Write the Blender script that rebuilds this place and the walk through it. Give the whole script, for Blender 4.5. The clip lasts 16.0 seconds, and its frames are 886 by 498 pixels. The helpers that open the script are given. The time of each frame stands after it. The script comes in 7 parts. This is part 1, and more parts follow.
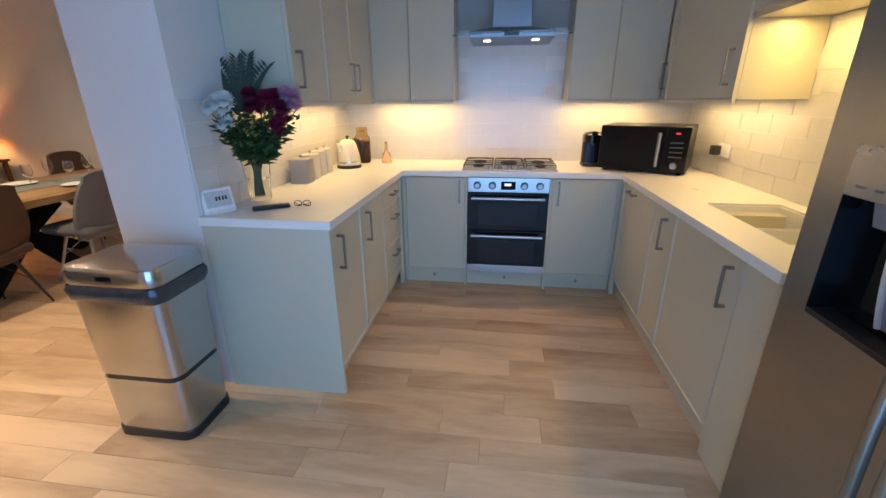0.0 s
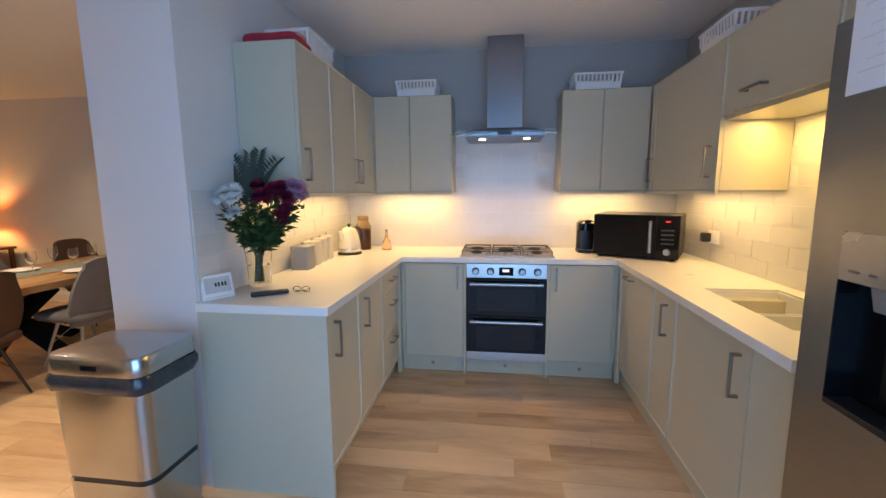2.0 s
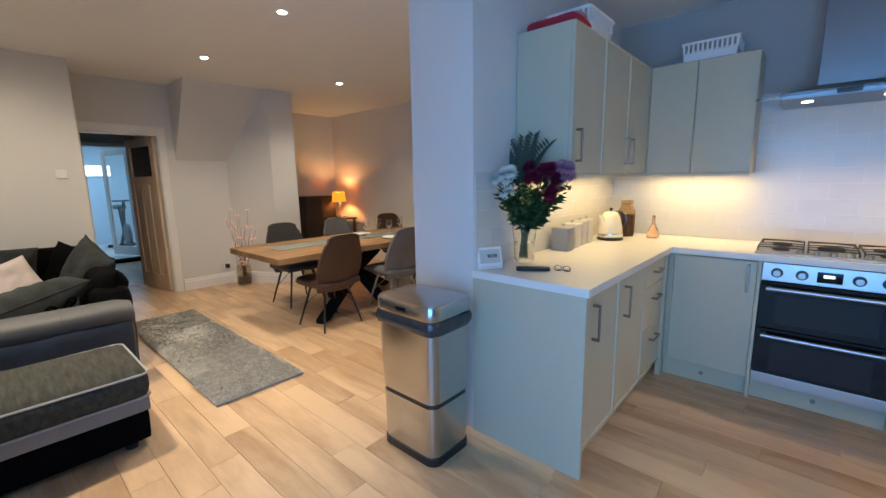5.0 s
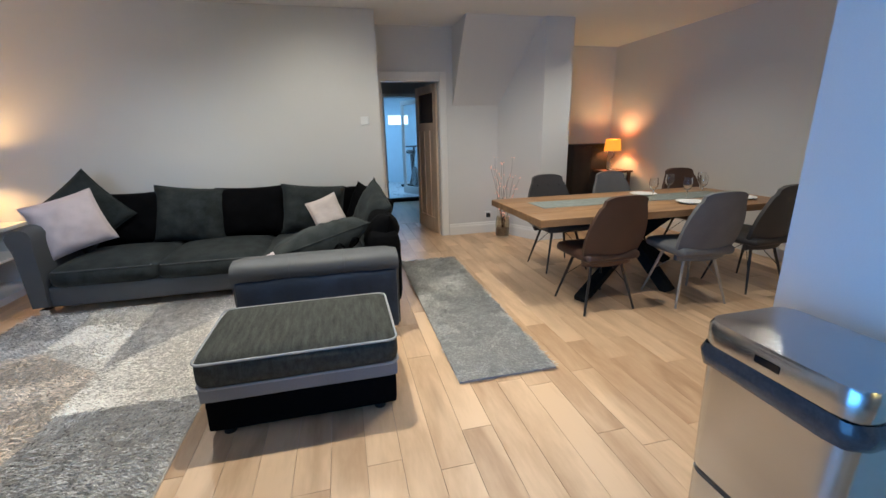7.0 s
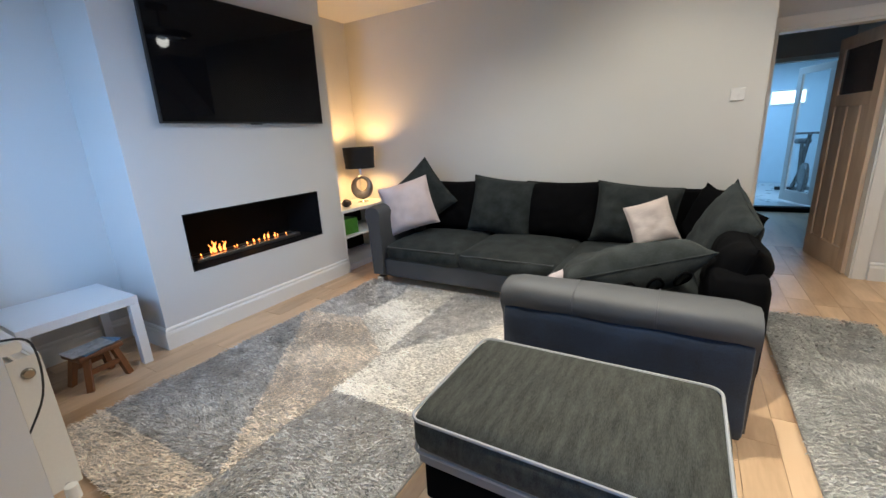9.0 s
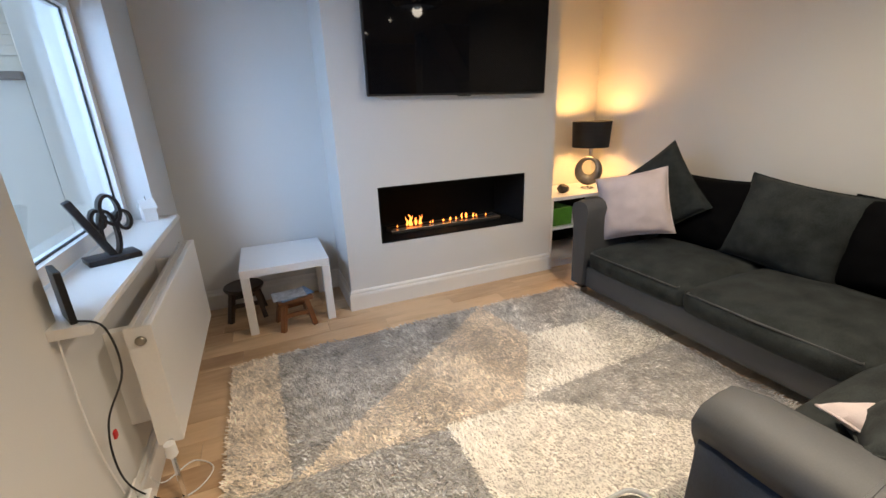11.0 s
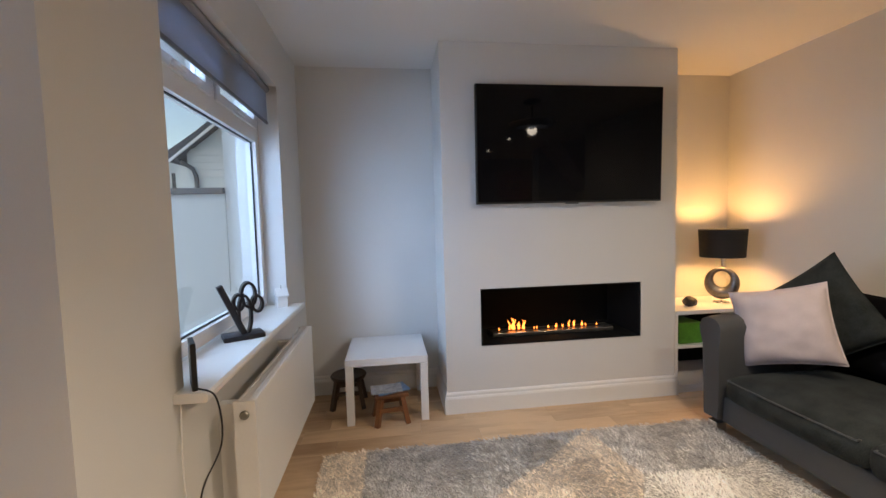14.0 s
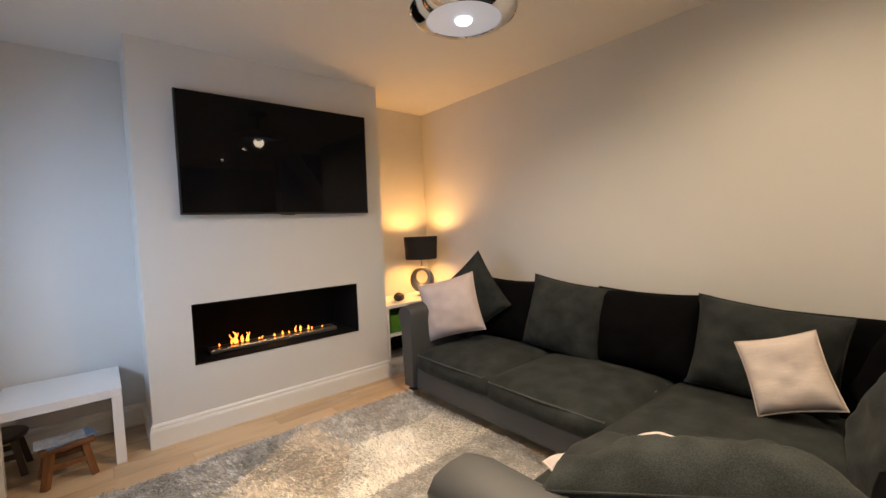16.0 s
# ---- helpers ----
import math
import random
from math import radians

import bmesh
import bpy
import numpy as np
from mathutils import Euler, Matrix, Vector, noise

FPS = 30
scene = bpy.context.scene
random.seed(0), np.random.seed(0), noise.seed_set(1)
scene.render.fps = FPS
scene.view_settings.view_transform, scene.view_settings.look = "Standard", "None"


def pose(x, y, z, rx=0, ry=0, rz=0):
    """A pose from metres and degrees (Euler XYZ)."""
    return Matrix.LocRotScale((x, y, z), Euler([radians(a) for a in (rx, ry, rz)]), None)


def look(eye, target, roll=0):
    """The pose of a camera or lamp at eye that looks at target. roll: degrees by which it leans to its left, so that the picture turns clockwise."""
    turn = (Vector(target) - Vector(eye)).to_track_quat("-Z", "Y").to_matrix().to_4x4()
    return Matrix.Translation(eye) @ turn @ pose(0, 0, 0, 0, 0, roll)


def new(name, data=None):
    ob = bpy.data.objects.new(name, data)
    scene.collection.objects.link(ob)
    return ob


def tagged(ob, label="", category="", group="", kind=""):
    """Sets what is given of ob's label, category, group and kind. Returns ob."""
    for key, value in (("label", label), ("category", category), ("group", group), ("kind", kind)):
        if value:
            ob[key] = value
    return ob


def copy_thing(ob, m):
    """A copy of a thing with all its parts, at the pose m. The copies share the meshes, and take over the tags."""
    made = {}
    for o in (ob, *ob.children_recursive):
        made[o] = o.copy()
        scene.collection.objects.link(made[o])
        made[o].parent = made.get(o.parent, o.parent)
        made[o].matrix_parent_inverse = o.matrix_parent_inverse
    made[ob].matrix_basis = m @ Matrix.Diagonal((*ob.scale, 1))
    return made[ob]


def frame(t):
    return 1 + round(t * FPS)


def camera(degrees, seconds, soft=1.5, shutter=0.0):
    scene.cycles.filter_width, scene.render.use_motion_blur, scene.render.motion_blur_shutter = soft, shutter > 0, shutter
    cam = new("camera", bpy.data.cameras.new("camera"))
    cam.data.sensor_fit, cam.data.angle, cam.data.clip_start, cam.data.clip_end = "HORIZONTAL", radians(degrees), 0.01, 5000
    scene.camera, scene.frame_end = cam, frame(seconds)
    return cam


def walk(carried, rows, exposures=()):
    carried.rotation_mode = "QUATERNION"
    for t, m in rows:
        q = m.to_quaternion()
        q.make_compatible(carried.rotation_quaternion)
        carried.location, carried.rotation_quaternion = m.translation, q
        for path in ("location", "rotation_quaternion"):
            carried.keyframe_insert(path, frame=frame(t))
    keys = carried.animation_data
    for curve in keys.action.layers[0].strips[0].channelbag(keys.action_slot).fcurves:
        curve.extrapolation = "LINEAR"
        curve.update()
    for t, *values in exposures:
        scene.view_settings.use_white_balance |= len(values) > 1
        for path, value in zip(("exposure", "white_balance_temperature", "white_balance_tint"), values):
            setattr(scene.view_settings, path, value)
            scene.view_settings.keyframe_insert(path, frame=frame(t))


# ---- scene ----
cam = camera(94.5, 16.0)
PATH = [
    (0, (-0.089, 0.049, 1.391), (-0.348, 1.911, 0.708), -0.4),
    (0.5, (-0.084, 0.035, 1.397), (-0.351, 1.993, 1.089), -0.4),
    (1, (-0.074, 0.032, 1.398), (-0.351, 2.013, 1.364), -0.3),
    (1.5, (-0.079, 0.039, 1.39), (-0.356, 2.016, 1.273), -0.4),
    (2, (-0.091, 0.047, 1.39), (-0.353, 2.01, 1.112), -0.4),
    (2.5, (-0.103, 0.043, 1.393), (-0.279, 2.008, 1.061), -0.4),
    (3, (-0.098, 0.043, 1.395), (-0.162, 2.013, 1.056), -0.3),
    (3.5, (-0.097, 0.045, 1.394), (-0.254, 2.01, 1.057), -0.4),
    (4, (-0.094, 0.04, 1.392), (-0.636, 1.935, 1.052), -0.7),
    (4.5, (-0.117, 0.028, 1.378), (-1.096, 1.741, 1.049), -0.9),
    (5, (-0.151, 0.01, 1.367), (-1.464, 1.482, 1.035), -0.9),
    (5.2, (-0.188, -0.005, 1.364), (-1.592, 1.379, 1.027), -1.0),
    (7.3, (-0.987, 0.311, 1.335), (-2.885, 0.588, 0.77), -1.6),
    (8, (-1.249, 0.317, 1.352), (-3.161, 0.166, 0.786), -1.9),
    (8.5, (-1.447, 0.28, 1.357), (-3.28, -0.289, 0.795), -2.1),
    (9, (-1.687, 0.299, 1.289), (-3.341, -0.696, 0.762), -3.0),
    (9.5, (-1.922, 0.302, 1.304), (-3.362, -0.982, 0.778), -2.7),
    (10, (-2.154, 0.176, 1.323), (-3.429, -1.261, 0.769), -2.5),
    (12.3, (-2.52, 0.133, 1.364), (-2.718, -1.705, 0.6), -1.8),
    (12.5, (-2.518, 0.13, 1.355), (-2.718, -1.693, 0.556), -1.7),
    (13, (-2.512, 0.129, 1.348), (-2.718, -1.732, 0.645), -1.7),
    (13.5, (-2.499, 0.138, 1.35), (-2.732, -1.814, 0.983), -1.5),
    (14, (-2.519, 0.17, 1.345), (-2.776, -1.809, 1.215), -1.5),
    (14.5, (-2.577, 0.237, 1.341), (-2.942, -1.728, 1.259), -1.6),
    (15, (-2.607, 0.307, 1.337), (-3.232, -1.591, 1.252), -1.7),
    (15.5, (-2.658, 0.4, 1.329), (-3.616, -1.353, 1.235), -2.0),
    (16, (-2.708, 0.51, 1.304), (-3.987, -1.025, 1.204), -2.4),
]
walk(cam, [(t, look(eye, target, roll)) for t, eye, target, roll in PATH],
     exposures=[(0.0, 0.90, 8100, 16), (1.0, 0.92, 8900, 18), (3.5, 0.94, 8900, 19), (5.0, 0.87, 7100, 9), (7.5, 0.86, 5800, 4), (9.0, 0.98, 6100, 5), (9.5, 1.10, 6700, 7), (10.0, 1.10, 7000, 8), (12.5, 0.77, 7400, 11), (14.0, 0.84, 7500, 12), (15.0, 0.92, 7800, 12), (16.0, 0.98, 8500, 13)])

# ---- world and daylight: a dull blue dusk ----
world = bpy.data.worlds.new("dusk")
scene.world = world
world.use_nodes = True
wn = world.node_tree.nodes
sky = wn.new("ShaderNodeTexSky")
sky.sky_type, sky.sun_disc = "NISHITA", False
sky.sun_elevation, sky.sun_rotation = radians(38), radians(60)
sky.air_density, sky.dust_density, sky.ozone_density = 1.3, 0.4, 3.0
world.node_tree.links.new(sky.outputs[0], wn["Background"].inputs[0])
wn["Background"].inputs[1].default_value = 0.115


def lamp(name, kind, m, energy, color, **kw):
    d = bpy.data.lights.new(name, kind)
    d.energy, d.color = energy, color
    for k, v in kw.items():
        if k == "size":
            d.size = v
        elif k == "size_y":
            d.shape, d.size_y = "RECTANGLE", v
        elif k == "soft":
            d.shadow_soft_size = v
        elif k == "cone":
            d.spot_size = radians(v)
        elif k == "blend":
            d.spot_blend = v
        elif k == "spread":
            d.spread = radians(v)
        elif k == "angle":
            d.angle = radians(v)
    ob = new(name, d)
    ob.matrix_basis = m
    return ob


WARM, WHITE, BLUE = (1.0, 0.76, 0.40), (1.0, 0.88, 0.72), (0.11, 0.40, 1.0)
lamp("sun", "SUN", look((8, 6, 10), (0, 0, 1)), 0.45, (0.7, 0.85, 1.0), angle=14)
# sky light in the glazed doors behind the start of the walk
lamp("daylight_glazed_doors", "AREA", look((0.2, -0.775, 1.08), (0.2, 3, 0.95)), 35, BLUE, size=2.0, size_y=1.9, spread=165)

SPOTS = [(-3.05, 1.60), (-4.58, 1.61), (-4.58, 3.12), (-3.05, 3.12), (-4.59, 0.14), (-3.05, 0.14)]
CEIL = 2.55
# the row beside the kitchen has narrower beams than the row along the far wall
for (sx, sy), watts, beam in zip(SPOTS, (58, 36, 26, 28, 20, 92), (112, 150, 140, 116, 172, 106)):
    lamp("downlight_beam", "SPOT", look((sx, sy, CEIL - 0.035), (sx, sy, 0)), watts, WHITE, soft=0.03, cone=beam, blend=0.9)
# the lit bulb of the round ceiling light
lamp("ceiling_light_bulb", "SPOT", look((-4.075, -0.91, 2.235), (-4.075, -0.91, 0)), 45, (1.0, 0.93, 0.84), soft=0.05, cone=176, blend=1.0)
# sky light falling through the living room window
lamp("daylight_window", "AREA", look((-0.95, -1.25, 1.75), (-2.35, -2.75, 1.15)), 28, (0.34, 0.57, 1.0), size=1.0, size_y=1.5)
# strip lights under the wall cabinets
lamp("strip_left", "AREA", pose(-1.25, 2.70, 1.376), 2.4, WARM, size=0.05, size_y=1.25)
lamp("strip_back_a", "AREA", pose(-0.78, 3.48, 1.376), 1.8, WARM, size=0.6, size_y=0.05)
lamp("strip_back_b", "AREA", pose(0.70, 3.48, 1.376), 1.8, WARM, size=0.6, size_y=0.05)
lamp("strip_right", "AREA", pose(1.20, 2.82, 1.376), 2.1, WARM, size=0.05, size_y=0.9)
lamp("strip_bridge", "AREA", pose(1.20, 1.90, 1.727), 3.2, (1.0, 0.76, 0.30), size=0.05, size_y=0.8)
for hx in (-0.20, 0.14):
    lamp("hood_lamp", "SPOT", look((hx, 3.335, 1.782), (hx, 3.0, 0.0)), 7.5, (1.0, 0.66, 0.44), soft=0.02, cone=115, blend=0.7)
lamp("table_lamp_bulb", "POINT", pose(-5.19, -2.82, 1.13), 15, (1.0, 0.54, 0.20), soft=0.06)
lamp("dining_lamp_bulb", "POINT", pose(-6.48, 4.31, 1.11), 7.5, (1.0, 0.62, 0.28), soft=0.03)
# unseen area lamp added under the ceiling for the glazed room's daylight
lamp("porch_light", "AREA", look((-10.9, 1.5, 2.3), (-10.9, 1.5, 0)), 30, (0.30, 0.60, 1.0), size=1.6)


# ---- materials ----
def mat(name, color, rough=0.5, metal=0.0, var=0.12, scale=6.0, fine=120.0, bump=0.05, depth=0.002, spec=0.5, rvar=0.1, coat=0.0, sheen=0.0, stretch=(1, 1, 1), rand=0.0):
    m = bpy.data.materials.new(name)
    m.use_nodes = True
    n, l = m.node_tree.nodes, m.node_tree.links
    b = n["Principled BSDF"]
    b.inputs["Metallic"].default_value = metal
    b.inputs["Specular IOR Level"].default_value = spec
    b.inputs["Coat Weight"].default_value = coat
    b.inputs["Sheen Weight"].default_value = sheen
    co = n.new("ShaderNodeTexCoord")
    mp = n.new("ShaderNodeMapping")
    mp.inputs["Scale"].default_value = stretch
    l.new(co.outputs["Object"], mp.inputs[0])
    big, small = n.new("ShaderNodeTexNoise"), n.new("ShaderNodeTexNoise")
    big.inputs["Scale"].default_value, small.inputs["Scale"].default_value = scale, fine
    big.inputs["Detail"].default_value = 5
    small.inputs["Detail"].default_value = 3
    for t in (big, small):
        l.new(mp.outputs[0], t.inputs["Vector"])
    add = n.new("ShaderNodeMath")
    add.operation = "ADD"
    l.new(big.outputs[0], add.inputs[0])
    l.new(small.outputs[0], add.inputs[1])
    last = add
    if rand:
        oi = n.new("ShaderNodeObjectInfo")
        mul = n.new("ShaderNodeMath")
        mul.operation, mul.inputs[1].default_value = "MULTIPLY_ADD", rand
        l.new(oi.outputs["Random"], mul.inputs[0])
        l.new(add.outputs[0], mul.inputs[2])
        last = mul
    ramp = n.new("ShaderNodeMapRange")
    ramp.inputs["From Min"].default_value, ramp.inputs["From Max"].default_value = 0.6, 1.4 + rand
    ramp.inputs["To Min"].default_value, ramp.inputs["To Max"].default_value = 1 - var, 1 + var
    l.new(last.outputs[0], ramp.inputs[0])
    hsv = n.new("ShaderNodeHueSaturation")
    hsv.inputs["Color"].default_value = (*color, 1)
    l.new(ramp.outputs[0], hsv.inputs["Value"])
    l.new(hsv.outputs[0], b.inputs["Base Color"])
    rr = n.new("ShaderNodeMapRange")
    rr.inputs["To Min"].default_value, rr.inputs["To Max"].default_value = max(0, rough - rvar), min(1, rough + rvar)
    l.new(big.outputs[0], rr.inputs[0])
    l.new(rr.outputs[0], b.inputs["Roughness"])
    if bump:
        bp = n.new("ShaderNodeBump")
        bp.inputs["Strength"].default_value, bp.inputs["Distance"].default_value = bump, depth
        l.new(small.outputs[0], bp.inputs["Height"])
        l.new(bp.outputs[0], b.inputs["Normal"])
    return m


def wood(name, dark, light, rough=0.45, along="x", ring=9.0, rand=0.6):
    m = bpy.data.materials.new(name)
    m.use_nodes = True
    n, l = m.node_tree.nodes, m.node_tree.links
    b = n["Principled BSDF"]
    co, oi, mp = n.new("ShaderNodeTexCoord"), n.new("ShaderNodeObjectInfo"), n.new("ShaderNodeMapping")
    s = {"x": (1.0, 5, 5), "y": (5, 1.0, 5), "z": (5, 5, 1.0)}[along]
    mp.inputs["Scale"].default_value = s
    sh = n.new("ShaderNodeVectorMath")
    sh.operation = "MULTIPLY_ADD"
    cmb = n.new("ShaderNodeCombineXYZ")
    geo, both, rnd_ = n.new("ShaderNodeNewGeometry"), n.new("ShaderNodeMath"), n.new("ShaderNodeMath")
    both.operation, rnd_.operation = "ADD", "FRACT"
    l.new(oi.outputs["Random"], both.inputs[0])
    l.new(geo.outputs["Random Per Island"], both.inputs[1])
    l.new(both.outputs[0], rnd_.inputs[0])
    for k in range(3):
        l.new(rnd_.outputs[0], cmb.inputs[k])
    sh.inputs[1].default_value = (37, 53, 71)
    l.new(cmb.outputs[0], sh.inputs[0])
    l.new(co.outputs["Object"], sh.inputs[2])
    l.new(sh.outputs[0], mp.inputs[0])
    a, g, k = n.new("ShaderNodeTexNoise"), n.new("ShaderNodeTexNoise"), n.new("ShaderNodeTexVoronoi")
    a.inputs["Scale"].default_value, a.inputs["Detail"].default_value, a.inputs["Distortion"].default_value = 1.4, 6, 0.6
    g.inputs["Scale"].default_value, g.inputs["Detail"].default_value = ring * 2.2, 8
    k.inputs["Scale"].default_value = 0.35
    for t in (a, g, k):
        l.new(mp.outputs[0], t.inputs["Vector"])
    mx = n.new("ShaderNodeMath")
    mx.operation, mx.inputs[1].default_value = "MULTIPLY_ADD", 0.22
    l.new(g.outputs[0], mx.inputs[0])
    l.new(a.outputs[0], mx.inputs[2])
    m2 = n.new("ShaderNodeMath")
    m2.operation, m2.inputs[1].default_value = "MULTIPLY_ADD", rand * 0.5
    l.new(rnd_.outputs[0], m2.inputs[0])
    l.new(mx.outputs[0], m2.inputs[2])
    r = n.new("ShaderNodeValToRGB")
    r.color_ramp.elements[0].position, r.color_ramp.elements[1].position = 0.42, 0.95
    r.color_ramp.elements[0].color, r.color_ramp.elements[1].color = (*dark, 1), (*light, 1)
    l.new(m2.outputs[0], r.inputs[0])
    # knots
    kr = n.new("ShaderNodeMapRange")
    kr.inputs["From Min"].default_value, kr.inputs["From Max"].default_value = 0.02, 0.10
    kr.inputs["To Min"].default_value = 0.45
    l.new(k.outputs["Distance"], kr.inputs[0])
    hs = n.new("ShaderNodeHueSaturation")
    l.new(r.outputs[0], hs.inputs["Color"])
    l.new(kr.outputs[0], hs.inputs["Value"])
    l.new(hs.outputs[0], b.inputs["Base Color"])
    b.inputs["Roughness"].default_value = rough
    bp = n.new("ShaderNodeBump")
    bp.inputs["Strength"].default_value, bp.inputs["Distance"].default_value = 0.12, 0.001
    l.new(g.outputs[0], bp.inputs["Height"])
    l.new(bp.outputs[0], b.inputs["Normal"])
    return m


def glow(name, color, strength):
    m = bpy.data.materials.new(name)
    m.use_nodes = True
    b = m.node_tree.nodes["Principled BSDF"]
    b.inputs["Base Color"].default_value = (*color, 1)
    b.inputs["Emission Color"].default_value = (*color, 1)
    b.inputs["Emission Strength"].default_value = strength
    return m


def glassy(name, color=(0.96, 0.98, 0.98), rough=0.0, ior=1.45):
    m = bpy.data.materials.new(name)
    m.use_nodes = True
    b = m.node_tree.nodes["Principled BSDF"]
    b.inputs["Base Color"].default_value = (*color, 1)
    b.inputs["Roughness"].default_value = rough
    b.inputs["IOR"].default_value = ior
    b.inputs["Transmission Weight"].default_value = 1.0
    return m


M = {}
M["wall"] = mat("wall_paint", (0.68, 0.665, 0.635), 0.85, var=0.03, scale=1.2, fine=260, bump=0.06, depth=0.001, spec=0.25)
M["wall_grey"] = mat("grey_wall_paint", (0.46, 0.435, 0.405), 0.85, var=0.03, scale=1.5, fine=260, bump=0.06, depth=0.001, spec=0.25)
M["ceil"] = mat("ceiling_paint", (0.80, 0.785, 0.76), 0.9, var=0.03, scale=0.8, fine=200, bump=0.05, depth=0.001, spec=0.2)
M["trim"] = mat("white_gloss_trim", (0.78, 0.76, 0.72), 0.35, var=0.03, scale=3, bump=0.02)
M["oak"] = wood("oak_floor", (0.36, 0.215, 0.115), (0.68, 0.475, 0.295), 0.36, "x", 5, 0.62)
M["subfloor"] = mat("floor_joint", (0.24, 0.16, 0.10), 0.9)
M["unit"] = mat("greige_satin_paint", (0.54, 0.495, 0.37), 0.33, var=0.03, scale=2.5, fine=90, bump=0.03, depth=0.0006)
M["worktop"] = mat("white_worktop", (0.78, 0.76, 0.70), 0.32, var=0.02, scale=3, fine=200, bump=0.0)
M["tile"] = mat("pale_grey_glazed_tile", (0.64, 0.625, 0.58), 0.16, var=0.05, scale=4, fine=18, bump=0.06, depth=0.003, rand=0.5, rvar=0.05)
M["grout"] = mat("white_grout", (0.70, 0.68, 0.64), 0.9, var=0.05, fine=300)
M["steel"] = mat("brushed_steel", (0.36, 0.35, 0.33), 0.33, 1.0, var=0.05, scale=3, fine=60, bump=0.04, depth=0.0005, stretch=(1, 1, 14), rvar=0.06)
M["steel_h"] = mat("brushed_steel_cross", (0.50, 0.49, 0.47), 0.30, 1.0, var=0.05, scale=3, fine=60, bump=0.04, depth=0.0005, stretch=(14, 1, 1), rvar=0.06)
M["nickel"] = mat("brushed_nickel", (0.30, 0.275, 0.235), 0.32, 1.0, var=0.05, bump=0.02)
M["chrome"] = mat("chrome", (0.75, 0.75, 0.76), 0.08, 1.0, var=0.02, bump=0.0, rvar=0.03)
M["black"] = mat("black_plastic", (0.014, 0.014, 0.015), 0.38, var=0.2, bump=0.03)
M["blackgloss"] = mat("black_glass", (0.006, 0.006, 0.007), 0.05, var=0.1, bump=0.0, rvar=0.02, spec=0.3)
M["blackmatte"] = mat("matt_black", (0.008, 0.008, 0.008), 0.85, var=0.2, bump=0.05, spec=0.12)
M["iron"] = mat("black_cast_iron", (0.02, 0.02, 0.02), 0.6, var=0.3, fine=200, bump=0.15)
M["white"] = mat("white_plastic", (0.80, 0.79, 0.77), 0.4, var=0.02, bump=0.01)
M["whitelac"] = mat("white_lacquer", (0.80, 0.79, 0.78), 0.35, var=0.02, scale=2, bump=0.01)
M["pane"] = glassy("window_glass")
M["glass"] = glassy("clear_glass", (0.97, 0.98, 0.97))
M["water"] = glassy("water", (0.96, 0.98, 0.97), 0.0, 1.2)
M["sofa"] = mat("charcoal_velour", (0.026, 0.030, 0.030), 0.9, var=0.75, scale=9, fine=300, bump=0.5, depth=0.002, spec=0.12, sheen=0.03)
M["navy"] = mat("blue_black_velour", (0.014, 0.026, 0.052), 0.75, var=0.6, scale=7, fine=300, bump=0.4, depth=0.002, spec=0.3, sheen=0.25)
M["sofa_black"] = mat("black_velour", (0.0035, 0.0035, 0.004), 0.95, var=0.3, scale=9, fine=420, bump=0.2, spec=0.04)
M["leather"] = mat("grey_faux_leather", (0.064, 0.066, 0.070), 0.56, var=0.15, scale=7, fine=260, bump=0.15, depth=0.001)
M["ott"] = mat("ribbed_charcoal_fabric", (0.050, 0.052, 0.046), 0.95, var=0.6, scale=30, fine=260, bump=0.5, depth=0.003, spec=0.15, stretch=(0.25, 1.6, 1))
M["piping"] = mat("silver_grey_piping", (0.33, 0.34, 0.35), 0.7, fine=500, bump=0.2)
M["band"] = mat("grey_ribbed_band", (0.20, 0.205, 0.22), 0.8, fine=400, bump=0.3, stretch=(1, 1, 0.2))
M["pink"] = mat("pale_pink_plush", (0.56, 0.47, 0.46), 0.95, var=0.10, scale=14, fine=300, bump=0.4, depth=0.003, spec=0.1, sheen=0.3)
M["blush"] = mat("ribbed_blush_knit", (0.60, 0.52, 0.48), 0.95, var=0.1, scale=14, fine=60, bump=0.5, depth=0.004, spec=0.1, stretch=(1, 1, 9))


# ---- shape helpers ----
def part(name, bm, material, parent, label="", smooth=None, m=None):
    if m is not None:
        bm.transform(m)
    me = bpy.data.meshes.new(name)
    bmesh.ops.recalc_face_normals(bm, faces=bm.faces)
    bm.to_mesh(me)
    bm.free()
    me.materials.append(material)
    if smooth:
        me.shade_smooth()
        me.set_sharp_from_angle(angle=radians(smooth))
    ob = new(name, me)
    if parent is not None:
        ob.parent = parent
    if label:
        ob["label"] = label
    return ob


def thing(name, label, category, m=None, group="", kind=""):
    ob = new(name)
    ob.empty_display_size = 0.1
    if m is not None:
        ob.matrix_basis = m
    return tagged(ob, label, category, group, kind)


def solo(name, bm, material, label, category, m=None, group="", kind="", smooth=None):
    ob = part(name, bm, material, None, "", smooth)
    if m is not None:
        ob.matrix_basis = m
    return tagged(ob, label, category, group, kind)


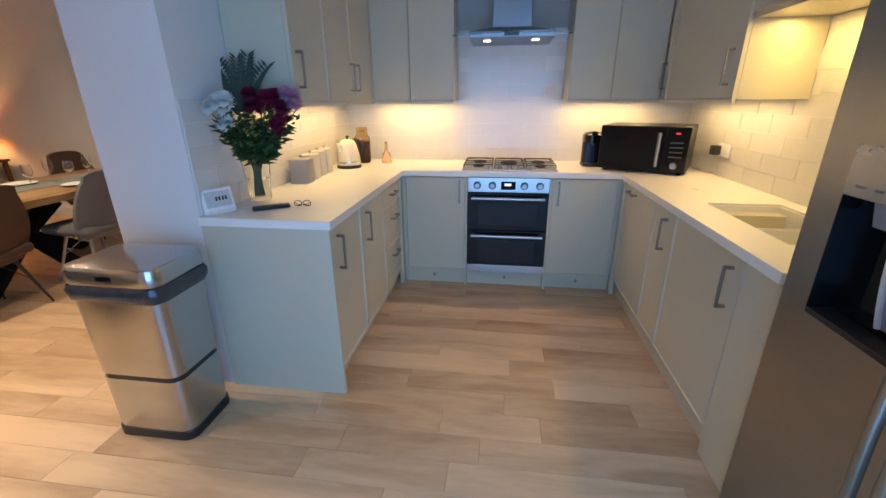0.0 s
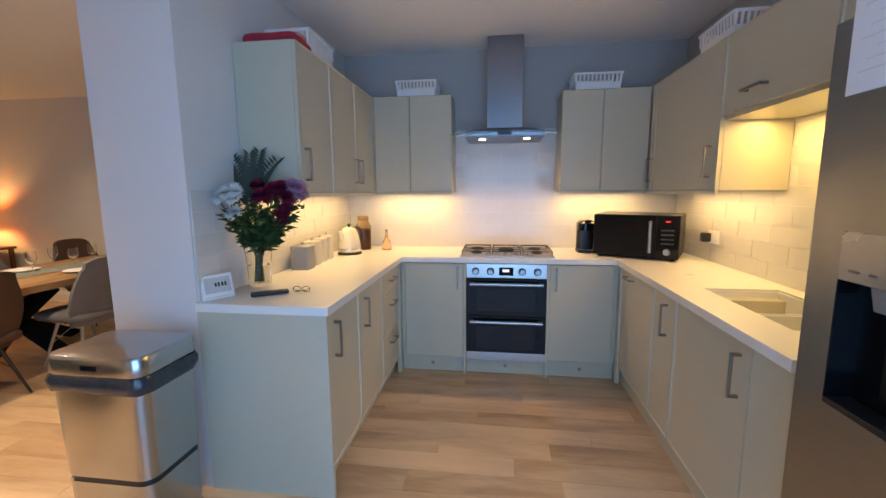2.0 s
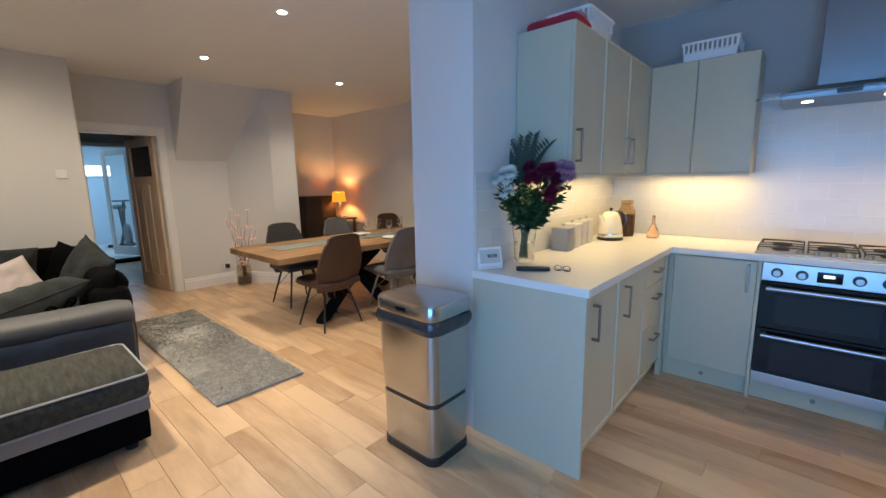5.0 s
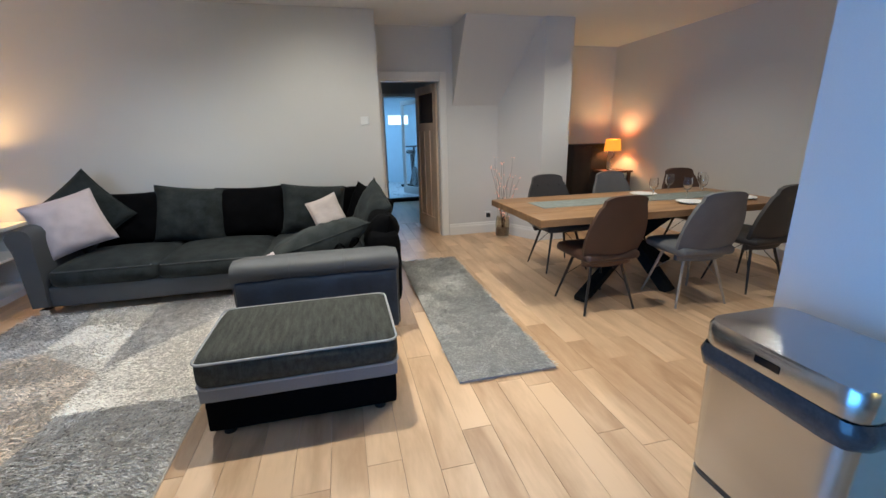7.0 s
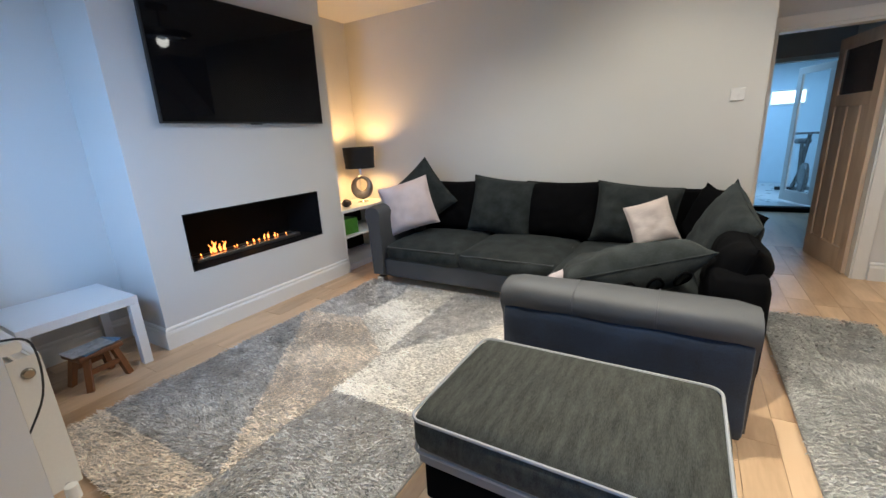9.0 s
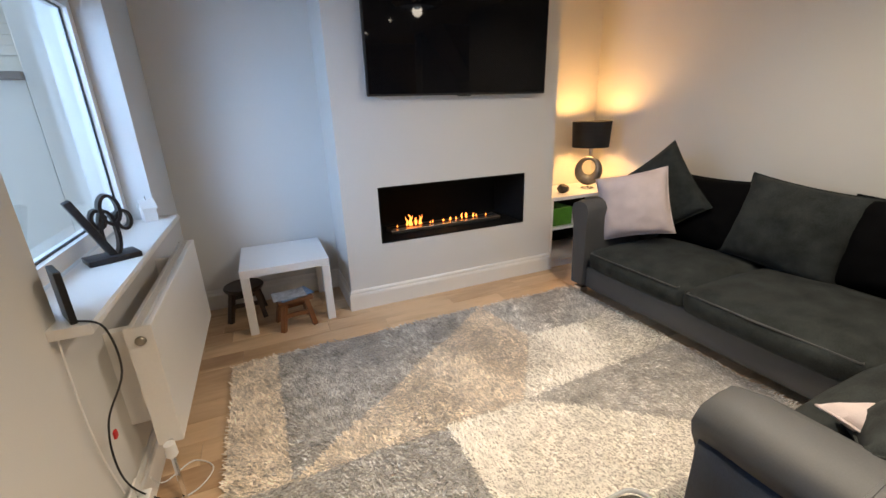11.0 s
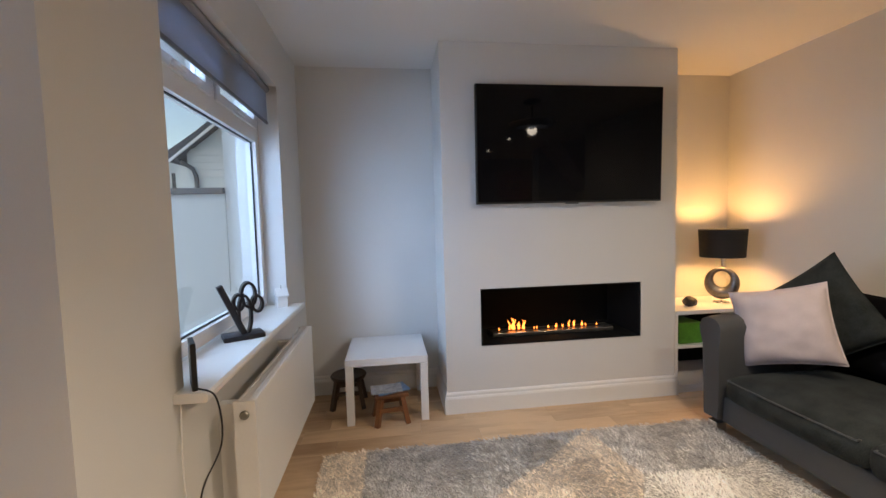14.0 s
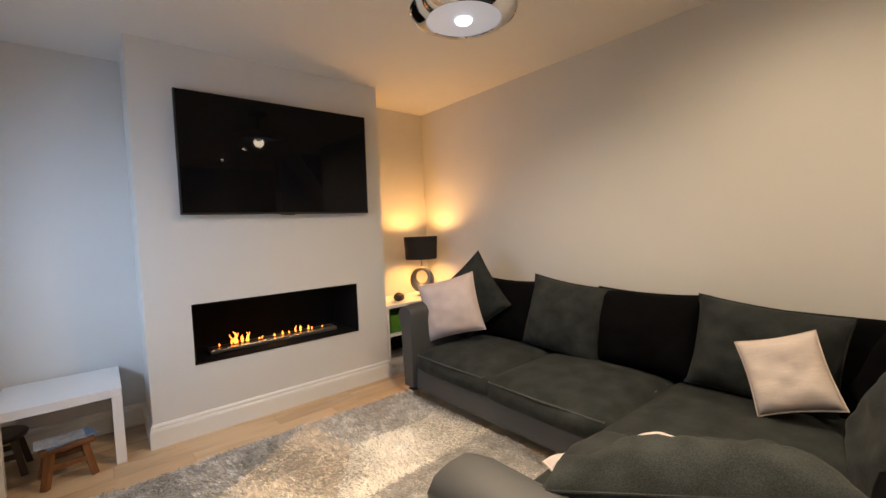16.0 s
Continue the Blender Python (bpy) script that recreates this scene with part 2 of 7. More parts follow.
def box(x0, x1, y0, y1, z0, z1, bev=0.0, seg=2, bm=None):
    bm2 = bmesh.new()
    vs = [bm2.verts.new((x, y, z)) for x in (x0, x1) for y in (y0, y1) for z in (z0, z1)]
    for f in ((0, 1, 3, 2), (4, 6, 7, 5), (0, 4, 5, 1), (2, 3, 7, 6), (0, 2, 6, 4), (1, 5, 7, 3)):
        bm2.faces.new([vs[i] for i in f])
    if bev:
        bmesh.ops.bevel(bm2, geom=bm2.edges[:], offset=bev, segments=seg, affect="EDGES", profile=0.5)
    return merge(bm, bm2) if bm else bm2


def merge(bm, other):
    me = bpy.data.meshes.new("tmp")
    other.to_mesh(me)
    other.free()
    bm.from_mesh(me)
    bpy.data.meshes.remove(me)
    return bm


def cyl(r, z0, z1, r2=None, n=24, at=(0, 0), bm=None, bev=0.0, m=None):
    b = bmesh.new()
    bmesh.ops.create_cone(b, cap_ends=True, segments=n, radius1=r, radius2=r if r2 is None else r2, depth=z1 - z0,
                          matrix=Matrix.Translation((at[0], at[1], (z0 + z1) / 2)))
    if bev:
        caps = [e for e in b.edges if abs(e.verts[0].co.z - e.verts[1].co.z) < 1e-6]
        bmesh.ops.bevel(b, geom=caps, offset=bev, segments=2, affect="EDGES")
    if m is not None:
        b.transform(m)
    return merge(bm, b) if bm else b


def lathe(profile, n=32, at=(0, 0, 0), bm=None, close=False):
    b = bmesh.new()
    rings = []
    for r, z in profile:
        if r < 1e-5:
            rings.append([b.verts.new((at[0], at[1], at[2] + z))])
        else:
            rings.append([b.verts.new((at[0] + r * math.cos(2 * math.pi * k / n), at[1] + r * math.sin(2 * math.pi * k / n), at[2] + z)) for k in range(n)])
    pairs = list(zip(rings, rings[1:])) + ([(rings[-1], rings[0])] if close else [])
    for p, q in pairs:
        for k in range(n):
            vs = [p[k % len(p)], p[(k + 1) % len(p)], q[(k + 1) % len(q)], q[k % len(q)]]
            vs = list(dict.fromkeys(vs))
            if len(vs) > 2:
                b.faces.new(vs)
    return merge(bm, b) if bm else b


def tube(pts, r, n=8, closed=False, bm=None, square=False):
    b = bmesh.new()
    pts = [Vector(p) for p in pts]
    rs = r if isinstance(r, (list, tuple)) else [r] * len(pts)
    rings, up = [], Vector((0.13, 0.21, 1)).normalized()
    for k, p in enumerate(pts):
        a = pts[k - 1] if (k or closed) else p
        c = pts[(k + 1) % len(pts)] if (k < len(pts) - 1 or closed) else p
        t = (c - a).normalized()
        if abs(t.dot(up)) > 0.95:
            up = Vector((1, 0.2, 0.1)).normalized()
        s = t.cross(up).normalized()
        u = s.cross(t)
        up = u
        off = math.pi / 4 if square else 0
        rings.append([b.verts.new(p + rs[k] * (s * math.cos(off + 2 * math.pi * j / n) + u * math.sin(off + 2 * math.pi * j / n))) for j in range(n)])
    for k in range(len(pts) if closed else len(pts) - 1):
        p, q = rings[k], rings[(k + 1) % len(pts)]
        for j in range(n):
            b.faces.new((p[j], p[(j + 1) % n], q[(j + 1) % n], q[j]))
    if not closed:
        b.faces.new(rings[0][::-1])
        b.faces.new(rings[-1])
    return merge(bm, b) if bm else b


def prism(outline, h0, h1, axis="z", bm=None, bev=0.0):
    """An outline of pairs pushed through from h0 to h1 along an axis (x: pairs are y,z; y: pairs are x,z)."""
    b = bmesh.new()
    put = {"z": lambda p, h: (p[0], p[1], h), "y": lambda p, h: (p[0], h, p[1]), "x": lambda p, h: (h, p[0], p[1])}[axis]
    lo, hi = [b.verts.new(put(p, h0)) for p in outline], [b.verts.new(put(p, h1)) for p in outline]
    b.faces.new(lo)
    b.faces.new(hi[::-1])
    for k in range(len(outline)):
        j = (k + 1) % len(outline)
        b.faces.new((lo[k], hi[k], hi[j], lo[j]))
    if bev:
        bmesh.ops.bevel(b, geom=b.edges[:], offset=bev, segments=2, affect="EDGES")
    return merge(bm, b) if bm else b


def pillow(w, h, d, seed=0, n=22, wrinkle=0.012, pinch=0.07, sag=0.0):
    """A stuffed cushion, w by h in the x-z plane, d thick along y, its foot at z 0."""
    b = bmesh.new()
    for side in (1, -1):
        grid = []
        for i in range(n + 1):
            row = []
            for j in range(n + 1):
                u, v = 2 * i / n - 1, 2 * j / n - 1
                inx, iny = 1 - pinch * (1 - v * v) ** 1.0 * abs(u) ** 2, 1 - pinch * (1 - u * u) * abs(v) ** 2
                t = max(0.0, (1 - u ** 4) * (1 - v ** 4)) ** 0.62
                x, z = u * w / 2 * inx, v * h / 2 * iny + h / 2
                wob = noise.noise(Vector((x * 6 + seed * 3.1, z * 6, side + seed))) * wrinkle * 2 + noise.noise(Vector((x * 17, z * 17 + seed, side))) * wrinkle
                y = side * (d / 2 * t + wob * t)
                z -= sag * t * (v + 1) * 0.2
                row.append(b.verts.new((x, y, z)))
            grid.append(row)
        for i in range(n):
            for j in range(n):
                f = (grid[i][j], grid[i + 1][j], grid[i + 1][j + 1], grid[i][j + 1])
                b.faces.new(f)
    bmesh.ops.remove_doubles(b, verts=b.verts[:], dist=0.0012)
    return b


def rim(w, h, pinch=0.07, n=14, r=0.005):
    """The piped seam of a pillow."""
    pts = []
    for k in range(4 * n):
        s, f = divmod(k, n)
        u = -1 + 2 * f / n
        u, v = ((u, -1), (1, u), (-u, 1), (-1, -u))[s]
        pts.append((u * w / 2 * (1 - pinch * (1 - v * v) * u * u), 0, v * h / 2 * (1 - pinch * (1 - u * u) * v * v) + h / 2))
    return tube(pts, r, 6, True)


def soft(x0, x1, y0, y1, z0, z1, r=0.05, puff=0.02, seed=0, cuts=7, rough=0.006):
    """An upholstered block with rolled edges and a domed, uneven skin."""
    b = bmesh.new()
    bmesh.ops.create_cube(b, size=2)
    bmesh.ops.subdivide_edges(b, edges=b.edges[:], cuts=cuts, use_grid_fill=True)
    c, s = Vector(((x0 + x1) / 2, (y0 + y1) / 2, (z0 + z1) / 2)), Vector(((x1 - x0) / 2, (y1 - y0) / 2, (z1 - z0) / 2))
    for v in b.verts:
        q = v.co.copy()
        # denser rings near the edges
        q = Vector([math.copysign(1 - (1 - abs(a)) ** 1.6, a) for a in q])
        p = Vector((q.x * s.x, q.y * s.y, q.z * s.z))
        inner = Vector([max(-k + r, min(k - r, a)) if k > r else 0 for a, k in zip(p, s)])
        off = p - inner
        if off.length > 1e-6:
            p = inner + off.normalized() * min(r, max(abs(o) for o in off)) if sum(abs(o) > 1e-5 for o in off) > 1 else p
        dome = Vector([math.copysign(1, a) * puff if abs(abs(a) - 1) < 1e-3 else 0 for a in q])
        fall = 1.0 if sum(dd != 0 for dd in dome) == 1 else 0.0
        for a, dd in zip(q, dome):
            if dd == 0:
                fall *= (1 - a * a)
        p += dome * fall
        p += Vector((1, 1, 1)) * noise.noise((p + c) * 9 + Vector((seed, seed, 0))) * rough
        v.co = p + c
    return b


def wall(name, bm, label, material=None):
    return solo(name, bm, material or M["wall"], label, "wall", kind="structure")


# ---- structure ----
ROOM_X0, ROOM_X1, ROOM_Y0, ROOM_Y1 = -6.95, 1.36, -3.12, 4.57
WT = 0.15


def wall_hole(axis, at, thick, a0, a1, z1, holes, bm=None):
    """A wall along an axis from a0 to a1 with openings (from, to, low, high) right through it."""
    bm = bm or bmesh.new()
    edges = sorted({a0, a1, *[h[0] for h in holes], *[h[1] for h in holes]})
    for p, q in zip(edges, edges[1:]):
        mid = (p + q) / 2
        spans = [(0.0, z1)]
        for h in holes:
            if h[0] < mid < h[1]:
                spans = [(0.0, h[2]), (h[3], z1)]
        for lo, hi in spans:
            if hi - lo > 0.005:
                if axis == "x":
                    box(p, q, at, at + thick, lo - (0.03 if lo == 0 else 0), hi, bm=bm)
                else:
                    box(at, at + thick, p, q, lo - (0.03 if lo == 0 else 0), hi, bm=bm)
    bmesh.ops.remove_doubles(bm, verts=bm.verts[:], dist=0.0005)
    # drop the hidden faces between neighbouring blocks
    seen = {}
    for f in bm.faces:
        seen.setdefault(tuple(sorted(v.index for v in f.verts)), []).append(f)
    bm.verts.index_update()
    seen = {}
    for f in bm.faces:
        seen.setdefault(tuple(sorted(v.index for v in f.verts)), []).append(f)
    bmesh.ops.delete(bm, geom=[f for fs in seen.values() if len(fs) > 1 for f in fs], context="FACES_ONLY")
    return bm


WIN = (-2.56, -1.21, 0.83, 2.22)
DOOR = (0.80, 1.55, 0.0, 1.97)
wall("wall_kitchen_back", wall_hole("x", 3.64, WT, -1.85, 1.51, CEIL, []), "grey painted kitchen wall behind the hob", M["wall_grey"])
wall("wall_kitchen_right", wall_hole("y", 1.36, WT, -0.90, 3.64, CEIL, []), "painted kitchen wall behind the sink run", M["wall_grey"])
wall("wall_partition", wall_hole("y", -1.85, 0.43, 1.67, 3.64, CEIL, []), "pale grey wall end between kitchen and dining area")
wall("wall_partition_back", wall_hole("y", -1.85, 0.43, 3.79, 4.57, CEIL, []), "pale grey wall beyond the kitchen")
GD = (-0.80, 1.20, 0.02, 2.08)
wall("wall_glazed_doors", wall_hole("x", -0.90, WT, -1.58, 1.51, CEIL, [GD]), "pale grey wall with an opening for glazed doors")
wall("wall_window", wall_hole("y", -1.85, 0.27, -3.12, -0.75, CEIL, [WIN]), "pale grey wall with the living room window")
wall("wall_fireplace", wall_hole("x", -3.27, WT, -5.65, -1.85, CEIL, []), "pale grey living room wall beside the chimney breast")
wall("wall_sofa", wall_hole("y", -5.65, WT, -3.12, 0.73, CEIL, []), "plain pale grey wall behind the sofa")
wall("wall_return", wall_hole("x", 0.58, 0.15, -6.25, -5.65, CEIL, []), "pale grey wall return beside the door")
wall("wall_door", wall_hole("y", -6.22, 0.12, 0.73, 2.30, CEIL, [DOOR]), "pale grey wall with the hall doorway")
wall("wall_splay", prism([(-6.10, 2.30), (-5.47, 2.62), (-5.47, 2.96), (-6.22, 2.96), (-6.22, 2.30)], -0.03, CEIL), "pale grey angled wall ending in a nib")
wall("wall_recess_side", wall_hole("x", 2.96, 0.02, -6.95, -5.49, CEIL, []), "pale wall at the side of the dining recess")
wall("wall_recess", wall_hole("y", -7.10, WT, 2.86, 4.72, CEIL, []), "pale wall at the back of the dining recess")
wall("wall_dining", wall_hole("x", 4.57, WT, -6.95, -1.42, CEIL, []), "plain pale grey dining wall")
# soffit under the stairs
wall("stair_soffit", prism([(-6.10, 1.66), (-6.10, 2.549), (-5.50, 2.549)], 1.70, 2.60, "y"), "painted sloping underside of the staircase")
# chimney breast with a fire opening
FX0, FX1, FZ0, FZ1 = -4.345, -3.136, 0.464, 0.872
cb = wall_hole("x", -3.12, 0.51, -4.62, -2.885, CEIL, [(FX0, FX1, FZ0, FZ1)])
wall("chimney_breast", cb, "pale grey chimney breast with a fire opening")

ceiling = solo("ceiling", box(-7.1, 1.51, -3.27, 4.72, CEIL, CEIL + 0.12), M["ceil"], "smooth white painted ceiling", "ceiling", kind="structure")
floor = solo("floor", box(-7.1, 1.51, -3.27, 4.72, -0.10, -0.012), M["subfloor"], "pale oak plank floor", "floor", kind="structure")


def skirting(pts, name="baseboard", closed=False):
    """Moulded skirting along a line of plan points, room on the left of it."""
    prof = [(0, -0.005), (0.020, -0.005), (0.020, 0.105), (0.016, 0.118), (0.012, 0.122), (0.012, 0.138), (0.005, 0.150), (0, 0.150)]
    b = bmesh.new()
    pts = [Vector((*p, 0)) for p in pts]
    rings = []
    for k, p in enumerate(pts):
        d0 = (p - pts[k - 1]).normalized() if k else (pts[1] - p).normalized()
        d1 = (pts[k + 1] - p).normalized() if k < len(pts) - 1 else d0
        n0, n1 = Vector((-d0.y, d0.x, 0)), Vector((-d1.y, d1.x, 0))
        nn = (n0 + n1).normalized()
        nn /= max(0.3, nn.dot(n0))
        rings.append([b.verts.new(p + nn * o + Vector((0, 0, z))) for o, z in prof])
    for p, q in zip(rings, rings[1:]):
        for j in range(len(prof)):
            i = (j + 1) % len(prof)
            b.faces.new((p[j], q[j], q[i], p[i]))
    b.faces.new(rings[0])
    b.faces.new(rings[-1][::-1])
    return solo(name, b, M["trim"], "moulded white painted skirting board", "skirting board", kind="structure")


skirting([(-4.74, -3.12), (-4.62, -3.12), (-4.62, -2.61), (-2.885, -2.61), (-2.885, -3.12), (-1.85, -3.12), (-1.85, -0.75), (-1.70, -0.75)])
skirting([(-5.47, 2.96), (-5.47, 2.62), (-6.10, 2.30), (-6.10, 1.63)])
skirting([(-5.50, 0.73), (-5.50, -3.10)])
skirting([(-1.85, 4.57), (-6.93, 4.57), (-6.93, 2.98)])


# ---- kitchen ----
def shaker(w, h, t=0.02, frame_w=0.075):
    """A framed door, its foot at the origin, facing -y."""
    b = box(0, w, -t, 0, 0, h)
    front = min(b.faces, key=lambda f: f.calc_center_median().y)
    bmesh.ops.inset_region(b, faces=[front], thickness=min(frame_w, w / 3, h / 3), depth=0)
    bmesh.ops.inset_region(b, faces=[front], thickness=0.006, depth=-0.007)
    outer = [e for e in b.edges if all(abs(v.co.x) < 1e-5 or abs(v.co.x - w) < 1e-5 or abs(v.co.z) < 1e-5 or abs(v.co.z - h) < 1e-5 for v in e.verts) and all(v.co.y < -t + 1e-5 for v in e.verts)]
    bmesh.ops.bevel(b, geom=outer, offset=0.002, segments=2, affect="EDGES")
    return b


def slab(w, h, t=0.02):
    return box(0, w, -t, 0, 0, h, 0.002)


def handle(length, upright=True):
    """A square bow handle, centred on the origin, standing off towards -y."""
    h = length / 2
    b = box(-h, h, -0.036, -0.027, -0.006, 0.006, 0.0015)
    box(-h, -h + 0.012, -0.034, 0.0, -0.006, 0.006, 0.0012, bm=b)
    box(h - 0.012, h, -0.034, 0.0, -0.006, 0.006, 0.0012, bm=b)
    if upright:
        b.transform(pose(0, 0, 0, 0, 90, 0))
    return b


def unit(name, label, m, w, depth, z0, z1, fronts, plain=False, group="kitchen units", gap=0.0013, frame_w=0.075):
    """A cabinet: fronts are (x0, x1, z0, z1, handle x, handle z, handle length, upright, kind)."""
    t = thing(name, label, "kitchen cabinet", m, group)
    part("body", box(0, w, 0.001, depth, z0, z1), M["unit"], t)
    for x0, x1, a, c, hx, hz, hl, up, kind in fronts:
        b = (slab if plain else shaker)(x1 - x0 - 2 * gap, c - a - 2 * gap, **({} if plain else {"frame_w": frame_w}))
        d = part(kind, b, M["unit"], t, m=pose(x0 + gap, 0, a + gap))
        if hl:
            part("handle", handle(hl, up), M["nickel"], d, "brushed nickel bow handle", m=pose(hx, -0.02, hz))
    return t


# base units: left run faces +x, back run -y, right run -x
LX, RX, BY = -0.845, 0.795, 3.055
def left(y):
    return pose(LX, y, 0, 0, 0, 90)
def right(y):
    return pose(RX, y, 0, 0, 0, -90)

unit("base_cabinet", "greige satin base cabinet with a single framed door", left(1.685), 0.42, 0.55, 0.12, 0.865, [(0, 0.42, 0.13, 0.86, 0.085, 0.725, 0.17, True, "door")])
unit("base_cabinet", "greige satin base cabinet with a single framed door", left(2.107), 0.45, 0.55, 0.12, 0.865, [(0, 0.45, 0.13, 0.86, 0.085, 0.725, 0.17, True, "door")])
unit("drawer_cabinet", "greige satin base cabinet with three framed drawers", left(2.559), 0.44, 0.55, 0.12, 0.865,
     [(0, 0.44, 0.70, 0.86, 0.22, 0.79, 0.14, False, "drawer"), (0, 0.44, 0.43, 0.70, 0.22, 0.62, 0.14, False, "drawer"), (0, 0.44, 0.13, 0.43, 0.22, 0.35, 0.14, False, "drawer")], frame_w=0.045)
unit("base_cabinet", "greige satin corner cabinet beside the oven", pose(-0.815, BY, 0), 0.478, 0.55, 0.12, 0.865, [(0.03, 0.478, 0.13, 0.86, 0.435, 0.755, 0.17, True, "door")])
unit("base_cabinet", "greige satin corner cabinet beside the oven", pose(0.290, BY, 0), 0.478, 0.55, 0.12, 0.865, [(0, 0.448, 0.13, 0.86, 0.045, 0.755, 0.17, True, "door")])
unit("dishwasher", "integrated appliance behind a greige framed door", right(3.0), 0.60, 0.55, 0.12, 0.865, [(0.0, 0.60, 0.13, 0.86, 0.20, 0.815, 0.14, False, "door")])
unit("base_cabinet", "narrow greige satin base cabinet with one door", right(2.398), 0.285, 0.55, 0.12, 0.865, [(0, 0.285, 0.13, 0.86, 0.19, 0.728, 0.17, True, "door")], frame_w=0.06)
unit("sink_cabinet", "greige satin base cabinet below the sink", right(2.111), 0.605, 0.55, 0.12, 0.72, [(0, 0.605, 0.13, 0.86, 0.545, 0.728, 0.17, True, "door")])
fill = thing("end_panel", "greige grooved filler panel beside the fridge", "panel", right(1.504))
part("panel", box(0, 0.22, -0.018, 0.55, 0.0, 0.865, 0.002), M["unit"], fill)
solo("end_panel", box(-1.418, -0.812, 1.660, 1.682, 0.0, 0.866, 0.0015), M["unit"], "plain painted end panel of the peninsula", "panel")
for px in (-0.337, 0.272):
    solo("oven_side_panel", box(px, px + 0.018, BY - 0.022, BY + 0.5, 0.0, 0.866, 0.001), M["unit"], "slim greige panel beside the oven", "panel", group="oven side panels")


def plinth(x0, x1, y0, y1, dots, axis):
    t = thing("plinth", "greige plinth with small round plinth lights", "plinth", pose((x0 + x1) / 2, (y0 + y1) / 2, 0))
    cx, cy = (x0 + x1) / 2, (y0 + y1) / 2
    part("board", box(x0 - cx, x1 - cx, y0 - cy, y1 - cy, 0.0, 0.119, 0.001), M["unit"], t)
    for d in dots:
        part("plinth_light", cyl(0.013, 0, 0.006, n=16, m=pose(d - cx, y0 - cy, 0.062, 90, 0, 0)), M["nickel"], t, "small round metal plinth light")


plinth(-0.815, -0.338, BY + 0.02, BY + 0.036, [-0.58], "x")
plinth(-0.318, 0.271, BY + 0.02, BY + 0.036, [-0.02], "x")
plinth(0.291, 0.768, BY + 0.02, BY + 0.036, [0.53], "x")
plinth(-0.900, -0.884, 1.684, 3.07, [], "y")
plinth(0.815, 0.831, 1.285, 3.07, [], "y")

for cx0, cx1 in ((-0.846, -0.8155), (0.7685, 0.796)):
    solo("corner_post", box(cx0, cx1, 3.001, 3.054, 0.0, 0.866), M["unit"], "greige corner post between the cabinets", "panel", group="corner posts")

# worktop: one U of solid white with a sink cut in
TOP0, TOP1 = 0.868, 0.905
wt = bmesh.new()
SX0, SX1, SY0, SY1 = 0.93, 1.27, 1.56, 2.19
for a in ((-1.417, -0.800, 1.650, 3.637), (-0.800, 0.750, 3.018, 3.637)):
    box(a[0], a[1], a[2], a[3], TOP0, TOP1, bm=wt)
for a in ((0.750, SX0, 1.285, 3.637), (SX1, 1.358, 1.285, 3.637), (SX0, SX1, 1.285, SY0), (SX0, SX1, SY1, 3.637)):
    box(a[0], a[1], a[2], a[3], TOP0, TOP1, bm=wt)
bmesh.ops.remove_doubles(wt, verts=wt.verts[:], dist=0.0004)
worktop = solo("worktop", wt, M["worktop"], "white U-shaped solid worktop", "worktop")
sink = thing("sink", "white moulded sink set into the worktop", "sink", pose((SX0 + SX1) / 2, (SY0 + SY1) / 2, 0.74))
sk = bmesh.new()
hx, hy = (SX1 - SX0) / 2, (SY1 - SY0) / 2
for y0, y1, dz in ((-hy + 0.003, -0.10, 0.05), (-0.085, hy - 0.003, 0.0)):
    a, c = -hx + 0.003, hx - 0.003
    box(a, c, y0, y1, dz - 0.01, dz, bm=sk)
    for bx in ((a, a + 0.008, y0, y1), (c - 0.008, c, y0, y1), (a, c, y0, y0 + 0.008), (a, c, y1 - 0.008, y1)):
        box(bx[0], bx[1], bx[2], bx[3], dz, 0.155, bm=sk)
part("basin", sk, M["worktop"], sink)
for y in (-0.2, 0.11):
    part("plug_hole", lathe([(0, 0.004), (0.02, 0.004), (0.035, 0.006), (0.038, 0.0)], 20, (0, y, 0.051 if y < 0 else 0.001)), M["chrome"], sink)
tap = thing("tap", "brushed steel kitchen tap with a side lever", "tap", pose(1.315, 1.80, TOP1))
part("spout", tube([(0, 0, 0), (0, 0, 0.20), (-0.02, 0, 0.245), (-0.06, 0, 0.26), (-0.19, 0, 0.25)], 0.013, 12), M["nickel"], tap, smooth=40)
part("base", cyl(0.026, 0, 0.03, n=24, bev=0.003), M["nickel"], tap, smooth=40)
part("lever", tube([(0, 0.02, 0.08), (0, 0.09, 0.10)], 0.006, 8), M["nickel"], tap)

# wall units
WZ0, WZ1 = 1.385, 2.135
ULX, URX, UBY = -1.105, 1.035, 3.355
hz = WZ0 + 0.15
unit("wall_cabinet", "greige wall cabinet with a single framed door", pose(ULX, 2.06, 0, 0, 0, 90), 0.42, 0.31, WZ0, WZ1, [(0, 0.42, WZ0, WZ1, 0.05, hz, 0.17, True, "door")])
unit("wall_cabinet", "greige wall cabinet with two framed doors", pose(ULX, 2.482, 0, 0, 0, 90), 0.872, 0.31, WZ0, WZ1,
     [(0, 0.42, WZ0, WZ1, 0.37, hz, 0.17, True, "door"), (0.42, 0.84, WZ0, WZ1, 0.47, hz, 0.17, True, "door")])
unit("wall_cabinet", "greige two-door wall cabinet beside the cooker hood", pose(-1.083, UBY, 0), 0.627, 0.28, WZ0, WZ1,
     [(0, 0.29, WZ0, WZ1, 0.02, hz, 0.0, True, "door"), (0.29, 0.627, WZ0, WZ1, 0.6, hz, 0.0, True, "door")])
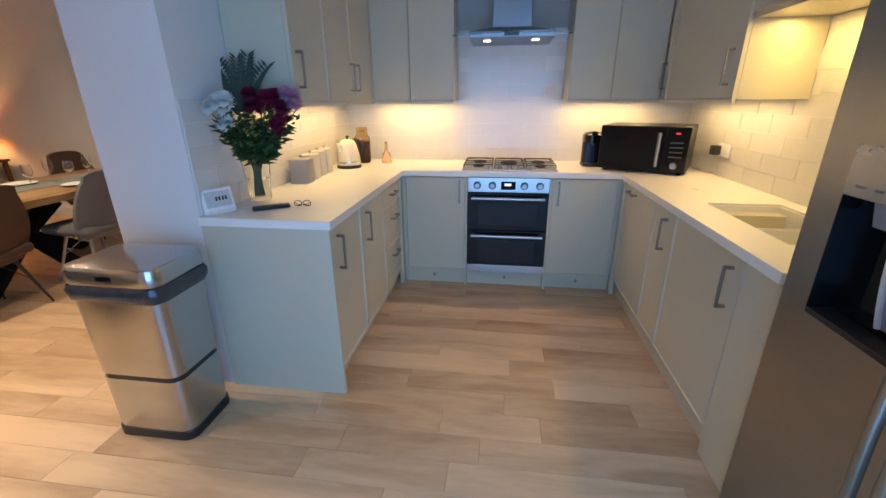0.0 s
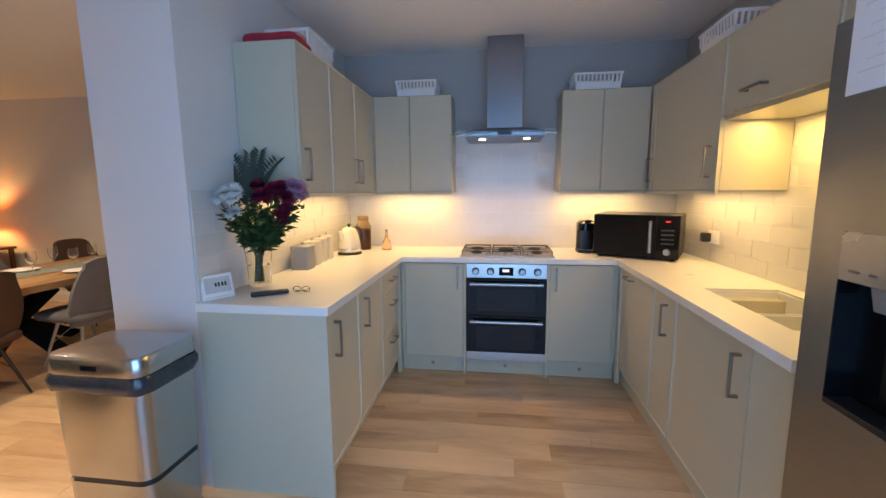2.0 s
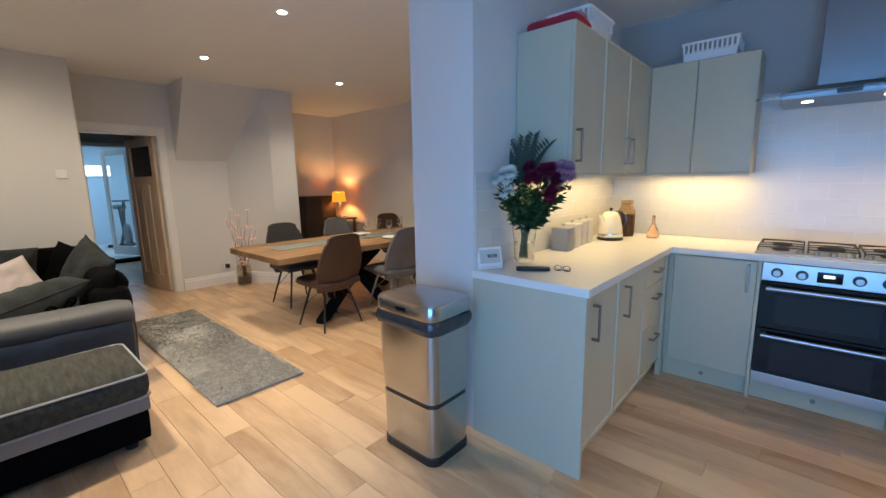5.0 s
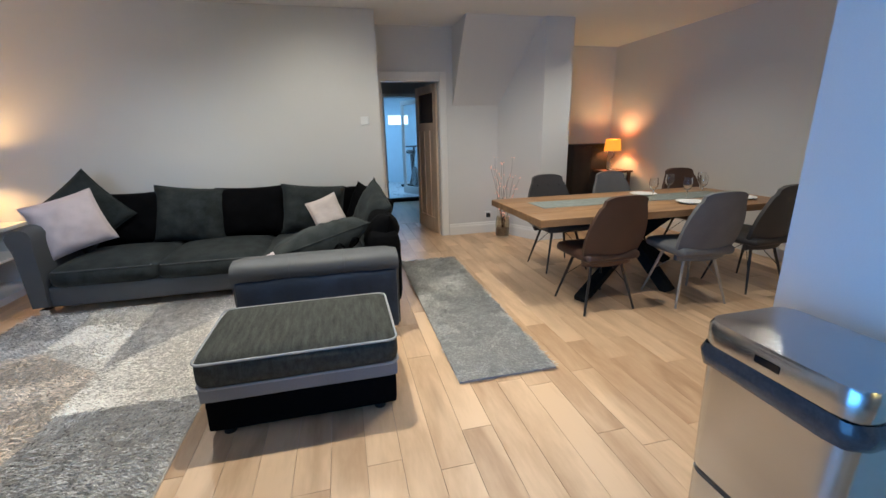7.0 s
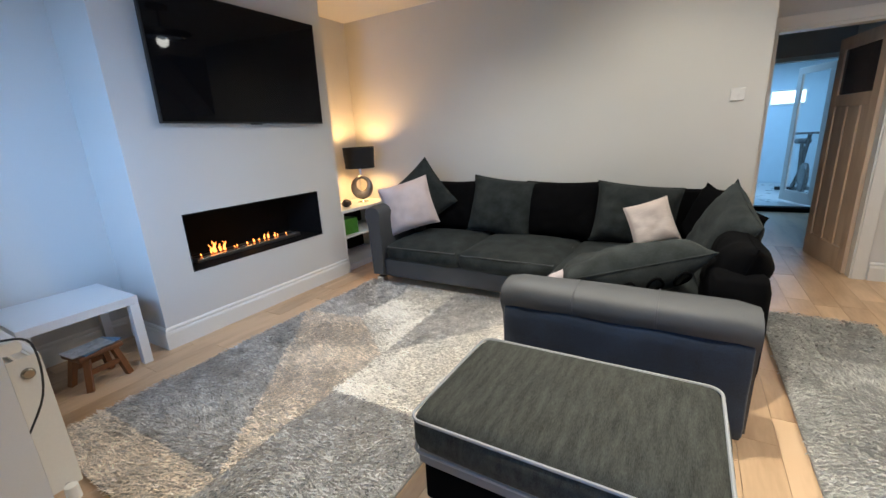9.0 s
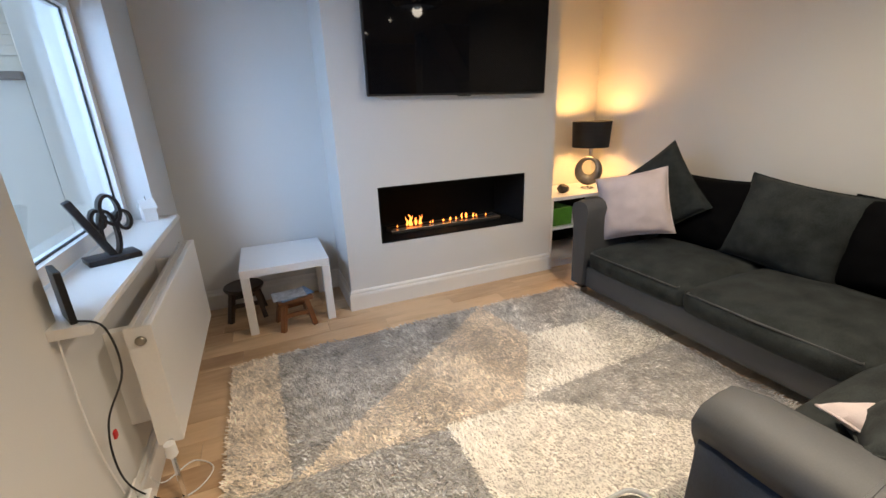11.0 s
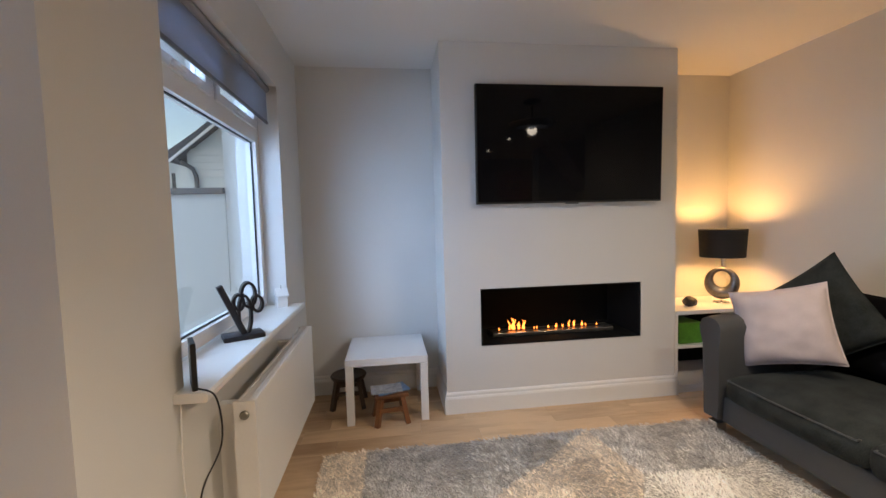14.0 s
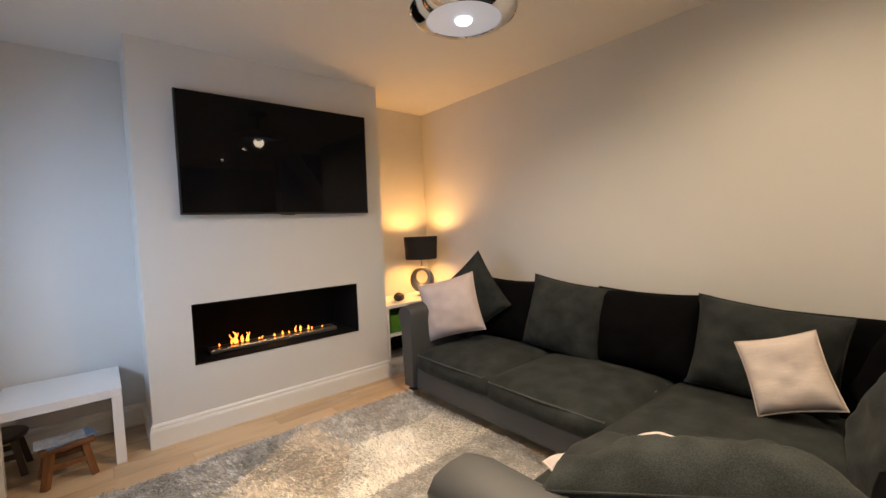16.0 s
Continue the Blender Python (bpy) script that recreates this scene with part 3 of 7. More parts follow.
unit("wall_cabinet", "greige two-door wall cabinet beside the cooker hood", pose(0.384, UBY, 0), 0.629, 0.28, WZ0, WZ1,
     [(0, 0.30, WZ0, WZ1, 0.02, hz, 0.0, True, "door"), (0.30, 0.629, WZ0, WZ1, 0.6, hz, 0.0, True, "door")])
unit("wall_cabinet", "greige corner wall cabinet over the microwave", pose(URX, 3.33, 0, 0, 0, -90), 0.99, 0.32, WZ0, WZ1,
     [(0.03, 0.10, WZ0, WZ1, 0.06, hz, 0.17, True, "door"), (0.10, 0.99, WZ0, WZ1, 0.92, hz, 0.17, True, "door")])
unit("bridge_cabinet", "greige lift-up cabinet bridging above the sink", pose(URX, 2.337, 0, 0, 0, -90), 0.80, 0.32, 1.735, WZ1,
     [(0, 0.70, 1.755, WZ1, 0.28, 1.83, 0.15, False, "door"), (0.70, 0.80, 1.755, WZ1, 0, 0, 0, True, "door")])
unit("bridge_cabinet", "greige cabinet above the fridge", pose(URX, 1.535, 0, 0, 0, -90), 1.20, 0.32, 1.86, WZ1,
     [(0, 0.60, 1.86, WZ1, 0.3, 1.91, 0.15, False, "door"), (0.60, 1.20, 1.86, WZ1, 0.9, 1.91, 0.15, False, "door")])
for nm, bx in (("light_pelmet", (-1.415, -1.085, 2.06, 3.36, 1.366, 1.3845)), ("light_pelmet", (-1.083, -0.456, 3.345, 3.637, 1.366, 1.3845)),
               ("light_pelmet", (0.384, 1.013, 3.345, 3.637, 1.366, 1.3845)), ("light_pelmet", (1.015, 1.358, 2.337, 3.34, 1.366, 1.3845))):
    pm = bmesh.new()
    x0, x1, y0, y1, z0, z1 = bx
    box(x0, x1, y0, y0 + 0.016, z0, z1, bm=pm) if x1 - x0 > y1 - y0 else (box(x1 - 0.016, x1, y0, y1, z0, z1, bm=pm) if x0 < 0 else box(x0, x0 + 0.016, y0, y1, z0, z1, bm=pm))
    solo(nm, pm, M["unit"], "slim greige light pelmet below the wall cabinets", "pelmet", group="light pelmets")


# oven
oven = thing("oven", "built-in steel and black glass double oven", "oven", pose(-0.0225, BY, 0.12))
part("body", box(-0.294, 0.294, 0.002, 0.54, 0.0, 0.742), M["black"], oven)
cp = part("control_panel", box(-0.294, 0.294, -0.022, 0.0, 0.634, 0.742, 0.003), M["steel_h"], oven, "brushed steel control panel")
part("display", box(-0.052, 0.052, -0.0245, -0.0225, 0.655, 0.715, 0.001), M["blackgloss"], cp)
part("clock_digits", box(-0.026, 0.020, -0.0262, -0.0248, 0.683, 0.700), glow("white_digits", (0.75, 0.9, 1.0), 0.7), cp)
for kx in (-0.225, -0.115, 0.115, 0.225):
    k = part("knob", lathe([(0, 0.026), (0.017, 0.026), (0.020, 0.022), (0.021, 0.0)], 24), M["steel"], cp, smooth=40, m=pose(kx, -0.0225, 0.685, 90, 0, 0))
    part("knob_ring", lathe([(0.021, 0.002), (0.028, 0.002), (0.028, 0.0)], 24), M["black"], k, m=pose(kx, -0.0226, 0.685, 90, 0, 0))
for nm, z0, z1 in (("upper_door", 0.347, 0.629), ("lower_door", 0.0, 0.342)):
    d = part(nm, box(-0.294, 0.294, -0.022, 0.0, z0, z1, 0.003), M["blackgloss"], oven, "black glass oven door")
    part("bar_handle", tube([(-0.265, -0.060, z1 - 0.035), (0.265, -0.060, z1 - 0.035)], 0.0125, 14), M["steel_h"], d, smooth=40)
    for px in (-0.25, 0.25):
        part("handle_post", box(px - 0.008, px + 0.008, -0.056, -0.021, z1 - 0.043, z1 - 0.027), M["steel"], d)
    part("inner_window", box(-0.215, 0.215, -0.0235, -0.0222, z0 + (0.085 if z0 == 0 else 0.04), z1 - 0.075), mat("oven_window", (0.02, 0.021, 0.024), 0.08, var=0.1, bump=0, spec=0.25), d)
part("trim_strip", box(-0.294, 0.294, -0.026, -0.0225, 0.0, 0.062, 0.002), M["steel_h"], oven, "brushed steel strip")

# gas hob
hob = thing("gas_hob", "stainless five-ring gas hob with iron pan stands", "hob", pose(-0.02, 3.31, TOP1))
part("tray", box(-0.345, 0.345, -0.245, 0.245, 0.0, 0.012, 0.005), M["steel_h"], hob)
BURN = [(-0.23, 0.12, 0.05), (-0.23, -0.10, 0.04), (0.0, 0.06, 0.065), (0.23, 0.12, 0.05), (0.23, -0.10, 0.04)]
for bx, by, br in BURN:
    part("burner", lathe([(0, 0.026), (br * 0.8, 0.026), (br, 0.020), (br, 0.012), (br * 1.3, 0.011)], 24, (bx, by, 0)), M["iron"], hob, smooth=40)
for gx in (-0.23, 0.0, 0.23):
    g = bmesh.new()
    w = 0.105
    loop = [(gx - w, -0.185, 0.036), (gx + w, -0.185, 0.036), (gx + w, 0.195, 0.036), (gx - w, 0.195, 0.036)]
    tube(loop, 0.0045, 4, True, g, True)
    for y in (-0.10, 0.005, 0.12):
        tube([(gx - w, y, 0.037), (gx - 0.03, y, 0.042), (gx + 0.03, y, 0.042), (gx + w, y, 0.037)], 0.004, 4, False, g, True)
    for x, y in ((gx - w, -0.18), (gx + w, -0.18), (gx - w, 0.19), (gx + w, 0.19)):
        tube([(x, y, 0.011), (x, y, 0.036)], 0.0045, 4, False, g, True)
    part("pan_stand", g, M["iron"], hob)
for kx in (-0.14, -0.07, 0.0, 0.07, 0.14):
    part("knob", lathe([(0, 0.032), (0.015, 0.032), (0.018, 0.026), (0.019, 0.012)], 20, (kx, -0.215, 0)), M["steel"], hob, smooth=40)

# cooker hood
def loft_box(lo, z0, hi, z1):
    """A hollow-free taper between two upright rectangles (x0, x1, y0, y1)."""
    b = bmesh.new()
    r = [[b.verts.new((x, y, z)) for x, y in ((q[0], q[2]), (q[1], q[2]), (q[1], q[3]), (q[0], q[3]))] for q, z in ((lo, z0), (hi, z1))]
    for k in range(4):
        b.faces.new((r[0][k], r[0][(k + 1) % 4], r[1][(k + 1) % 4], r[1][k]))
    b.faces.new(r[0][::-1])
    b.faces.new(r[1])
    return b


M["hoodsteel"] = mat("dull_hood_steel", (0.26, 0.26, 0.27), 0.36, 1.0, var=0.06, scale=3, fine=60, bump=0.04, depth=0.0005, stretch=(1, 1, 14), rvar=0.06)
hood = thing("cooker_hood", "steel chimney cooker hood with a glass canopy and lit lamps", "cooker hood", pose(-0.045, 3.637, 1.79))
part("chimney", box(-0.135, 0.135, -0.30, 0, 0.085, CEIL - 1.793, 0.002), M["hoodsteel"], hood)
part("transition", loft_box((-0.27, 0.27, -0.43, -0.001), 0.046, (-0.136, 0.136, -0.301, -0.001), 0.084), M["hoodsteel"], hood, "tapered steel motor housing")
part("motor_box", box(-0.29, 0.29, -0.44, 0, 0.0, 0.045, 0.004), M["hoodsteel"], hood)
gl = bmesh.new()
for k in range(12):
    a0, a1 = -0.40 + 0.8 * k / 12, -0.40 + 0.8 * (k + 1) / 12
    z = lambda a: 0.030 - 0.35 * a * a * 0.25
    f = [gl.verts.new(p) for p in ((a0, -0.50, z(a0)), (a1, -0.50, z(a1)), (a1, -0.442, z(a1)), (a0, -0.442, z(a0)))]
    gl.faces.new(f)
bmesh.ops.remove_doubles(gl, verts=gl.verts[:], dist=0.0005)
bmesh.ops.solidify(gl, geom=gl.faces[:], thickness=0.006)
part("canopy", gl, glassy("smoked_glass", (0.62, 0.63, 0.62), 0.02), hood, "smoked glass canopy")
for hx2 in (-0.17, 0.17):
    part("hood_light", cyl(0.026, -0.004, 0.0, n=20, at=(hx2, -0.30)), glow("hood_light_glow", (1.0, 0.80, 0.62), 5), hood, "lit round lamp")
part("controls", box(-0.05, 0.05, -0.4425, -0.4405, 0.012, 0.032), M["black"], hood)

# fridge freezer
FRX, FY0, FY1, FH = 0.735, 0.33, 1.245, 1.79
fr = thing("fridge_freezer", "tall brushed steel side-by-side fridge freezer", "fridge", pose(1.05, 0.79, 0))
FM = pose(-1.05, -0.79, 0)
part("cabinet", box(FRX + 0.07, 1.345, FY0, FY1, 0.03, FH, 0.004), mat("fridge_side", (0.22, 0.22, 0.22), 0.4, 0.6), fr, m=FM)
SPL = 0.785
# freezer door with the dispenser cut through it
DY0, DY1, DZ0, DZ1, DZ2 = 0.886, 1.147, 0.856, 1.172, 1.290
fd = bmesh.new()
for y0, y1, z0, z1 in ((SPL + 0.004, DY0, 0.05, FH), (DY1, FY1, 0.05, FH), (DY0, DY1, 0.05, DZ0), (DY0, DY1, DZ2, FH)):
    box(FRX, FRX + 0.065, y0, y1, z0, z1, bm=fd)
bmesh.ops.remove_doubles(fd, verts=fd.verts[:], dist=0.0004)
fdoor = part("freezer_door", fd, M["steel"], fr, "brushed steel door", m=FM)
part("fridge_door", box(FRX, FRX + 0.065, FY0, SPL - 0.004, 0.05, FH, 0.006), M["steel"], fr, "brushed steel door", m=FM)
for k, (ky, kw) in enumerate(((0.93, 0.03), (0.99, 0.02), (1.05, 0.02), (1.10, 0.03))):
    part("control_mark", box(FRX - 0.0035, FRX - 0.0022, ky - kw / 2, ky + kw / 2, 1.195, 1.200), mat("grey_print", (0.14, 0.13, 0.12), 0.5), fdoor, m=FM)
part("control_strip", box(FRX - 0.002, FRX + 0.05, DY0, DY1, DZ1, DZ2, 0.002), mat("dispenser_panel", (0.42, 0.41, 0.39), 0.25, 0.8), fdoor, "metallic dispenser panel", m=FM)
dn = bmesh.new()
box(FRX + 0.062, FRX + 0.068, DY0, DY1, DZ0, DZ1, bm=dn)
box(FRX, FRX + 0.065, DY0, DY0 + 0.004, DZ0, DZ1, bm=dn)
box(FRX, FRX + 0.065, DY1 - 0.004, DY1, DZ0, DZ1, bm=dn)
part("dispenser_recess", dn, M["blackgloss"], fdoor, "glossy black recess", m=FM)
part("drip_tray", box(FRX - 0.004, FRX + 0.06, DY0 + 0.004, DY1 - 0.004, DZ0, DZ0 + 0.016, 0.002), M["black"], fdoor, m=FM)
part("nozzle", loft_box((FRX + 0.012, FRX + 0.05, 1.005, 1.055), DZ1 - 0.055, (FRX + 0.008, FRX + 0.054, 0.995, 1.065), DZ1 - 0.0005), mat("grey_nozzle", (0.2, 0.2, 0.2), 0.4), fdoor, m=FM)
pad_m = mat("grey_paddle", (0.30, 0.32, 0.33), 0.22)
curve = [(FRX + 0.030 + 0.030 * (k / 8) ** 2, DZ1 - 0.035 - 0.250 * k / 8) for k in range(9)]
part("paddle", prism(curve + [(x + 0.004, z) for x, z in curve[::-1]], 0.900, 1.005, "y"), pad_m, fdoor, "curved grey plastic paddle", smooth=40, m=FM)
part("paddle_edge", tube([(x - 0.001, 1.008, z) for x, z in curve], 0.007, 8), mat("pale_paddle_edge", (0.60, 0.62, 0.63), 0.3), fdoor, m=FM)
for hy2 in (SPL + 0.030, SPL - 0.030):
    part("door_handle", tube([(FRX - 0.0, hy2, 0.45), (FRX - 0.045, hy2, 0.50), (FRX - 0.055, hy2, 0.75), (FRX - 0.06, hy2, 1.05), (FRX - 0.055, hy2, 1.35), (FRX - 0.045, hy2, 1.58), (FRX, hy2, 1.63)], 0.013, 10), M["steel"], fr, "curved steel handle", smooth=50, m=FM)
for fy in (FY0 + 0.06, FY1 - 0.06):
    part("foot", cyl(0.02, 0, 0.03, n=12, at=(FRX + 0.12, fy)), M["black"], fr, m=FM)
pap = thing("paper_pad", "white note sheets clipped to the fridge door", "paper", pose(FRX - 0.002, 1.09, 1.607))
paper_m = mat("white_paper", (0.82, 0.82, 0.84), 0.8, var=0.03)
for k in range(4):
    part("sheet", box(-0.004 - 0.0015 * k, -0.003 - 0.0015 * k, -0.115 + 0.002 * k, 0.095 - 0.003 * k, 0.0, 0.235 - 0.002 * k), paper_m, pap)
for k in range(7):
    part("writing_line", box(-0.0092, -0.0088, -0.05, 0.06 - 0.02 * (k % 3), 0.045 + 0.024 * k, 0.0475 + 0.024 * k), mat("faint_ink", (0.68, 0.68, 0.73), 0.9), pap)
part("magnet_clip", box(-0.013, 0.002, -0.02, 0.02, 0.205, 0.24, 0.002), M["black"], pap)


# ---- living room ----
# corner sofa
sofa = thing("corner_sofa", "large charcoal corner sofa with leather-look base and arms", "sofa", pose(-4.6, -0.9, 0))
SM = pose(4.6, 0.9, 0)
SX_, SF = -5.46, -4.50
part("base_frame", soft(SX_, SF, -2.06, 0.62, 0.07, 0.25, 0.03, 0.004, 1), M["leather"], sofa, "grey leather-look base", smooth=60, m=SM)
part("base_frame", soft(SF - 0.05, -3.60, -0.40, 0.60, 0.07, 0.25, 0.03, 0.004, 2), M["leather"], sofa, "grey leather-look base", smooth=60, m=SM)
part("back_frame", soft(SX_, -5.36, -2.16, 0.66, 0.10, 0.80, 0.07, 0.01, 3), M["sofa_black"], sofa, "low black sofa back", smooth=60, m=SM)
part("back_frame", soft(-5.30, -3.72, 0.42, 0.66, 0.10, 0.66, 0.07, 0.01, 4), M["sofa_black"], sofa, "low black sofa back", smooth=60, m=SM)


def arm(length, seed, h=0.62, w=0.22):
    """A rolled sofa arm along x, outer side towards -y, its foot at z 0.07."""
    top = [(0.080, h - 0.115), (0.098, h - 0.065), (0.078, h - 0.020), (0.03, h), (-0.04, h), (-0.105, h - 0.020), (-0.135, h - 0.065), (-0.122, h - 0.112), (-0.092, h - 0.145), (-0.075, 0.25), (-0.085, 0.07), (0.085, 0.07), (0.085, 0.30)]
    b = bmesh.new()
    n = 14
    rings = []
    for i in range(n + 1):
        x = length * i / n
        e = 0.012 if i in (0, n) else 0.0
        rings.append([b.verts.new((x, y * (1 - e * 4) + noise.noise(Vector((x * 4, y * 9, z * 7 + seed))) * 0.006, z + (-(e * 1.5) if z > 0.3 else e * 0.5) + noise.noise(Vector((x * 3 + seed, y * 8, z * 8))) * 0.006)) for y, z in top])
    for p, q in zip(rings, rings[1:]):
        for j in range(len(top)):
            i2 = (j + 1) % len(top)
            b.faces.new((p[j], q[j], q[i2], p[i2]))
    b.faces.new(rings[0])
    b.faces.new(rings[-1])
    bmesh.ops.smooth_vert(b, verts=b.verts[:], factor=0.3, use_axis_x=False, use_axis_y=True, use_axis_z=True)
    return b


part("arm", arm(0.98, 1, 0.73), M["leather"], sofa, "rolled grey arm", smooth=55, m=SM @ pose(-5.45, -2.085, 0) @ Matrix.Diagonal((1, 0.80, 1, 1)))
part("arm", arm(1.01, 5), M["leather"], sofa, "rolled grey arm", smooth=55, m=SM @ pose(-3.51, -0.42, 0, 0, 0, 90))
for sx in (0.33, 0.66):
    part("arm_seam", arm(0.010, 5), M["leather"], sofa, "stitched seam across the arm", smooth=55, m=SM @ pose(-3.51, -0.42, 0, 0, 0, 90) @ pose(sx, 0.0, 0.45) @ Matrix.Diagonal((1, 1.03, 1.02, 1)) @ pose(0, 0, -0.45))
part("arm_panel", soft(-3.435, -3.386, -0.405, 0.575, 0.085, 0.50, 0.02, 0.004, 3), M["navy"], sofa, "dark upholstered outer panel", smooth=60, m=SM)
part("seat_cushion", soft(-5.22, -4.46, -1.985, -1.235, 0.24, 0.395, 0.055, 0.045, 7, 9, 0.010), M["sofa"], sofa, "plump charcoal seat cushion", smooth=70, m=SM)
part("seat_cushion", soft(-5.22, -4.44, -1.235, -0.42, 0.24, 0.395, 0.055, 0.045, 11, 9, 0.010), M["sofa"], sofa, "plump charcoal seat cushion", smooth=70, m=SM)
part("seat_cushion", soft(-5.22, -3.66, -0.42, 0.44, 0.24, 0.395, 0.055, 0.04, 15, 9, 0.010), M["sofa"], sofa, "plump charcoal seat cushion", smooth=70, m=SM)
for y0, y1, x1 in ((-1.965, -1.255, -4.465), (-1.215, -0.44, -4.445)):
    part("seam_piping", tube([(-5.1, y0, 0.375), (x1 + 0.006, y0 + 0.02, 0.372), (x1 + 0.026, (y0 + y1) / 2, 0.378), (x1 + 0.006, y1 - 0.02, 0.372), (-5.1, y1, 0.375)], 0.005, 6), M["leather"], sofa, m=SM)
for fx, fy in ((-4.505, -2.07), (-4.55, -0.45), (-3.60, -0.33), (-3.60, 0.52), (-5.40, -2.09), (-5.40, 0.55)):
    part("foot", box(fx - 0.035, fx + 0.035, fy - 0.035, fy + 0.035, 0.0, 0.075, 0.006), M["chrome"], sofa, "square chrome foot", m=SM)

def scatter(label, w, h, d, m, material, seed, piping=None, group="scatter cushions", wr=0.012, pinch=0.07):
    t = thing("cushion", label, "cushion", m, group)
    part("cover", pillow(w, h, d, seed, 22, wr, pinch), material, t, smooth=80)
    part("seam", rim(w, h, pinch, r=0.004), piping or material, t)
    return t


# back cushions stand against the sofa back (local y is the thickness)
def against(y, lean=16, x=-5.10, z=0.385, yaw=90, roll=0):
    return pose(x, y, z) @ pose(0, 0, 0, 0, 0, yaw) @ pose(0, 0, 0, lean, roll, 0)


scatter("black velour back cushion", 0.62, 0.50, 0.22, against(-1.66, -13, -5.15), M["sofa_black"], 1)
scatter("charcoal velour back cushion", 0.64, 0.53, 0.20, against(-1.17, -14, -5.11, roll=6), M["sofa"], 2)
scatter("black velour back cushion", 0.66, 0.50, 0.22, against(-0.60, -13, -5.15), M["sofa_black"], 3)
scatter("charcoal velour back cushion", 0.62, 0.49, 0.20, against(-0.05, -14, -5.11, roll=5), M["sofa"], 4)
scatter("charcoal cushion standing on one corner", 0.54, 0.54, 0.16, pose(-5.03, -1.93, 0.735) @ pose(0, 0, 0, 0, 0, 98) @ pose(0, 0, 0, -10, 0, 0) @ pose(0, 0, 0, 0, 50, 0) @ pose(0, 0, -0.27), M["sofa"], 5)
scatter("pale pink plush square cushion", 0.47, 0.45, 0.17, pose(-4.77, -1.84, 0.475) @ pose(0, 0, 0, 0, 0, 121) @ pose(0, 0, 0, -10, 0, 0) @ pose(0, 0, 0, 0, -14, 0), M["pink"], 6)
scatter("ribbed blush knitted square cushion", 0.30, 0.33, 0.12, pose(-4.90, 0.165, 0.468) @ pose(0, 0, 0, 0, 0, 92) @ pose(0, 0, 0, -24, 0, 0) @ pose(0, 0, 0, 0, -20, 0), M["blush"], 7)
big = scatter("large charcoal cushion with a ring pattern lying on the chaise", 0.70, 0.46, 0.24, pose(-4.09, -0.02, 0.475) @ pose(0, 0, 0, 0, 0, 118) @ pose(0, 0, 0, 0, -9, 0) @ pose(0, 0, 0, 66, 0, 0), M["sofa"], 8, wr=0.022, pinch=0.05)
for cu in (-0.55, -0.18, 0.18, 0.55):
    ringp = []
    for k in range(20):
        u, v = cu + 0.11 * math.cos(2 * math.pi * k / 20), 0.74 + 0.16 * math.sin(2 * math.pi * k / 20)
        ringp.append((u * 0.35, -0.12 * max(0.0, (1 - u ** 4) * (1 - v ** 4)) ** 0.62 - 0.004, v * 0.23 + 0.23))
    part("ring_motif", tube(ringp, 0.007, 6, True), M["sofa_black"], big, "raised black ring")
scatter("charcoal cushion leaning in the corner", 0.52, 0.50, 0.2, pose(-4.46, 0.40, 0.44) @ pose(0, 0, 0, 0, 0, 10) @ pose(0, 0, 0, -20, 20, 0), M["sofa"], 9)
scatter("black velour cushion in the sofa corner", 0.56, 0.42, 0.22, pose(-4.98, 0.44, 0.41) @ pose(0, 0, 0, 0, 0, 35) @ pose(0, 0, 0, -14, 16, 0), M["sofa_black"], 10)
scatter("black cushion against the short sofa back", 0.60, 0.36, 0.22, pose(-4.05, 0.50, 0.42) @ pose(0, 0, 0, 0, 0, 0) @ pose(0, 0, 0, -14, 0, 0), M["sofa_black"], 11)
scatter("pale pink cushion lying on the dark one", 0.46, 0.30, 0.10, pose(-3.99, -0.19, 0.525) @ pose(0, 0, 0, 0, 0, 140) @ pose(0, 0, 0, 0, -7, 0) @ pose(0, 0, 0, 72, 0, 0), M["pink"], 12, pinch=0.04)

# footstool
ott = thing("footstool", "large charcoal ribbed footstool with silver piping", "footstool", pose(-2.885, 0.03, 0) @ Matrix.Scale(0.955, 4))
part("base", soft(-0.285, 0.245, -0.46, 0.45, 0.035, 0.205, 0.02, 0.004, 21), M["sofa_black"], ott, smooth=60)
part("band", soft(-0.295, 0.258, -0.47, 0.46, 0.205, 0.30, 0.015, 0.003, 22), M["band"], ott, "grey ribbed band", smooth=60)
part("cushion_top", soft(-0.32, 0.31, -0.46, 0.46, 0.30, 0.455, 0.05, 0.018, 23, 11, 0.006), M["ott"], ott, "ribbed charcoal cushion top", smooth=70)
for z, e in ((0.312, 0.0), (0.438, 0.0)):
    pts = []
    for cx, cy, a0 in ((0.262, 0.412, 0), (-0.272, 0.412, 90), (-0.272, -0.412, 180), (0.262, -0.412, 270)):
        pts += [(cx + 0.048 * math.cos(radians(a0 + 15 * k)), cy + 0.048 * math.sin(radians(a0 + 15 * k)), z) for k in range(7)]
    part("piping", tube(pts, 0.006, 6, True), M["piping"], ott, "silver-grey piping")
for fx in (-0.22, 0.19):
    for fy in (-0.38, 0.36):
        part("foot", cyl(0.03, 0, 0.045, n=16, at=(fx, fy)), M["black"], ott)

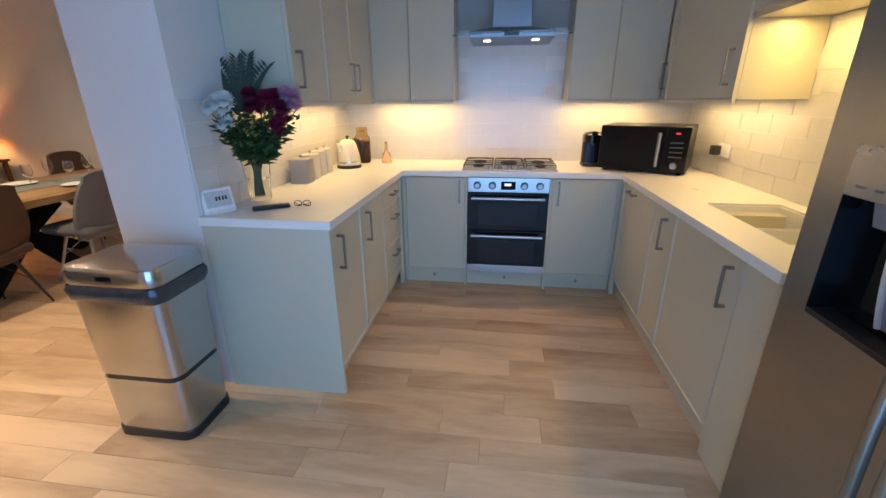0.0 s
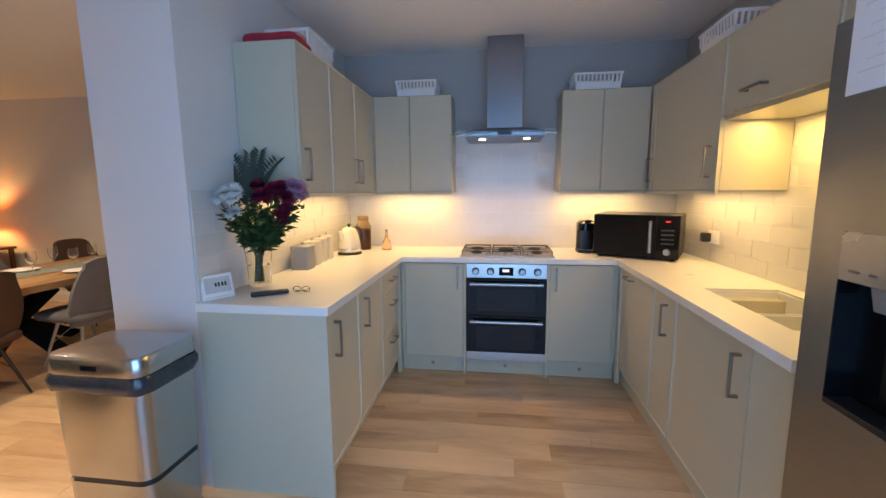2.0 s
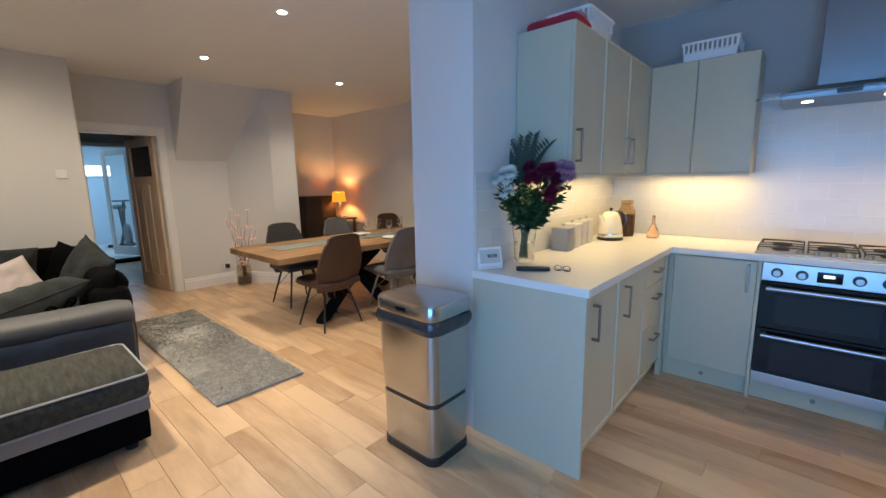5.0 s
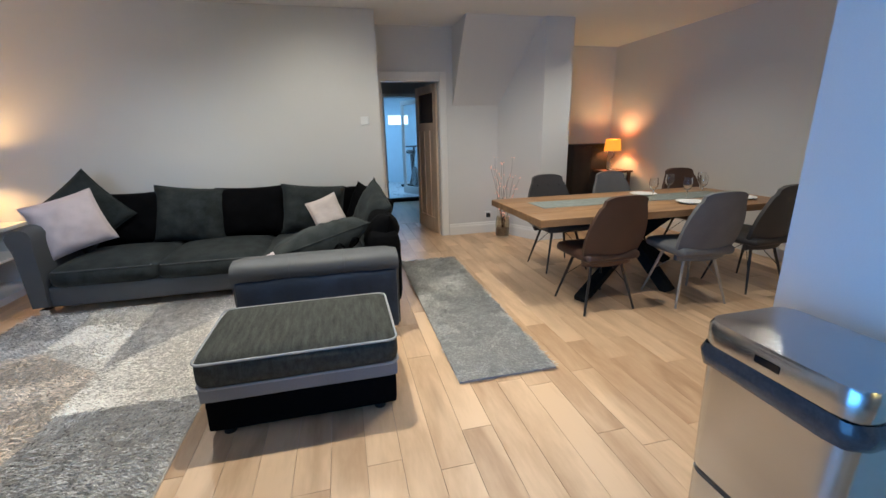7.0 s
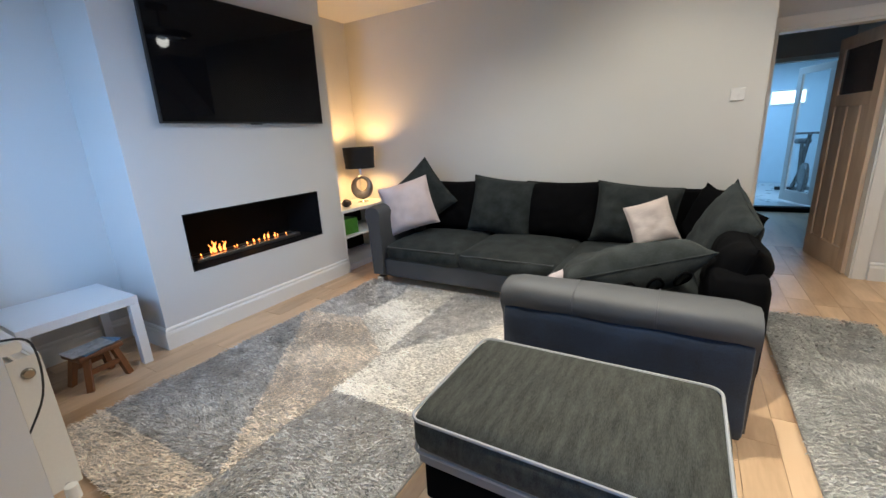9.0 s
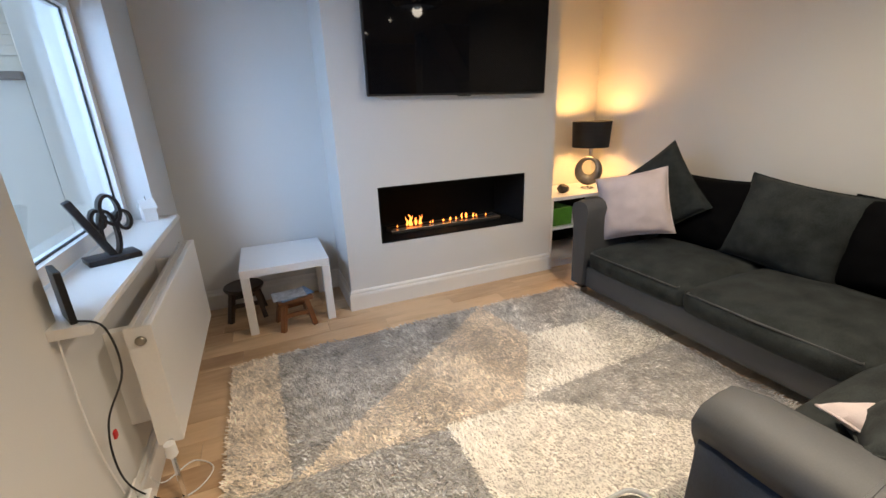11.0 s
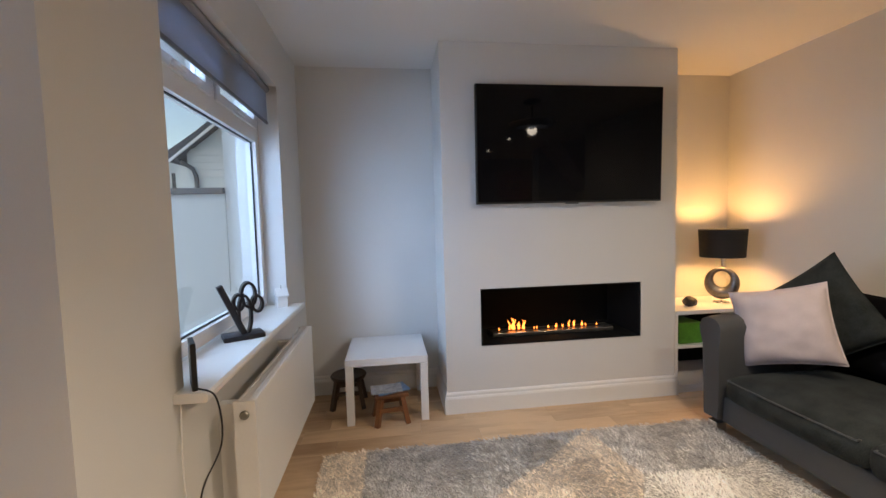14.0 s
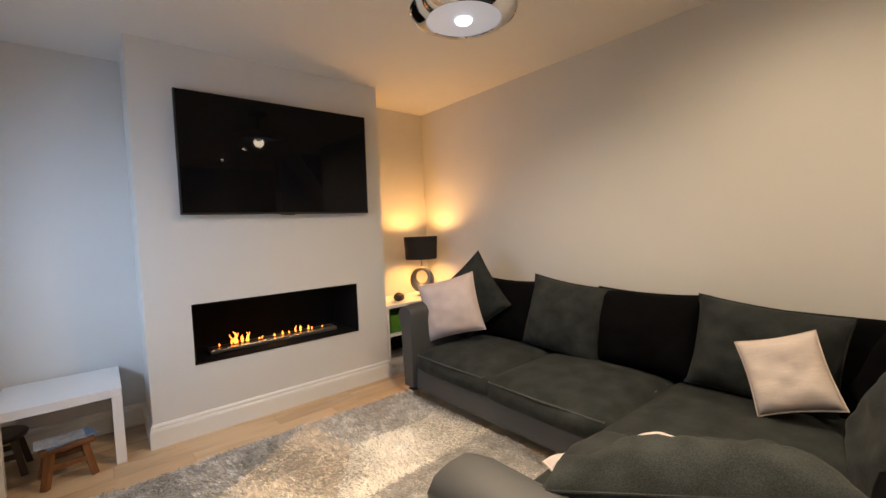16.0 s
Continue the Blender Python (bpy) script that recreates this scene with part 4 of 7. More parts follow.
# television
tv = thing("television", "large flat black television, switched off, on the wall", "television", pose(-3.78, -2.606, 1.46) @ pose(0, 0, 0, -1.2, 0, 0))
part("screen", box(-0.662, 0.662, 0.062, 0.066, 0.012, 0.785), mat("dark_screen", (0.003, 0.003, 0.004), 0.035, var=0.05, bump=0, rvar=0.01, spec=0.16), tv)
bz = box(-0.672, 0.672, 0.03, 0.0615, 0.0, 0.792, 0.004)
part("casing", bz, M["black"], tv)
part("wall_bracket", box(-0.2, 0.2, 0.0, 0.029, 0.2, 0.6), M["blackmatte"], tv)
part("stand_light", box(-0.05, 0.05, 0.060, 0.0645, -0.008, -0.001), M["black"], tv)

# fire
fire = thing("wall_fire", "long black recessed fire with a steel burner", "fireplace", pose(-3.74, -2.84, FZ0))
w = (FX1 - FX0) / 2 - 0.003
for nm, a in (("back_plate", (-w, w, -0.235, -0.225, 0.003, 0.404)), ("side_plate", (-w, -w + 0.008, -0.2245, 0.227, 0.003, 0.404)), ("side_plate", (w - 0.008, w, -0.2245, 0.227, 0.003, 0.404)),
              ("hearth_plate", (-w + 0.0085, w - 0.0085, -0.2245, 0.227, 0.003, 0.011)), ("top_plate", (-w + 0.0085, w - 0.0085, -0.2245, 0.227, 0.396, 0.404))):
    part(nm, box(*a), M["blackmatte"], fire, "matt black metal lining")
part("burner_tray", box(-0.48, 0.48, -0.07, 0.07, 0.012, 0.040, 0.004), M["steel_h"], fire, "long steel burner tray")
part("burner_slot", box(-0.46, 0.46, -0.02, 0.02, 0.0405, 0.044), M["iron"], fire)
fm = glow("flame", (1.0, 0.26, 0.05), 2.2)
rr = random.Random(4)
for cx, hmax, number in ((-0.36, 0.03, 1), (-0.27, 0.04, 2), (-0.17, 0.07, 3), (-0.07, 0.035, 2), (0.03, 0.03, 2), (0.14, 0.03, 2), (0.24, 0.08, 5), (0.31, 0.10, 4), (0.39, 0.04, 1)):
    for k in range(number):
        fx, hgt = cx + rr.uniform(-0.03, 0.03), hmax * rr.uniform(0.45, 1.0)
        w0, ph = rr.uniform(0.006, 0.011) * (0.6 + hgt * 6), rr.uniform(0, 6)
        pts = [(fx + 0.16 * hgt * math.sin(ph + j * 1.1) * j / 6, rr.uniform(-0.004, 0.004), 0.044 + hgt * j / 6) for j in range(7)]
        part("flame", tube(pts, [w0 * q for q in (0.6, 1.0, 0.9, 0.75, 0.5, 0.3, 0.06)], 8), fm, fire, "small orange gas flame", smooth=60)
lamp("fire_light", "POINT", pose(-3.74, -2.80, FZ0 + 0.10), 0.2, (1.0, 0.45, 0.12), soft=0.05)

# white low table with stools
lack = thing("side_table", "small square white lacquered table", "side table", pose(-2.472, -2.82, 0))
part("tabletop", box(-0.275, 0.275, -0.275, 0.275, 0.40, 0.45, 0.002), M["whitelac"], lack)
for a in (-1, 1):
    for c in (-1, 1):
        part("leg", box(a * 0.25 - 0.025, a * 0.25 + 0.025, c * 0.25 - 0.025, c * 0.25 + 0.025, 0, 0.3995, 0.002), M["whitelac"], lack)


def stool(label, m, h, r, material, round_top):
    t = thing("stool", label, "stool", m)
    if round_top:
        part("seat", lathe([(0, h), (r, h), (r + 0.008, h - 0.010), (r, h - 0.028), (0, h - 0.028)], 28), material, t, smooth=50)
    else:
        part("seat", box(-r, r, -r * 0.8, r * 0.8, h - 0.028, h, 0.008), material, t)
    s = r * 0.72
    for a in (-1, 1):
        for c in (-1, 1):
            part("leg", tube([(a * s * 1.25, c * s * 1.1, 0.0), (a * s * 0.85, c * s * 0.8, h - 0.028)], 0.022, 4, square=True), material, t)
    for c in (-1, 1):
        part("stretcher", box(-s * 1.05, s * 1.05, c * s * 0.95 - 0.009, c * s * 0.95 + 0.009, h * 0.42, h * 0.42 + 0.03, 0.003), material, t)
    return t


M["stoolwood"] = wood("chestnut_wood", (0.10, 0.035, 0.012), (0.30, 0.12, 0.045), 0.4, "z", 6, 0.2)
M["darkwood"] = wood("dark_stool_wood", (0.025, 0.014, 0.009), (0.07, 0.038, 0.022), 0.4, "z", 6, 0.2)
stool("small chestnut-brown wooden stool with crossed legs", pose(-2.487, -2.60, 0, 0, 0, 8), 0.21, 0.115, M["stoolwood"], False)
stool("small dark round wooden stool under the white table", pose(-2.18, -2.90, 0), 0.235, 0.125, M["darkwood"], True)
bk = thing("magazines", "a few magazines lying on the small stool", "magazine", pose(-2.487, -2.60, 0.211, 0, 0, 20))
part("magazine", box(-0.12, 0.10, -0.075, 0.075, 0.0, 0.006, 0.001), mat("blue_cover", (0.12, 0.22, 0.36), 0.35, var=0.5, scale=30), bk)
part("magazine", box(-0.08, 0.13, -0.07, 0.08, 0.0065, 0.012, 0.001), mat("grey_cover", (0.35, 0.36, 0.38), 0.35, var=0.6, scale=25), bk, m=pose(0, 0, 0, 0, 0, -14))

# side unit with lamp
su = thing("side_unit", "white open side unit in the alcove", "shelf unit", pose(-5.05, -2.86, 0))
for nm, a in (("top", (-0.41, 0.42, -0.25, 0.24, 0.60, 0.63)), ("side", (0.395, 0.42, -0.25, 0.24, 0.06, 0.599)), ("side", (-0.41, -0.385, -0.25, 0.24, 0.06, 0.599)), ("shelf", (-0.385, 0.395, -0.25, 0.235, 0.34, 0.36)), ("bottom", (-0.41, 0.42, -0.25, 0.24, 0.0, 0.0595))):
    part(nm, box(*a, 0.002), M["whitelac"], su)
part("back_panel", box(-0.385, 0.395, -0.249, -0.24, 0.06, 0.599), M["blackmatte"], su, "dark back panel")
solo("green_box", box(-0.10, 0.10, -0.12, 0.12, 0, 0.16, 0.004), mat("green_card", (0.07, 0.24, 0.03), 0.5, var=0.3, scale=20), "bright green box on the shelf", "box", pose(-4.80, -2.79, 0.361))
tl = thing("table_lamp", "table lamp with black drum shade and ring base, lit", "table lamp", pose(-5.19, -2.82, 0.631))
part("shade", lathe([(0.158, 0.375), (0.170, 0.60), (0.168, 0.60), (0.156, 0.375)], 40, close=True), mat("black_shade", (0.012, 0.012, 0.013), 0.8, fine=400, bump=0.2), tl, "black drum shade", smooth=40)
ring = bmesh.new()
n1, n2 = 40, 12
rv = []
for i in range(n1):
    a = 2 * math.pi * i / n1
    rad = 0.033 - 0.016 * math.sin(a)
    cx, cz, R = 0.0, 0.185, 0.088
    off = -0.008
    rv.append([ring.verts.new(((R + rad * math.cos(2 * math.pi * j / n2)) * math.cos(a), rad * 0.9 * math.sin(2 * math.pi * j / n2), cz + off + (R * 1.12 + rad * math.cos(2 * math.pi * j / n2)) * math.sin(a))) for j in range(n2)])
for i in range(n1):
    for j in range(n2):
        ring.faces.new((rv[i][j], rv[(i + 1) % n1][j], rv[(i + 1) % n1][(j + 1) % n2], rv[i][(j + 1) % n2]))
part("ring_body", ring, mat("hammered_pewter", (0.20, 0.19, 0.18), 0.35, 0.9, var=0.25, scale=25, fine=60, bump=0.3, depth=0.003), tl, "dark metal ring", smooth=60, m=pose(0, 0, 0, 0, 0, -42))
part("base", lathe([(0, 0.012), (0.055, 0.012), (0.062, 0.006), (0.062, 0.0), (0, 0)], 28), M["chrome"], tl, smooth=40)
part("stem", cyl(0.008, 0.012, 0.07, n=12), M["chrome"], tl)
part("upper_stem", cyl(0.010, 0.30, 0.46, n=12), M["chrome"], tl)
part("bulb", lathe([(0, 0.545), (0.020, 0.535), (0.027, 0.51), (0.018, 0.475), (0.012, 0.46)], 16), glow("warm_bulb", (1.0, 0.62, 0.28), 10), tl, smooth=60)
rock = bmesh.new()
bmesh.ops.create_icosphere(rock, subdivisions=2, radius=0.052)
for v in rock.verts:
    v.co *= 1 + 0.25 * noise.noise(v.co * 30)
    v.co.z = max(v.co.z * 0.85 + 0.038, 0)
solo("ornament", rock, mat("dark_facet_stone", (0.035, 0.03, 0.03), 0.5, var=0.3, scale=30), "small dark faceted stone ornament on the side unit", "ornament", pose(-4.86, -2.76, 0.631))


# ---- shag rugs: a backing and thousands of leaning tufts in blocks of colour ----
def inside(p, poly):
    hit, n = False, len(poly)
    for k in range(n):
        (x0, y0), (x1, y1) = poly[k], poly[(k + 1) % n]
        if (y0 > p[1]) != (y1 > p[1]) and p[0] < (x1 - x0) * (p[1] - y0) / (y1 - y0) + x0:
            hit = not hit
    return hit


def tufts(polys, step, height, seed, wild=0.018):
    """Two crossed blades for every tuft inside the outlines."""
    r = np.random.RandomState(seed)
    verts, faces = [], []
    for poly in polys:
        xs, ys = [p[0] for p in poly], [p[1] for p in poly]
        for x in np.arange(min(xs), max(xs), step):
            for y in np.arange(min(ys), max(ys), step):
                px, py = x + r.uniform(-0.5, 0.5) * step, y + r.uniform(-0.5, 0.5) * step
                if not inside((px, py), poly):
                    continue
                sw = noise.noise(Vector((px * 2.2, py * 2.2, seed))) * 3.0
                a = sw + r.uniform(-1.3, 1.3)
                low = height * r.uniform(0.45, 0.75)
                h = low + height * r.uniform(0.05, 0.42)
                ln = wild * r.uniform(0.7, 1.3)
                lx, ly = math.cos(a) * ln, math.sin(a) * ln
                w, tw = step * r.uniform(0.36, 0.55), r.uniform(-0.0025, 0.0025)
                ca, sa = math.cos(a + 1.57) * w, math.sin(a + 1.57) * w
                k = len(verts)
                verts += [(px - ca, py - sa, low - tw), (px + ca, py + sa, low + tw), (px + lx + ca * 0.5, py + ly + sa * 0.5, h), (px + lx - ca * 0.5, py + ly - sa * 0.5, h)]
                faces.append((k, k + 1, k + 2, k + 3))
    return verts, faces


def yarn(name, color, var=0.3):
    m = mat(name, color, 0.95, var=min(0.62, var * 1.9), scale=13, fine=160, bump=0.0, spec=0.1, sheen=0.15)
    n, l = m.node_tree.nodes, m.node_tree.links
    geo, hs = n.new("ShaderNodeNewGeometry"), next(x for x in n if x.bl_idname == "ShaderNodeHueSaturation")
    old = hs.inputs["Value"].links[0].from_socket
    mr, mu = n.new("ShaderNodeMapRange"), n.new("ShaderNodeMath")
    mr.inputs["To Min"].default_value, mr.inputs["To Max"].default_value = 1 - var, 1 + var
    l.new(geo.outputs["Random Per Island"], mr.inputs[0])
    mu.operation = "MULTIPLY"
    l.new(mr.outputs[0], mu.inputs[0])
    l.new(old, mu.inputs[1])
    l.new(mu.outputs[0], hs.inputs["Value"])
    return m


def pile(name, parent, polys, step, height, seed, material, label):
    v, f = tufts(polys, step, height, seed)
    me = bpy.data.meshes.new(name)
    me.from_pydata(v, [], f)
    me.materials.append(material)
    ob = new(name, me)
    ob.parent = parent
    return tagged(ob, label, kind="stuff")


Y_GREY, Y_LIGHT, Y_BEIGE, Y_CREAM = yarn("grey_yarn", (0.50, 0.485, 0.47), 0.42), yarn("silver_yarn", (0.64, 0.61, 0.58), 0.34), yarn("beige_yarn", (0.84, 0.73, 0.61), 0.24), yarn("cream_yarn", (0.98, 0.93, 0.85), 0.12)
rug = thing("shag_rug", "large shaggy rug in grey, beige and cream triangles", "rug", pose(0, 0, 0.0))
RX0, RX1, RY0, RY1 = -4.52, -2.11, -2.19, -0.53
part("backing", box(RX0, RX1, RY0, RY1, 0.0005, 0.012, 0.002), mat("rug_backing", (0.55, 0.51, 0.46), 0.95), rug)
LINE = -1.215
greys = [[(-2.35, RY0), (-2.36, LINE), (-3.71, RY0)], [(RX1, LINE), (-3.005, LINE), (-3.03, RY1), (RX1, RY1)]]
lights = [[(-3.71, RY0), (-3.775, -1.70), (-4.33, -1.70), (RX0, -1.80), (RX0, RY0)], [(-3.42, LINE), (RX0, LINE - 0.06), (RX0, RY1), (-4.35, RY1)]]
beiges = [[(RX1, RY0), (-2.35, RY0), (-2.36, LINE), (RX1, LINE)], [(-2.36, LINE), (-3.71, RY0), (-3.775, -1.70), (-3.42, LINE)]]
creams = [[(-3.775, -1.70), (-4.33, -1.70), (RX0, -1.80), (RX0, LINE - 0.06), (-3.42, LINE)], [(-3.005, LINE), (-3.42, LINE), (-4.35, RY1), (-3.03, RY1)]]
for nm, ps, mt, sd in (("grey_pile", greys, Y_GREY, 1), ("silver_pile", lights, Y_LIGHT, 2), ("beige_pile", beiges, Y_BEIGE, 3), ("cream_pile", creams, Y_CREAM, 4)):
    pile(nm, rug, ps, 0.0080, 0.031, sd, mt, nm.replace("_pile", "") + " shaggy pile")
run = thing("runner_rug", "narrow silver-grey shaggy runner rug", "rug", pose(0, 0, 0.0))
part("backing", box(-5.05, -2.765, 0.815, 1.40, 0.0005, 0.012, 0.002), mat("runner_backing", (0.40, 0.39, 0.37), 0.95), run)
pile("pile", run, [[(-5.06, 0.81), (-2.76, 0.81), (-2.76, 1.405), (-5.06, 1.405)]], 0.0078, 0.030, 7, yarn("silver_grey_yarn", (0.52, 0.51, 0.48), 0.24), "silver-grey shaggy pile")

# ---- dining area ----
M["tableoak"] = wood("rustic_oak", (0.17, 0.085, 0.035), (0.42, 0.245, 0.115), 0.42, "y", 7, 0.1)
M["brown"] = mat("brown_faux_leather", (0.066, 0.031, 0.019), 0.5, var=0.2, scale=8, fine=250, bump=0.15)
M["greyfab"] = mat("grey_faux_suede", (0.135, 0.135, 0.135), 0.75, var=0.2, scale=8, fine=250, bump=0.15)
M["darkfab"] = mat("dark_grey_faux_leather", (0.045, 0.042, 0.042), 0.55, var=0.2, scale=8, fine=250, bump=0.15)
TZ = 0.725
dt = thing("dining_table", "rustic oak dining table on crossed black metal legs", "dining table", pose(-3.96, 2.78, 0))
for k in range(4):
    a = -0.505 + 0.2525 * k
    part("board", box(a + 0.001, a + 0.2515, -1.16, 1.16, TZ - 0.055, TZ, 0.004), M["tableoak"], dt)
part("apron", box(-0.30, 0.30, -0.85, 0.85, TZ - 0.075, TZ - 0.0555), M["blackmatte"], dt)
for s, (fx, fy) in zip((1, -1, 1, -1), ((0.36, -0.72), (0.40, 0.10), (-0.36, 0.72), (-0.40, -0.10))):
    part("leg", tube([(fx, fy, 0.0), (-fx * 0.7, -fy * 0.75, TZ - 0.076)], 0.062, 4, square=True), M["blackmatte"], dt, "crossed black steel beam")


def dining_chair(label, m, fabric, leg, tufted=False):
    t = thing("dining_chair", label, "dining chair", m, "chairs round the dining table")
    part("seat", soft(-0.20, 0.25, -0.225, 0.225, 0.40, 0.475, 0.035, 0.012, 3, 7, 0.003), fabric, t, smooth=60)
    b = bmesh.new()
    nu, nv = 10, 12
    outer, inner = [], []
    for i in range(nv + 1):
        v = i / nv
        z = 0.36 + 0.54 * v
        hw = 0.20 + 0.045 * math.sin(math.pi * min(1, v * 1.15)) - 0.035 * v ** 3
        back = -0.17 - 0.11 * v - 0.05 * (1 - v) ** 2 * 0 + 0.03 * (1 - v) ** 3
        ro, ri = [], []
        for j in range(nu + 1):
            u = 2 * j / nu - 1
            lift = -0.03 * abs(u) ** 4 * (v > 0.9)
            x = back + 0.055 * u * u * (1 - 0.5 * v)
            ro.append(b.verts.new((x - 0.022, u * hw, z + lift)))
            ri.append(b.verts.new((x + 0.022 - 0.012 * abs(u) ** 3, u * hw * 0.985, z + lift)))
        outer.append(ro)
        inner.append(ri)
    for i in range(nv):
        for j in range(nu):
            b.faces.new((outer[i][j], outer[i][j + 1], outer[i + 1][j + 1], outer[i + 1][j]))
            b.faces.new((inner[i][j], inner[i + 1][j], inner[i + 1][j + 1], inner[i][j + 1]))
        for j in (0, nu):
            b.faces.new((outer[i][j], outer[i + 1][j], inner[i + 1][j], inner[i][j]))
    for i in (0, nv):
        for j in range(nu):
            b.faces.new((outer[i][j], inner[i][j], inner[i][j + 1], outer[i][j + 1]))
    part("backrest", b, fabric, t, smooth=50)
    if tufted:
        for yy in (-0.12, 0.0, 0.12):
            for zz in (0.70, 0.80):
                part("tuft_button", lathe([(0, 0.006), (0.010, 0.004), (0.012, 0)], 10), fabric, t, m=pose(-0.215, yy, zz, 0, 90, 0))
    for a, c in ((0.20, 0.20), (0.20, -0.20), (-0.15, 0.20), (-0.15, -0.20)):
        part("leg", tube([(a * 0.62, c * 0.60, 0.405), (a * 1.12 - (0.02 if a < 0 else 0), c * 1.08, 0.0)], [0.013, 0.008], 8), leg, t, "tapered metal leg")
    for c in (-1, 1):
        part("wire_brace", tube([(0.20 * 0.9, c * 0.17, 0.20), (0.0, c * 0.05, 0.385), (-0.15 * 0.9, c * 0.17, 0.20)], 0.0035, 6), leg, t)
    return t


M["leglight"] = mat("pale_metal_leg", (0.42, 0.40, 0.37), 0.4, 0.7)
M["legdark"] = mat("dark_metal_leg", (0.03, 0.028, 0.027), 0.45, 0.3)
dining_chair("brown leather-look dining chair with dark metal legs", pose(-3.53, 2.15, 0, 0, 0, 182), M["brown"], M["legdark"])
dining_chair("grey suede-look dining chair with pale metal legs", pose(-3.43, 2.90, 0, 0, 0, 176), M["greyfab"], M["leglight"])
dining_chair("dark charcoal dining chair with black metal legs", pose(-3.53, 3.62, 0, 0, 0, 184), M["darkfab"], M["legdark"])
dining_chair("dark grey dining chair with a buttoned back", pose(-4.50, 2.335, 0, 0, 0, 0), M["darkfab"], M["legdark"], True)
dining_chair("grey suede-look dining chair tucked under the table", pose(-4.50, 3.08, 0, 0, 0, 2), M["greyfab"], M["legdark"])
dining_chair("brown leather-look dining chair across the table", pose(-4.50, 3.94, 0, 0, 0, -3), M["brown"], M["legdark"])
solo("table_runner", box(-0.15, 0.15, -0.95, 0.95, 0, 0.003), mat("grey_green_runner", (0.19, 0.215, 0.20), 0.6, var=0.5, scale=18, fine=90, bump=0.2), "grey-green patterned table runner", "table runner", pose(-4.02, 2.80, TZ + 0.0005))


def wine_glass(m):
    t = thing("wine_glass", "clear stemmed wine glass on the dining table", "wine glass", m, "glasses on the table")
    part("bowl", lathe([(0, 0.088), (0.018, 0.095), (0.034, 0.12), (0.037, 0.15), (0.031, 0.195), (0.0295, 0.195), (0.0355, 0.15), (0.0325, 0.122), (0.016, 0.097), (0, 0.0905)], 20), M["glass"], t, smooth=60)
    part("stem", lathe([(0.0045, 0.006), (0.0038, 0.05), (0.006, 0.087), (0, 0.088)], 12), M["glass"], t, smooth=60)
    part("foot", lathe([(0, 0), (0.032, 0), (0.032, 0.002), (0.0045, 0.006), (0, 0.006)], 20), M["glass"], t, smooth=40)
    return t


wg = wine_glass(pose(-3.92, 2.92, TZ))
for x, yy in ((-3.80, 3.16), (-4.08, 3.22), (-3.90, 3.42), (-4.12, 3.62)):
    copy_thing(wg, pose(x, yy, TZ))
for x, yy in ((-3.68, 3.10), (-4.20, 3.05), (-3.72, 3.66)):
    solo("plate", lathe([(0, 0.006), (0.075, 0.006), (0.115, 0.018), (0.118, 0.017), (0.078, 0.002), (0, 0.0)], 32), M["white"], "white glazed plate on the dining table", "plate", pose(x, yy, TZ), group="plates on the table", smooth=40)

# vase of lit twigs
vz = thing("twig_vase", "glass vase of bare twigs with small fairy lights", "vase", pose(-5.80, 2.27, 0))
part("vessel", lathe([(0, 0), (0.075, 0), (0.088, 0.02), (0.092, 0.18), (0.078, 0.27), (0.074, 0.27), (0.087, 0.18), (0.083, 0.025), (0, 0.012)], 28), glassy("smoky_glass", (0.82, 0.76, 0.64), 0.05), vz, smooth=50)
part("filling", lathe([(0, 0.014), (0.078, 0.026), (0.084, 0.12), (0, 0.13)], 20), mat("pebbles", (0.24, 0.20, 0.15), 0.6, var=0.5, scale=60, bump=0.8, fine=50, depth=0.01), vz)
rt = random.Random(8)
bulb = glow("fairy_light", (1.0, 0.42, 0.26), 1.8)
bm_b = bmesh.new()
for k in range(9):
    a, sp = rt.uniform(0, 6.28), rt.uniform(0.05, 0.24)
    top = rt.uniform(0.72, 1.02)
    pts = [(0.02 * math.cos(a), 0.02 * math.sin(a), 0.03)]
    for j in range(1, 7):
        f = j / 6
        pts.append((sp * f ** 1.4 * math.cos(a) + rt.uniform(-0.015, 0.015), sp * f ** 1.4 * math.sin(a) + rt.uniform(-0.015, 0.015), 0.03 + top * f))
    part("twig", tube(pts, [0.005 * (1 - 0.12 * j) for j in range(7)], 6), mat("twig_bark", (0.045, 0.025, 0.016), 0.8), vz)
    for j in range(2, 7):
        for _ in range(2):
            p = Vector(pts[j]) + Vector((rt.uniform(-0.03, 0.03), rt.uniform(-0.03, 0.03), rt.uniform(-0.05, 0.02)))
            bmesh.ops.create_icosphere(bm_b, subdivisions=1, radius=0.0050, matrix=Matrix.Translation(p))
tagged(part("fairy_lights", bm_b, bulb, vz, "warm fairy light bulbs"), kind="stuff")

# recess: dark cabinet, small table, lamp
dc = thing("dark_cabinet", "tall dark stained cabinet in the dining recess", "cabinet", pose(-6.76, 4.02, 0))
M["espresso"] = wood("espresso_wood", (0.010, 0.007, 0.006), (0.030, 0.020, 0.016), 0.45, "z", 6, 0.1)
part("carcass", box(-0.17, 0.15, -0.30, 0.30, 0, 1.09, 0.003), M["espresso"], dc)
part("top", box(-0.18, 0.18, -0.32, 0.32, 1.091, 1.12, 0.004), M["espresso"], dc)
for a, c in ((-0.295, -0.003), (0.003, 0.295)):
    part("door", box(0.1505, 0.168, a, c, 0.06, 1.08, 0.003), M["espresso"], dc)
lt = thing("lamp_table", "small brown wooden lamp table", "side table", pose(-6.48, 4.30, 0))
